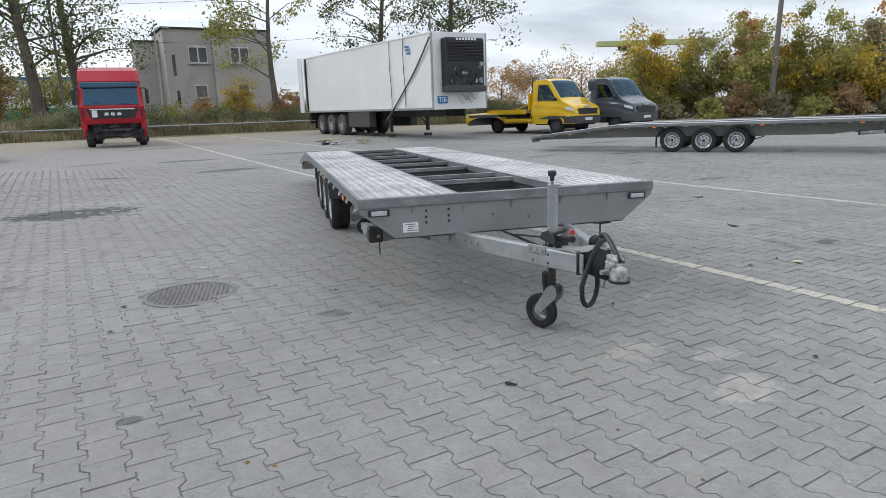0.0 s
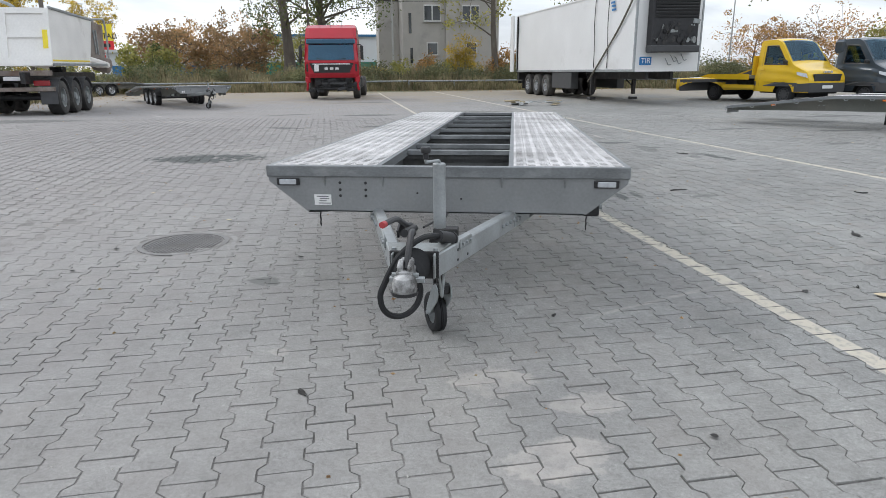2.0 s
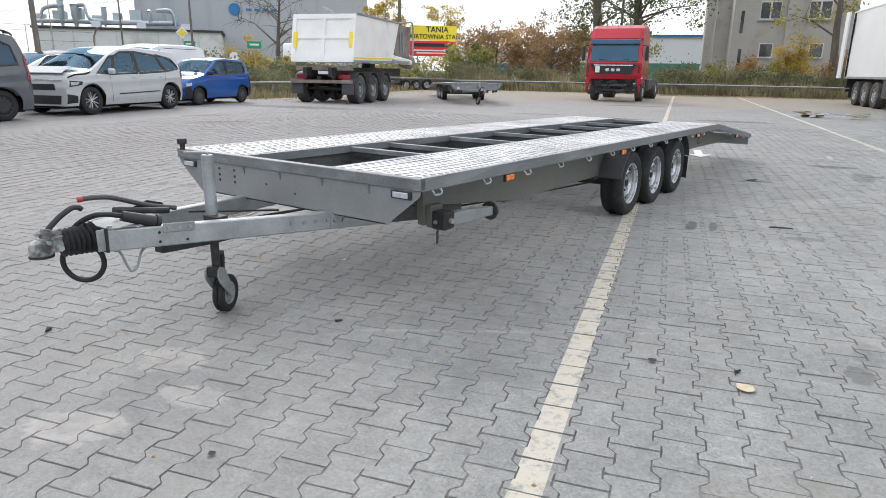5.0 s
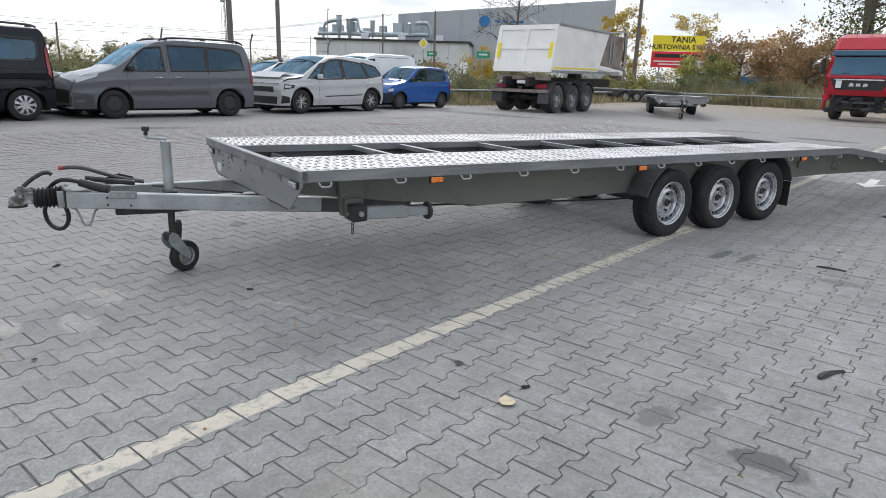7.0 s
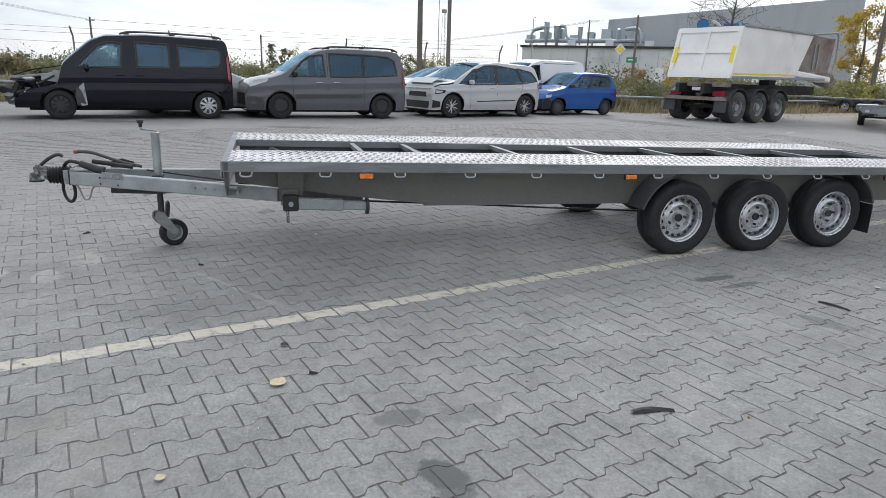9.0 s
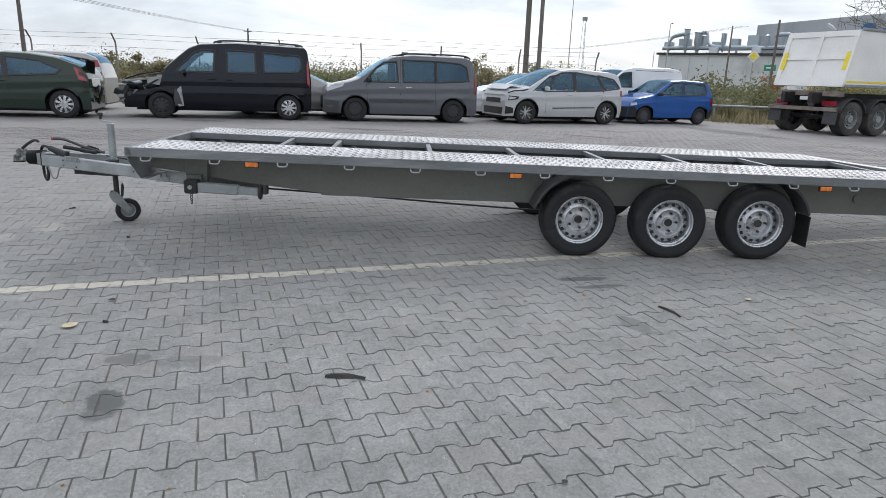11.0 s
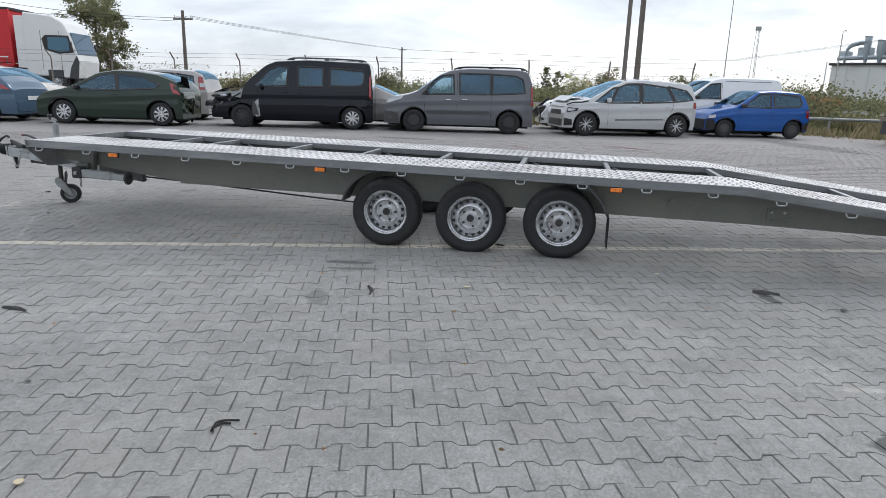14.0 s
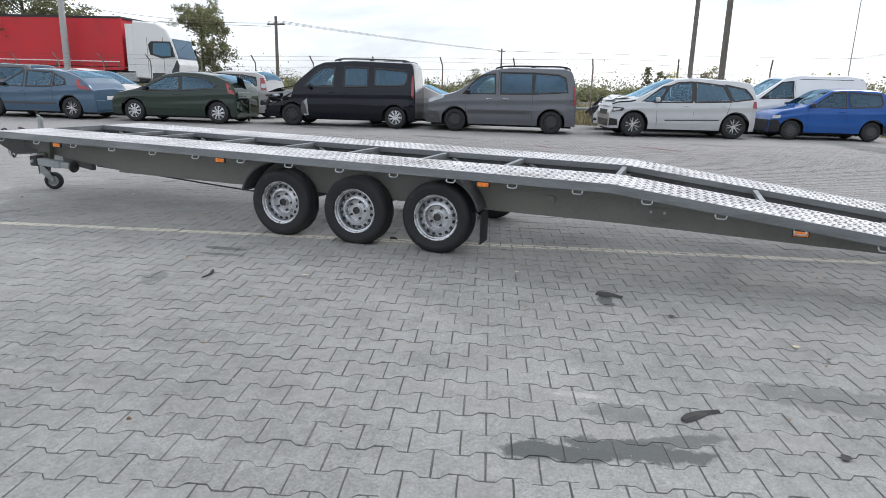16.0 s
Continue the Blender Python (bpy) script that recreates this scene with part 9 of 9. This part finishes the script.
for k in range(4):
    blk("badge_bar", (7.2 + 1.3 * k, 2.9, 10.2), (0.9, 0.1, 0.35), M["sign_blue"], fc, bevel=0)
for k in range(8):
    blk("panel_joint", (-19 + 2.7 * k, -8.03, 3.0), (0.08, 0.06, 5.8), M["duct"], fc, bevel=0)
du = thing("extraction_plant", "silver ducts and cyclones on the factory roof", "ductwork", place(-95.8, 46.6, 0.62, 0.78, 2.2) @ Matrix.Diagonal((0.5, 1, 0.92, 1)))
for x, z0, z1, r in ((-3, 4.4, 8.8, 0.8), (0.5, 4.4, 8.2, 1.0), (8, 4.8, 8.0, 0.7), (20, 5, 7.6, 0.6)):
    part("cyclone", lathe(NB(), [(r * 0.3, z0), (r, (z0 + z1) / 2), (r, z1 - 0.4), (r * 1.2, z1 - 0.3), (r * 0.4, z1), (0, z1)], pose(x, 0, 0), 16), M["duct"], du, smooth=True)
for pts in (((-8, 0, 2), (-8, 0, 6.6), (-5, 0, 7.6), (-3, 0, 7.6)), ((1, 0, 7.8), (3, 0, 7.8), (4, 0, 6), (8, 0, 5.6), (18, 0, 5.6)), ((-10, 0, 5.4), (0, 0, 5.5), (10, 0, 5.4), (26, 0, 5.6)), ((12, 0, 5.4), (12, 0, 3), (13, 0, 1)), ((22, 0, 7.4), (26, 0, 7.4), (27, 0, 5))):
    part("duct", tube(NB(), pts, 0.34, 8), M["duct"], du, smooth=True)
for k in range(8):
    blk("plant_box", (-9 + 5.0 * k, 1.5, 5.9 + 0.3 * (k % 3)), (2.0 + (k % 2), 2.0, 1.2 + 0.4 * (k % 3)), M["duct"], du, bevel=0)
for k in range(12):
    blk("support", (-12 + 3.2 * k, -1.0, 2.4), (0.15, 0.15, 4.8), M["duct"], du, bevel=0)

s1 = thing("white_shed", "long white shed with a blue roof line", "shed", place(-24, 74, 0.93, 0.36))
blk("wall", (4, 3, 2.6), (22, 8, 5.2), M["shed_white"], s1, bevel=0), blk("eave_board", (4, 3, 5.3), (22.6, 8.6, 0.25), M["shed_blue"], s1, bevel=0), blk("plinth", (4, -1.1, 1.2), (22.2, 0.3, 2.2), M["shed_green"], s1, bevel=0)
s2 = thing("market_shed", "low white market shed with blue front", "shed", place(-38, 66, 0.93, 0.36))
blk("wall", (2, 3, 1.7), (15, 6, 3.4), M["shed_white"], s2, bevel=0), blk("front", (2, -0.1, 1.3), (14, 0.3, 1.4), M["shed_blue"], s2, bevel=0)
blk("roof", (2, 3, 3.5), (15.6, 6.6, 0.3), M["shed_white"], s2, bevel=0)

cr = thing("gantry_crane", "yellow-green gantry crane with splayed legs", "crane", place(46, 70.3, 0.97, -0.24))
blk("girder", (0, 0, 8.2), (15, 0.45, 0.6), M["crane_green"], cr), blk("girder", (0, 0.9, 8.2), (15, 0.45, 0.6), M["crane_green"], cr)
for x in (-3.5, 7.0):
    for y in (-2.2, 3.0):
        part("leg", cyl(NB(), (x + (0.3 if y > 0 else -1.1), y, 0), (x, 0.45, 8.0), 0.22, 0.22, 8), M["crane_green"], cr)
blk("trolley", (-4.3, 0.4, 7.6), (1.0, 0.6, 0.5), M["black_steel"], cr)

# billboard and road signs
bb = thing("billboard", "yellow and red steel merchant's billboard on posts", "billboard", place(-48.5, 68.6, 0.68, 0.73, -0.4) @ Matrix.Diagonal((1.27, 1.27, 1.27, 1)))
blk("upper_panel", (0, 0, 4.9), (4.9, 0.08, 1.45), M["sign_yellow"], bb, bevel=0), blk("lower_panel", (0, 0, 3.40), (4.9, 0.08, 1.5), M["sign_red"], bb, bevel=0)
for x in (-1.6, 1.6):
    blk("post", (x, 0.12, 2.3), (0.14, 0.14, 4.8), M["galv_dull"], bb)
bar_text("lettering", "TANIA", 0.78, M["text_black"], bb, pose(0.4, -0.05, 5.24, 90), 0.004, bold=0.015), bar_text("lettering", "HURTOWNIA STALI", 0.62, M["text_black"], bb, pose(0.02, -0.05, 4.55, 90), 0.004, bold=0.012)
blk("print_bar", (0, -0.05, 3.75), (4.3, 0.02, 0.34), M["text_black"], bb, bevel=0)
for k in range(2):
    blk("print_bar", (-0.1 + 0.2 * k, -0.05, 3.22 - 0.27 * k), (4.2 - 0.5 * k, 0.02, 0.12), M["text_white"], bb, bevel=0)


def sign(x, y, z, kind, label, fx, fy):
    o = thing("road_sign", label, "road sign", place(x, y, fx, fy))
    part("post", cyl(NB(), (0, 0.05, 0), (0, 0.05, z), 0.035, seg=8), M["galv"], o)
    if kind == "board":
        b = blk("board", (0, 0, z - 0.3), (0.92, 0.03, 0.50), M["sign_green"], o, bevel=0.02)
        blk("print_bar", (0, -0.02, z - 0.3), (0.6, 0.01, 0.12), M["text_white"], b, bevel=0), blk("border", (0, -0.02, z - 0.07), (0.86, 0.01, 0.025), M["text_white"], b, bevel=0)
    elif kind == "diamond":
        b = blk("board", (0, 0, z - 0.4), (0.62, 0.03, 0.62), M["text_white"], o, (0, 45, 0), 0.02)
        blk("centre", (0, -0.02, z - 0.4), (0.42, 0.012, 0.42), M["sign_yellow"], b, (0, 45, 0), 0)
    else:
        part("disc", cyl(NB(), (0, 0.02, z - 0.3), (0, -0.01, z - 0.3), 0.3, seg=24), M["text_white"], o)
        blk("lower_board", (0, 0, z - 0.75), (0.55, 0.03, 0.3), M["text_white"], o, bevel=0.01)
    return o


sign(-33.4, 27.2, 3.0, "board", "green town sign on a thin post", 0.66, 0.75)
sign(-41.45, 27.23, 4.03, "diamond", "yellow and white priority sign on a post", 0.66, 0.75)
sign(-48.0, 32.25, 3.4, "board", "green town sign near the factory", 0.66, 0.75)
sign(-34.3, 26.2, 2.2, "disc", "small white round sign on a post", 0.66, 0.75)

# ---- things lying on the yard ----
mh = thing("manhole_cover", "round cast-iron manhole cover with a grid pattern", "manhole cover", Matrix.Translation((-2.22, 1.14, 0.0)))
part("frame", lathe(NB(), [(0.31, -0.03), (0.31, 0.002), (0.345, 0.002), (0.345, -0.03)], Matrix(), 40), M["cast_iron"], mh)
part("surround", lathe(NB(), [(0.345, -0.004), (0.42, -0.003), (0.42, -0.03)], Matrix(), 32), M["paving_far"], mh)
part("lid", cyl(NB(), (0, 0, -0.03), (0, 0, -0.004), 0.308, seg=40), M["cast_iron"], mh)
gv, gf = [], []
for i in range(-9, 10):
    for j in range(-9, 10):
        x, y = i * 0.033, j * 0.033
        if math.hypot(x, y) > 0.285:
            continue
        b0 = len(gv)
        a, h = 0.011, 0.003
        gv += [(x - a, y - a, -0.004), (x + a, y - a, -0.004), (x + a, y + a, -0.004), (x - a, y + a, -0.004), (x - a * .7, y - a * .7, h), (x + a * .7, y - a * .7, h), (x + a * .7, y + a * .7, h), (x - a * .7, y + a * .7, h)]
        gf += [(b0 + 4, b0 + 5, b0 + 6, b0 + 7)] + [(b0 + k, b0 + (k + 1) % 4, b0 + 4 + (k + 1) % 4, b0 + 4 + k) for k in range(4)]
quads("studs", gv, gf, M["cast_iron"], mh, kind="stuff")


def leaf_on_ground(x, y, s, ang, label, material="leaf_dry"):
    """A curled dry leaf with a stalk."""
    vs, fs = [], []
    out = [(0, -0.5), (0.28, -0.42), (0.48, -0.1), (0.40, 0.2), (0.18, 0.42), (0, 0.6), (-0.18, 0.42), (-0.40, 0.2), (-0.48, -0.1), (-0.28, -0.42)]
    for p, q in out:
        vs.append((p * s, q * s, 0.010 + 0.16 * s * (p * p + 0.5 * q * q)))
    vs.append((0, 0, 0.008))
    for k in range(10):
        fs.append((k, (k + 1) % 10, 10))
    o = quads("fallen_leaf", vs, fs, M[material], None, label, smooth=True)
    o["category"] = "leaf"
    o["group"] = "fallen leaves"
    o.matrix_basis = Matrix.Translation((x, y, gz(x, y))) @ Matrix.Rotation(radians(ang), 4, "Z")


leaf_on_ground(2.592, 0.279, 0.08, 60, "pale yellow dry leaf lying on the paving")
lf = random.Random(21)
for k in range(90):
    x, y = lf.uniform(-7, 6.5), lf.uniform(-3.2, 13)
    leaf_on_ground(x, y, lf.uniform(0.02, 0.05), lf.uniform(0, 360), "small dry leaf on the paving", lf.choice(("leaf_dry", "litter_dark", "litter_dark")))


def scrap(x, y, l, w, ang, bend, label, material="litter_dark"):
    """A thin bent strip of rubber or plastic lying on the ground."""
    bm = NB()
    rows = []
    for k in range(9):
        t = k / 8
        xx, yy = (t - 0.5) * l, bend * math.sin(math.pi * t)
        ww = w * (0.35 + 0.65 * math.sin(math.pi * min(1, t * 1.2 + 0.1)))
        rows.append([bm.verts.new((xx, yy - ww / 2, 0.004)), bm.verts.new((xx, yy - ww / 4, 0.012 + 0.006 * math.sin(6 * t))), bm.verts.new((xx, yy + ww / 4, 0.014)), bm.verts.new((xx, yy + ww / 2, 0.004))])
    for a, b in zip(rows, rows[1:]):
        for k in range(3):
            bm.faces.new((a[k], a[k + 1], b[k + 1], b[k]))
    o = part("litter", bm, M[material], None, label, smooth=True)
    o["category"] = "litter"
    o.matrix_basis = Matrix.Translation((x, y, gz(x, y))) @ Matrix.Rotation(radians(ang), 4, "Z")


scrap(3.19, 1.82, 0.19, 0.045, 82, 0.02, "dark strip of torn rubber")
scrap(2.24, 3.76, 0.20, 0.03, 18, 0.02, "thin black strip of rubber")
scrap(4.17, 3.73, 0.09, 0.012, 148, 0.03, "thin black strip of rubber")
scrap(4.16, 3.75, 0.13, 0.010, 156, 0.06, "curled black wire")
scrap(3.10, 7.10, 0.21, 0.06, 135, 0.02, "grey strip of torn plastic")
scrap(1.52, 6.54, 0.18, 0.12, 77, 0.02, "flattened dark rag")
scrap(2.53, 0.44, 0.04, 0.02, 63, 0.0, "small dark twig")
scrap(-0.48, -1.20, 0.06, 0.03, -45, 0.0, "dark crumpled leaf")
scrap(0.62, 4.51, 0.09, 0.05, 63, 0.01, "pale paper scrap")
scrap(0.63, -0.21, 0.04, 0.02, 56, 0.0, "small dark twig")
dp = thing("scrap_heap", "flattened heap of pale plastic and metal scrap", "debris", Matrix.Translation((1.2, 21.5, gz(1.2, 21.5))))
hp = random.Random(4)
for k in range(16):
    blk("scrap", (hp.uniform(-0.9, 0.9), hp.uniform(-0.5, 0.5), 0.05 + 0.12 * hp.random()), (hp.uniform(0.2, 0.8), hp.uniform(0.03, 0.25), 0.02), M["galv"] if k % 2 else M["leaf_dry"], dp, (hp.uniform(-20, 20), hp.uniform(-14, 14), hp.uniform(0, 180)), 0)
ty = thing("old_tyre", "worn black tyre lying at the yard's edge", "tyre", Matrix.Translation((24.0, 24.2, gz(24, 24.2))))
part("tyre", lathe(NB(), [(0.28, 0.0), (0.46, 0.0), (0.5, 0.06), (0.5, 0.2), (0.46, 0.26), (0.28, 0.26), (0.31, 0.13)], Matrix(), 28, True), M["rubber"], ty, smooth=True)
# rubble and leaf litter along the unpaved edges
rv, rf2 = [], []
rr2 = np.random.default_rng(31)
for k in range(5200):
    if k < 3200:
        seg_i = rr2.integers(2, 8)
        a, b = RAIL[seg_i], RAIL[seg_i + 1]
        t, w = rr2.uniform(), -abs(rr2.normal(0, 2.2))
        dx, dy = b[0] - a[0], b[1] - a[1]
        L_ = math.hypot(dx, dy)
        x, y = a[0] + dx * t - dy / L_ * w, a[1] + dy * t + dx / L_ * w
    else:
        x, y = rr2.uniform(-14, 16), rr2.uniform(-4, 30)
    z = gz(x, y)
    s = rr2.uniform(0.006, 0.03) * (1.6 if k < 3200 else 0.55)
    an = rr2.uniform(0, 6.28)
    c, q = math.cos(an) * s, math.sin(an) * s
    b0 = len(rv)
    rv += [(x + c, y + q, z), (x - q, y + c, z), (x - c, y - q, z), (x + q, y - c, z), (x + c * .2, y + q * .2, z + s * rr2.uniform(0.4, 0.9))]
    rf2 += [(b0, b0 + 1, b0 + 4), (b0 + 1, b0 + 2, b0 + 4), (b0 + 2, b0 + 3, b0 + 4), (b0 + 3, b0, b0 + 4)]
quads("grit", rv, rf2, LEAF["brown"], None, "scattered grit and crumbs of leaf litter", "stuff")

# pale crumbs of stone on the paving
M["crumb"] = mat("pale_stone_crumbs", (0.48, 0.46, 0.43), 0.9, 0, 0.3, 20, 90)
cr = np.random.default_rng(41)
CV_, CF_ = [], []
for k in range(3600):
    x, y = cr.uniform(-6, 6.4), cr.uniform(-4, 11)
    z, r, a = gz(x, y), cr.uniform(0.0025, 0.0075), cr.uniform(0, 6.28)
    b = len(CV_)
    for q in range(3):
        CV_.append((x + r * math.cos(a + 2.1 * q), y + r * math.sin(a + 2.1 * q), z))
    CV_.append((x, y, z + r * 0.9))
    CF_ += [(b, b + 1, b + 3), (b + 1, b + 2, b + 3), (b + 2, b, b + 3)]
quads("stone_crumbs", CV_, CF_, M["crumb"], None, "pale stone crumbs scattered on the paving", "stuff")

# white painted arrow behind the trailer
M["line_white"] = mat("worn_white_road_paint", (0.62, 0.61, 0.58), 0.8, 0, 0.15, 12, 90, 0.001, (0.40, 0.39, 0.37), 0.3)
bm = NB()
prism(bm, [(0.0, 0.0), (0.20, 0.44), (0.065, 0.40), (0.065, 1.06), (-0.065, 1.06), (-0.065, 0.40), (-0.20, 0.44)], 2, 0.002, 0.005)
ar = part("painted_arrow", bm, M["line_white"], None, "white painted direction arrow on the paving")
ar["category"] = "road marking"
ar.matrix_basis = Matrix.Translation((0.35, 8.61, 0.0)) @ Matrix.Rotation(radians(17), 4, "Z")


# ---- single paving blocks, last ----
def block_shape(rnd, g=0.0026, gv=0.0024):
    """Outline of an interlocking block with slightly uneven, chipped edges."""
    d, e = 0.0155, 0.014
    L, W = BRICK_L, BRICK_W / 2
    us = [g, L / 4 - e, L / 4 + e, 3 * L / 4 - e, 3 * L / 4 + e, L - g]
    off = [d, d, -d, -d, d, d]
    top = [(u, W + o - gv) for u, o in zip(us, off)]
    low = [(u, -W - o + gv) for u, o in zip(us, off)]
    ring = low + top[::-1]
    out = []
    for (xa, ya), (xb, yb) in zip(ring, ring[1:] + ring[:1]):
        n = 2 if math.hypot(xb - xa, yb - ya) > 0.045 else 1
        out += [(xa + (xb - xa) * k / n, ya + (yb - ya) * k / n) for k in range(n)]
    return [(u - L / 2 - (1 if u > L / 2 else -1) * abs(rnd.gauss(0, 0.0011)), v - (1 if v > 0 else -1) * abs(rnd.gauss(0, 0.0012))) for u, v in out]


def block_at(i, j):
    u, v = i * BRICK_L + (0.5 * BRICK_L if j % 2 else 0.0), (j + 0.5) * BRICK_W + VOFF
    p = uv(u, v)
    return p.x, p.y, gz(p.x, p.y)


shape_rnd = random.Random(17)
KINDS = []
for kind_ in range(8):
    ring = block_shape(shape_rnd)
    n_ = len(ring)
    k_ = [shape_rnd.uniform(0.984, 0.995) for _ in ring]
    vs = [(u * k, v * k, shape_rnd.gauss(0, 0.0002)) for (u, v), k in zip(ring, k_)] + [(u, v, -0.0025 + shape_rnd.gauss(0, 0.0006)) for u, v in ring] + [(u, v, -0.014) for u, v in ring]
    fs = [tuple(range(n_))]
    for k in range(n_):
        k2 = (k + 1) % n_
        fs += [(n_ + k, n_ + k2, k2, k), (2 * n_ + k, 2 * n_ + k2, n_ + k2, n_ + k)]
    me = bpy.data.meshes.new("paving_block")
    me.from_pydata(vs, [], fs)
    me.materials.append(M["paving"])
    me.update()
    KINDS.append((me, np.array([(u, v) for u, v, z in vs]), np.array([z for _, _, z in vs]), fs))
# stretch near the walk whose blocks are single pieces
jv, ju = range(-27, -12), range(0, 20)
rng = np.random.default_rng(5)
rest_v, rest_f = [], []
basis = np.array([(CU.x, CU.y), (CV.x, CV.y)])
for j in range(int(V0 / BRICK_W) - 1, int(V1 / BRICK_W) + 2):
    for i in range(int(U0 / BRICK_L) - 2, int(U1 / BRICK_L) + 1):
        x, y, z = block_at(i, j)
        z += min(max(rng.normal(0, 0.0011), -0.0012), 0.0025)
        tx, ty = np.clip(rng.normal(0, 0.006, 2), -0.009, 0.009)
        me, flat, hz, fs = KINDS[rng.integers(0, 8)]
        if abs(math.hypot(x + 2.2, y - 1.16)) < 0.42:
            continue
        if j in jv and i in ju:
            ob = new("paving_block", me)
            ob.parent = bed
            ob.matrix_basis = Matrix.Translation((x + CU.x * BRICK_L / 2, y + CU.y * BRICK_L / 2, z)) @ Matrix(((CU.x, CV.x, 0, 0), (CU.y, CV.y, 0, 0), (0, 0, 1, 0), (0, 0, 0, 1)))
        else:
            p = flat @ basis + (x + CU.x * BRICK_L / 2, y + CU.y * BRICK_L / 2)
            zz = hz + z + flat[:, 0] * tx + flat[:, 1] * ty
            b = len(rest_v)
            rest_v += [(a, c, e) for (a, c), e in zip(p.tolist(), zz.tolist())]
            rest_f += [tuple(q + b for q in f) for f in fs]
quads("paving_blocks", rest_v, rest_f, M["paving"], bed, "grey interlocking concrete paving blocks", kind="stuff")
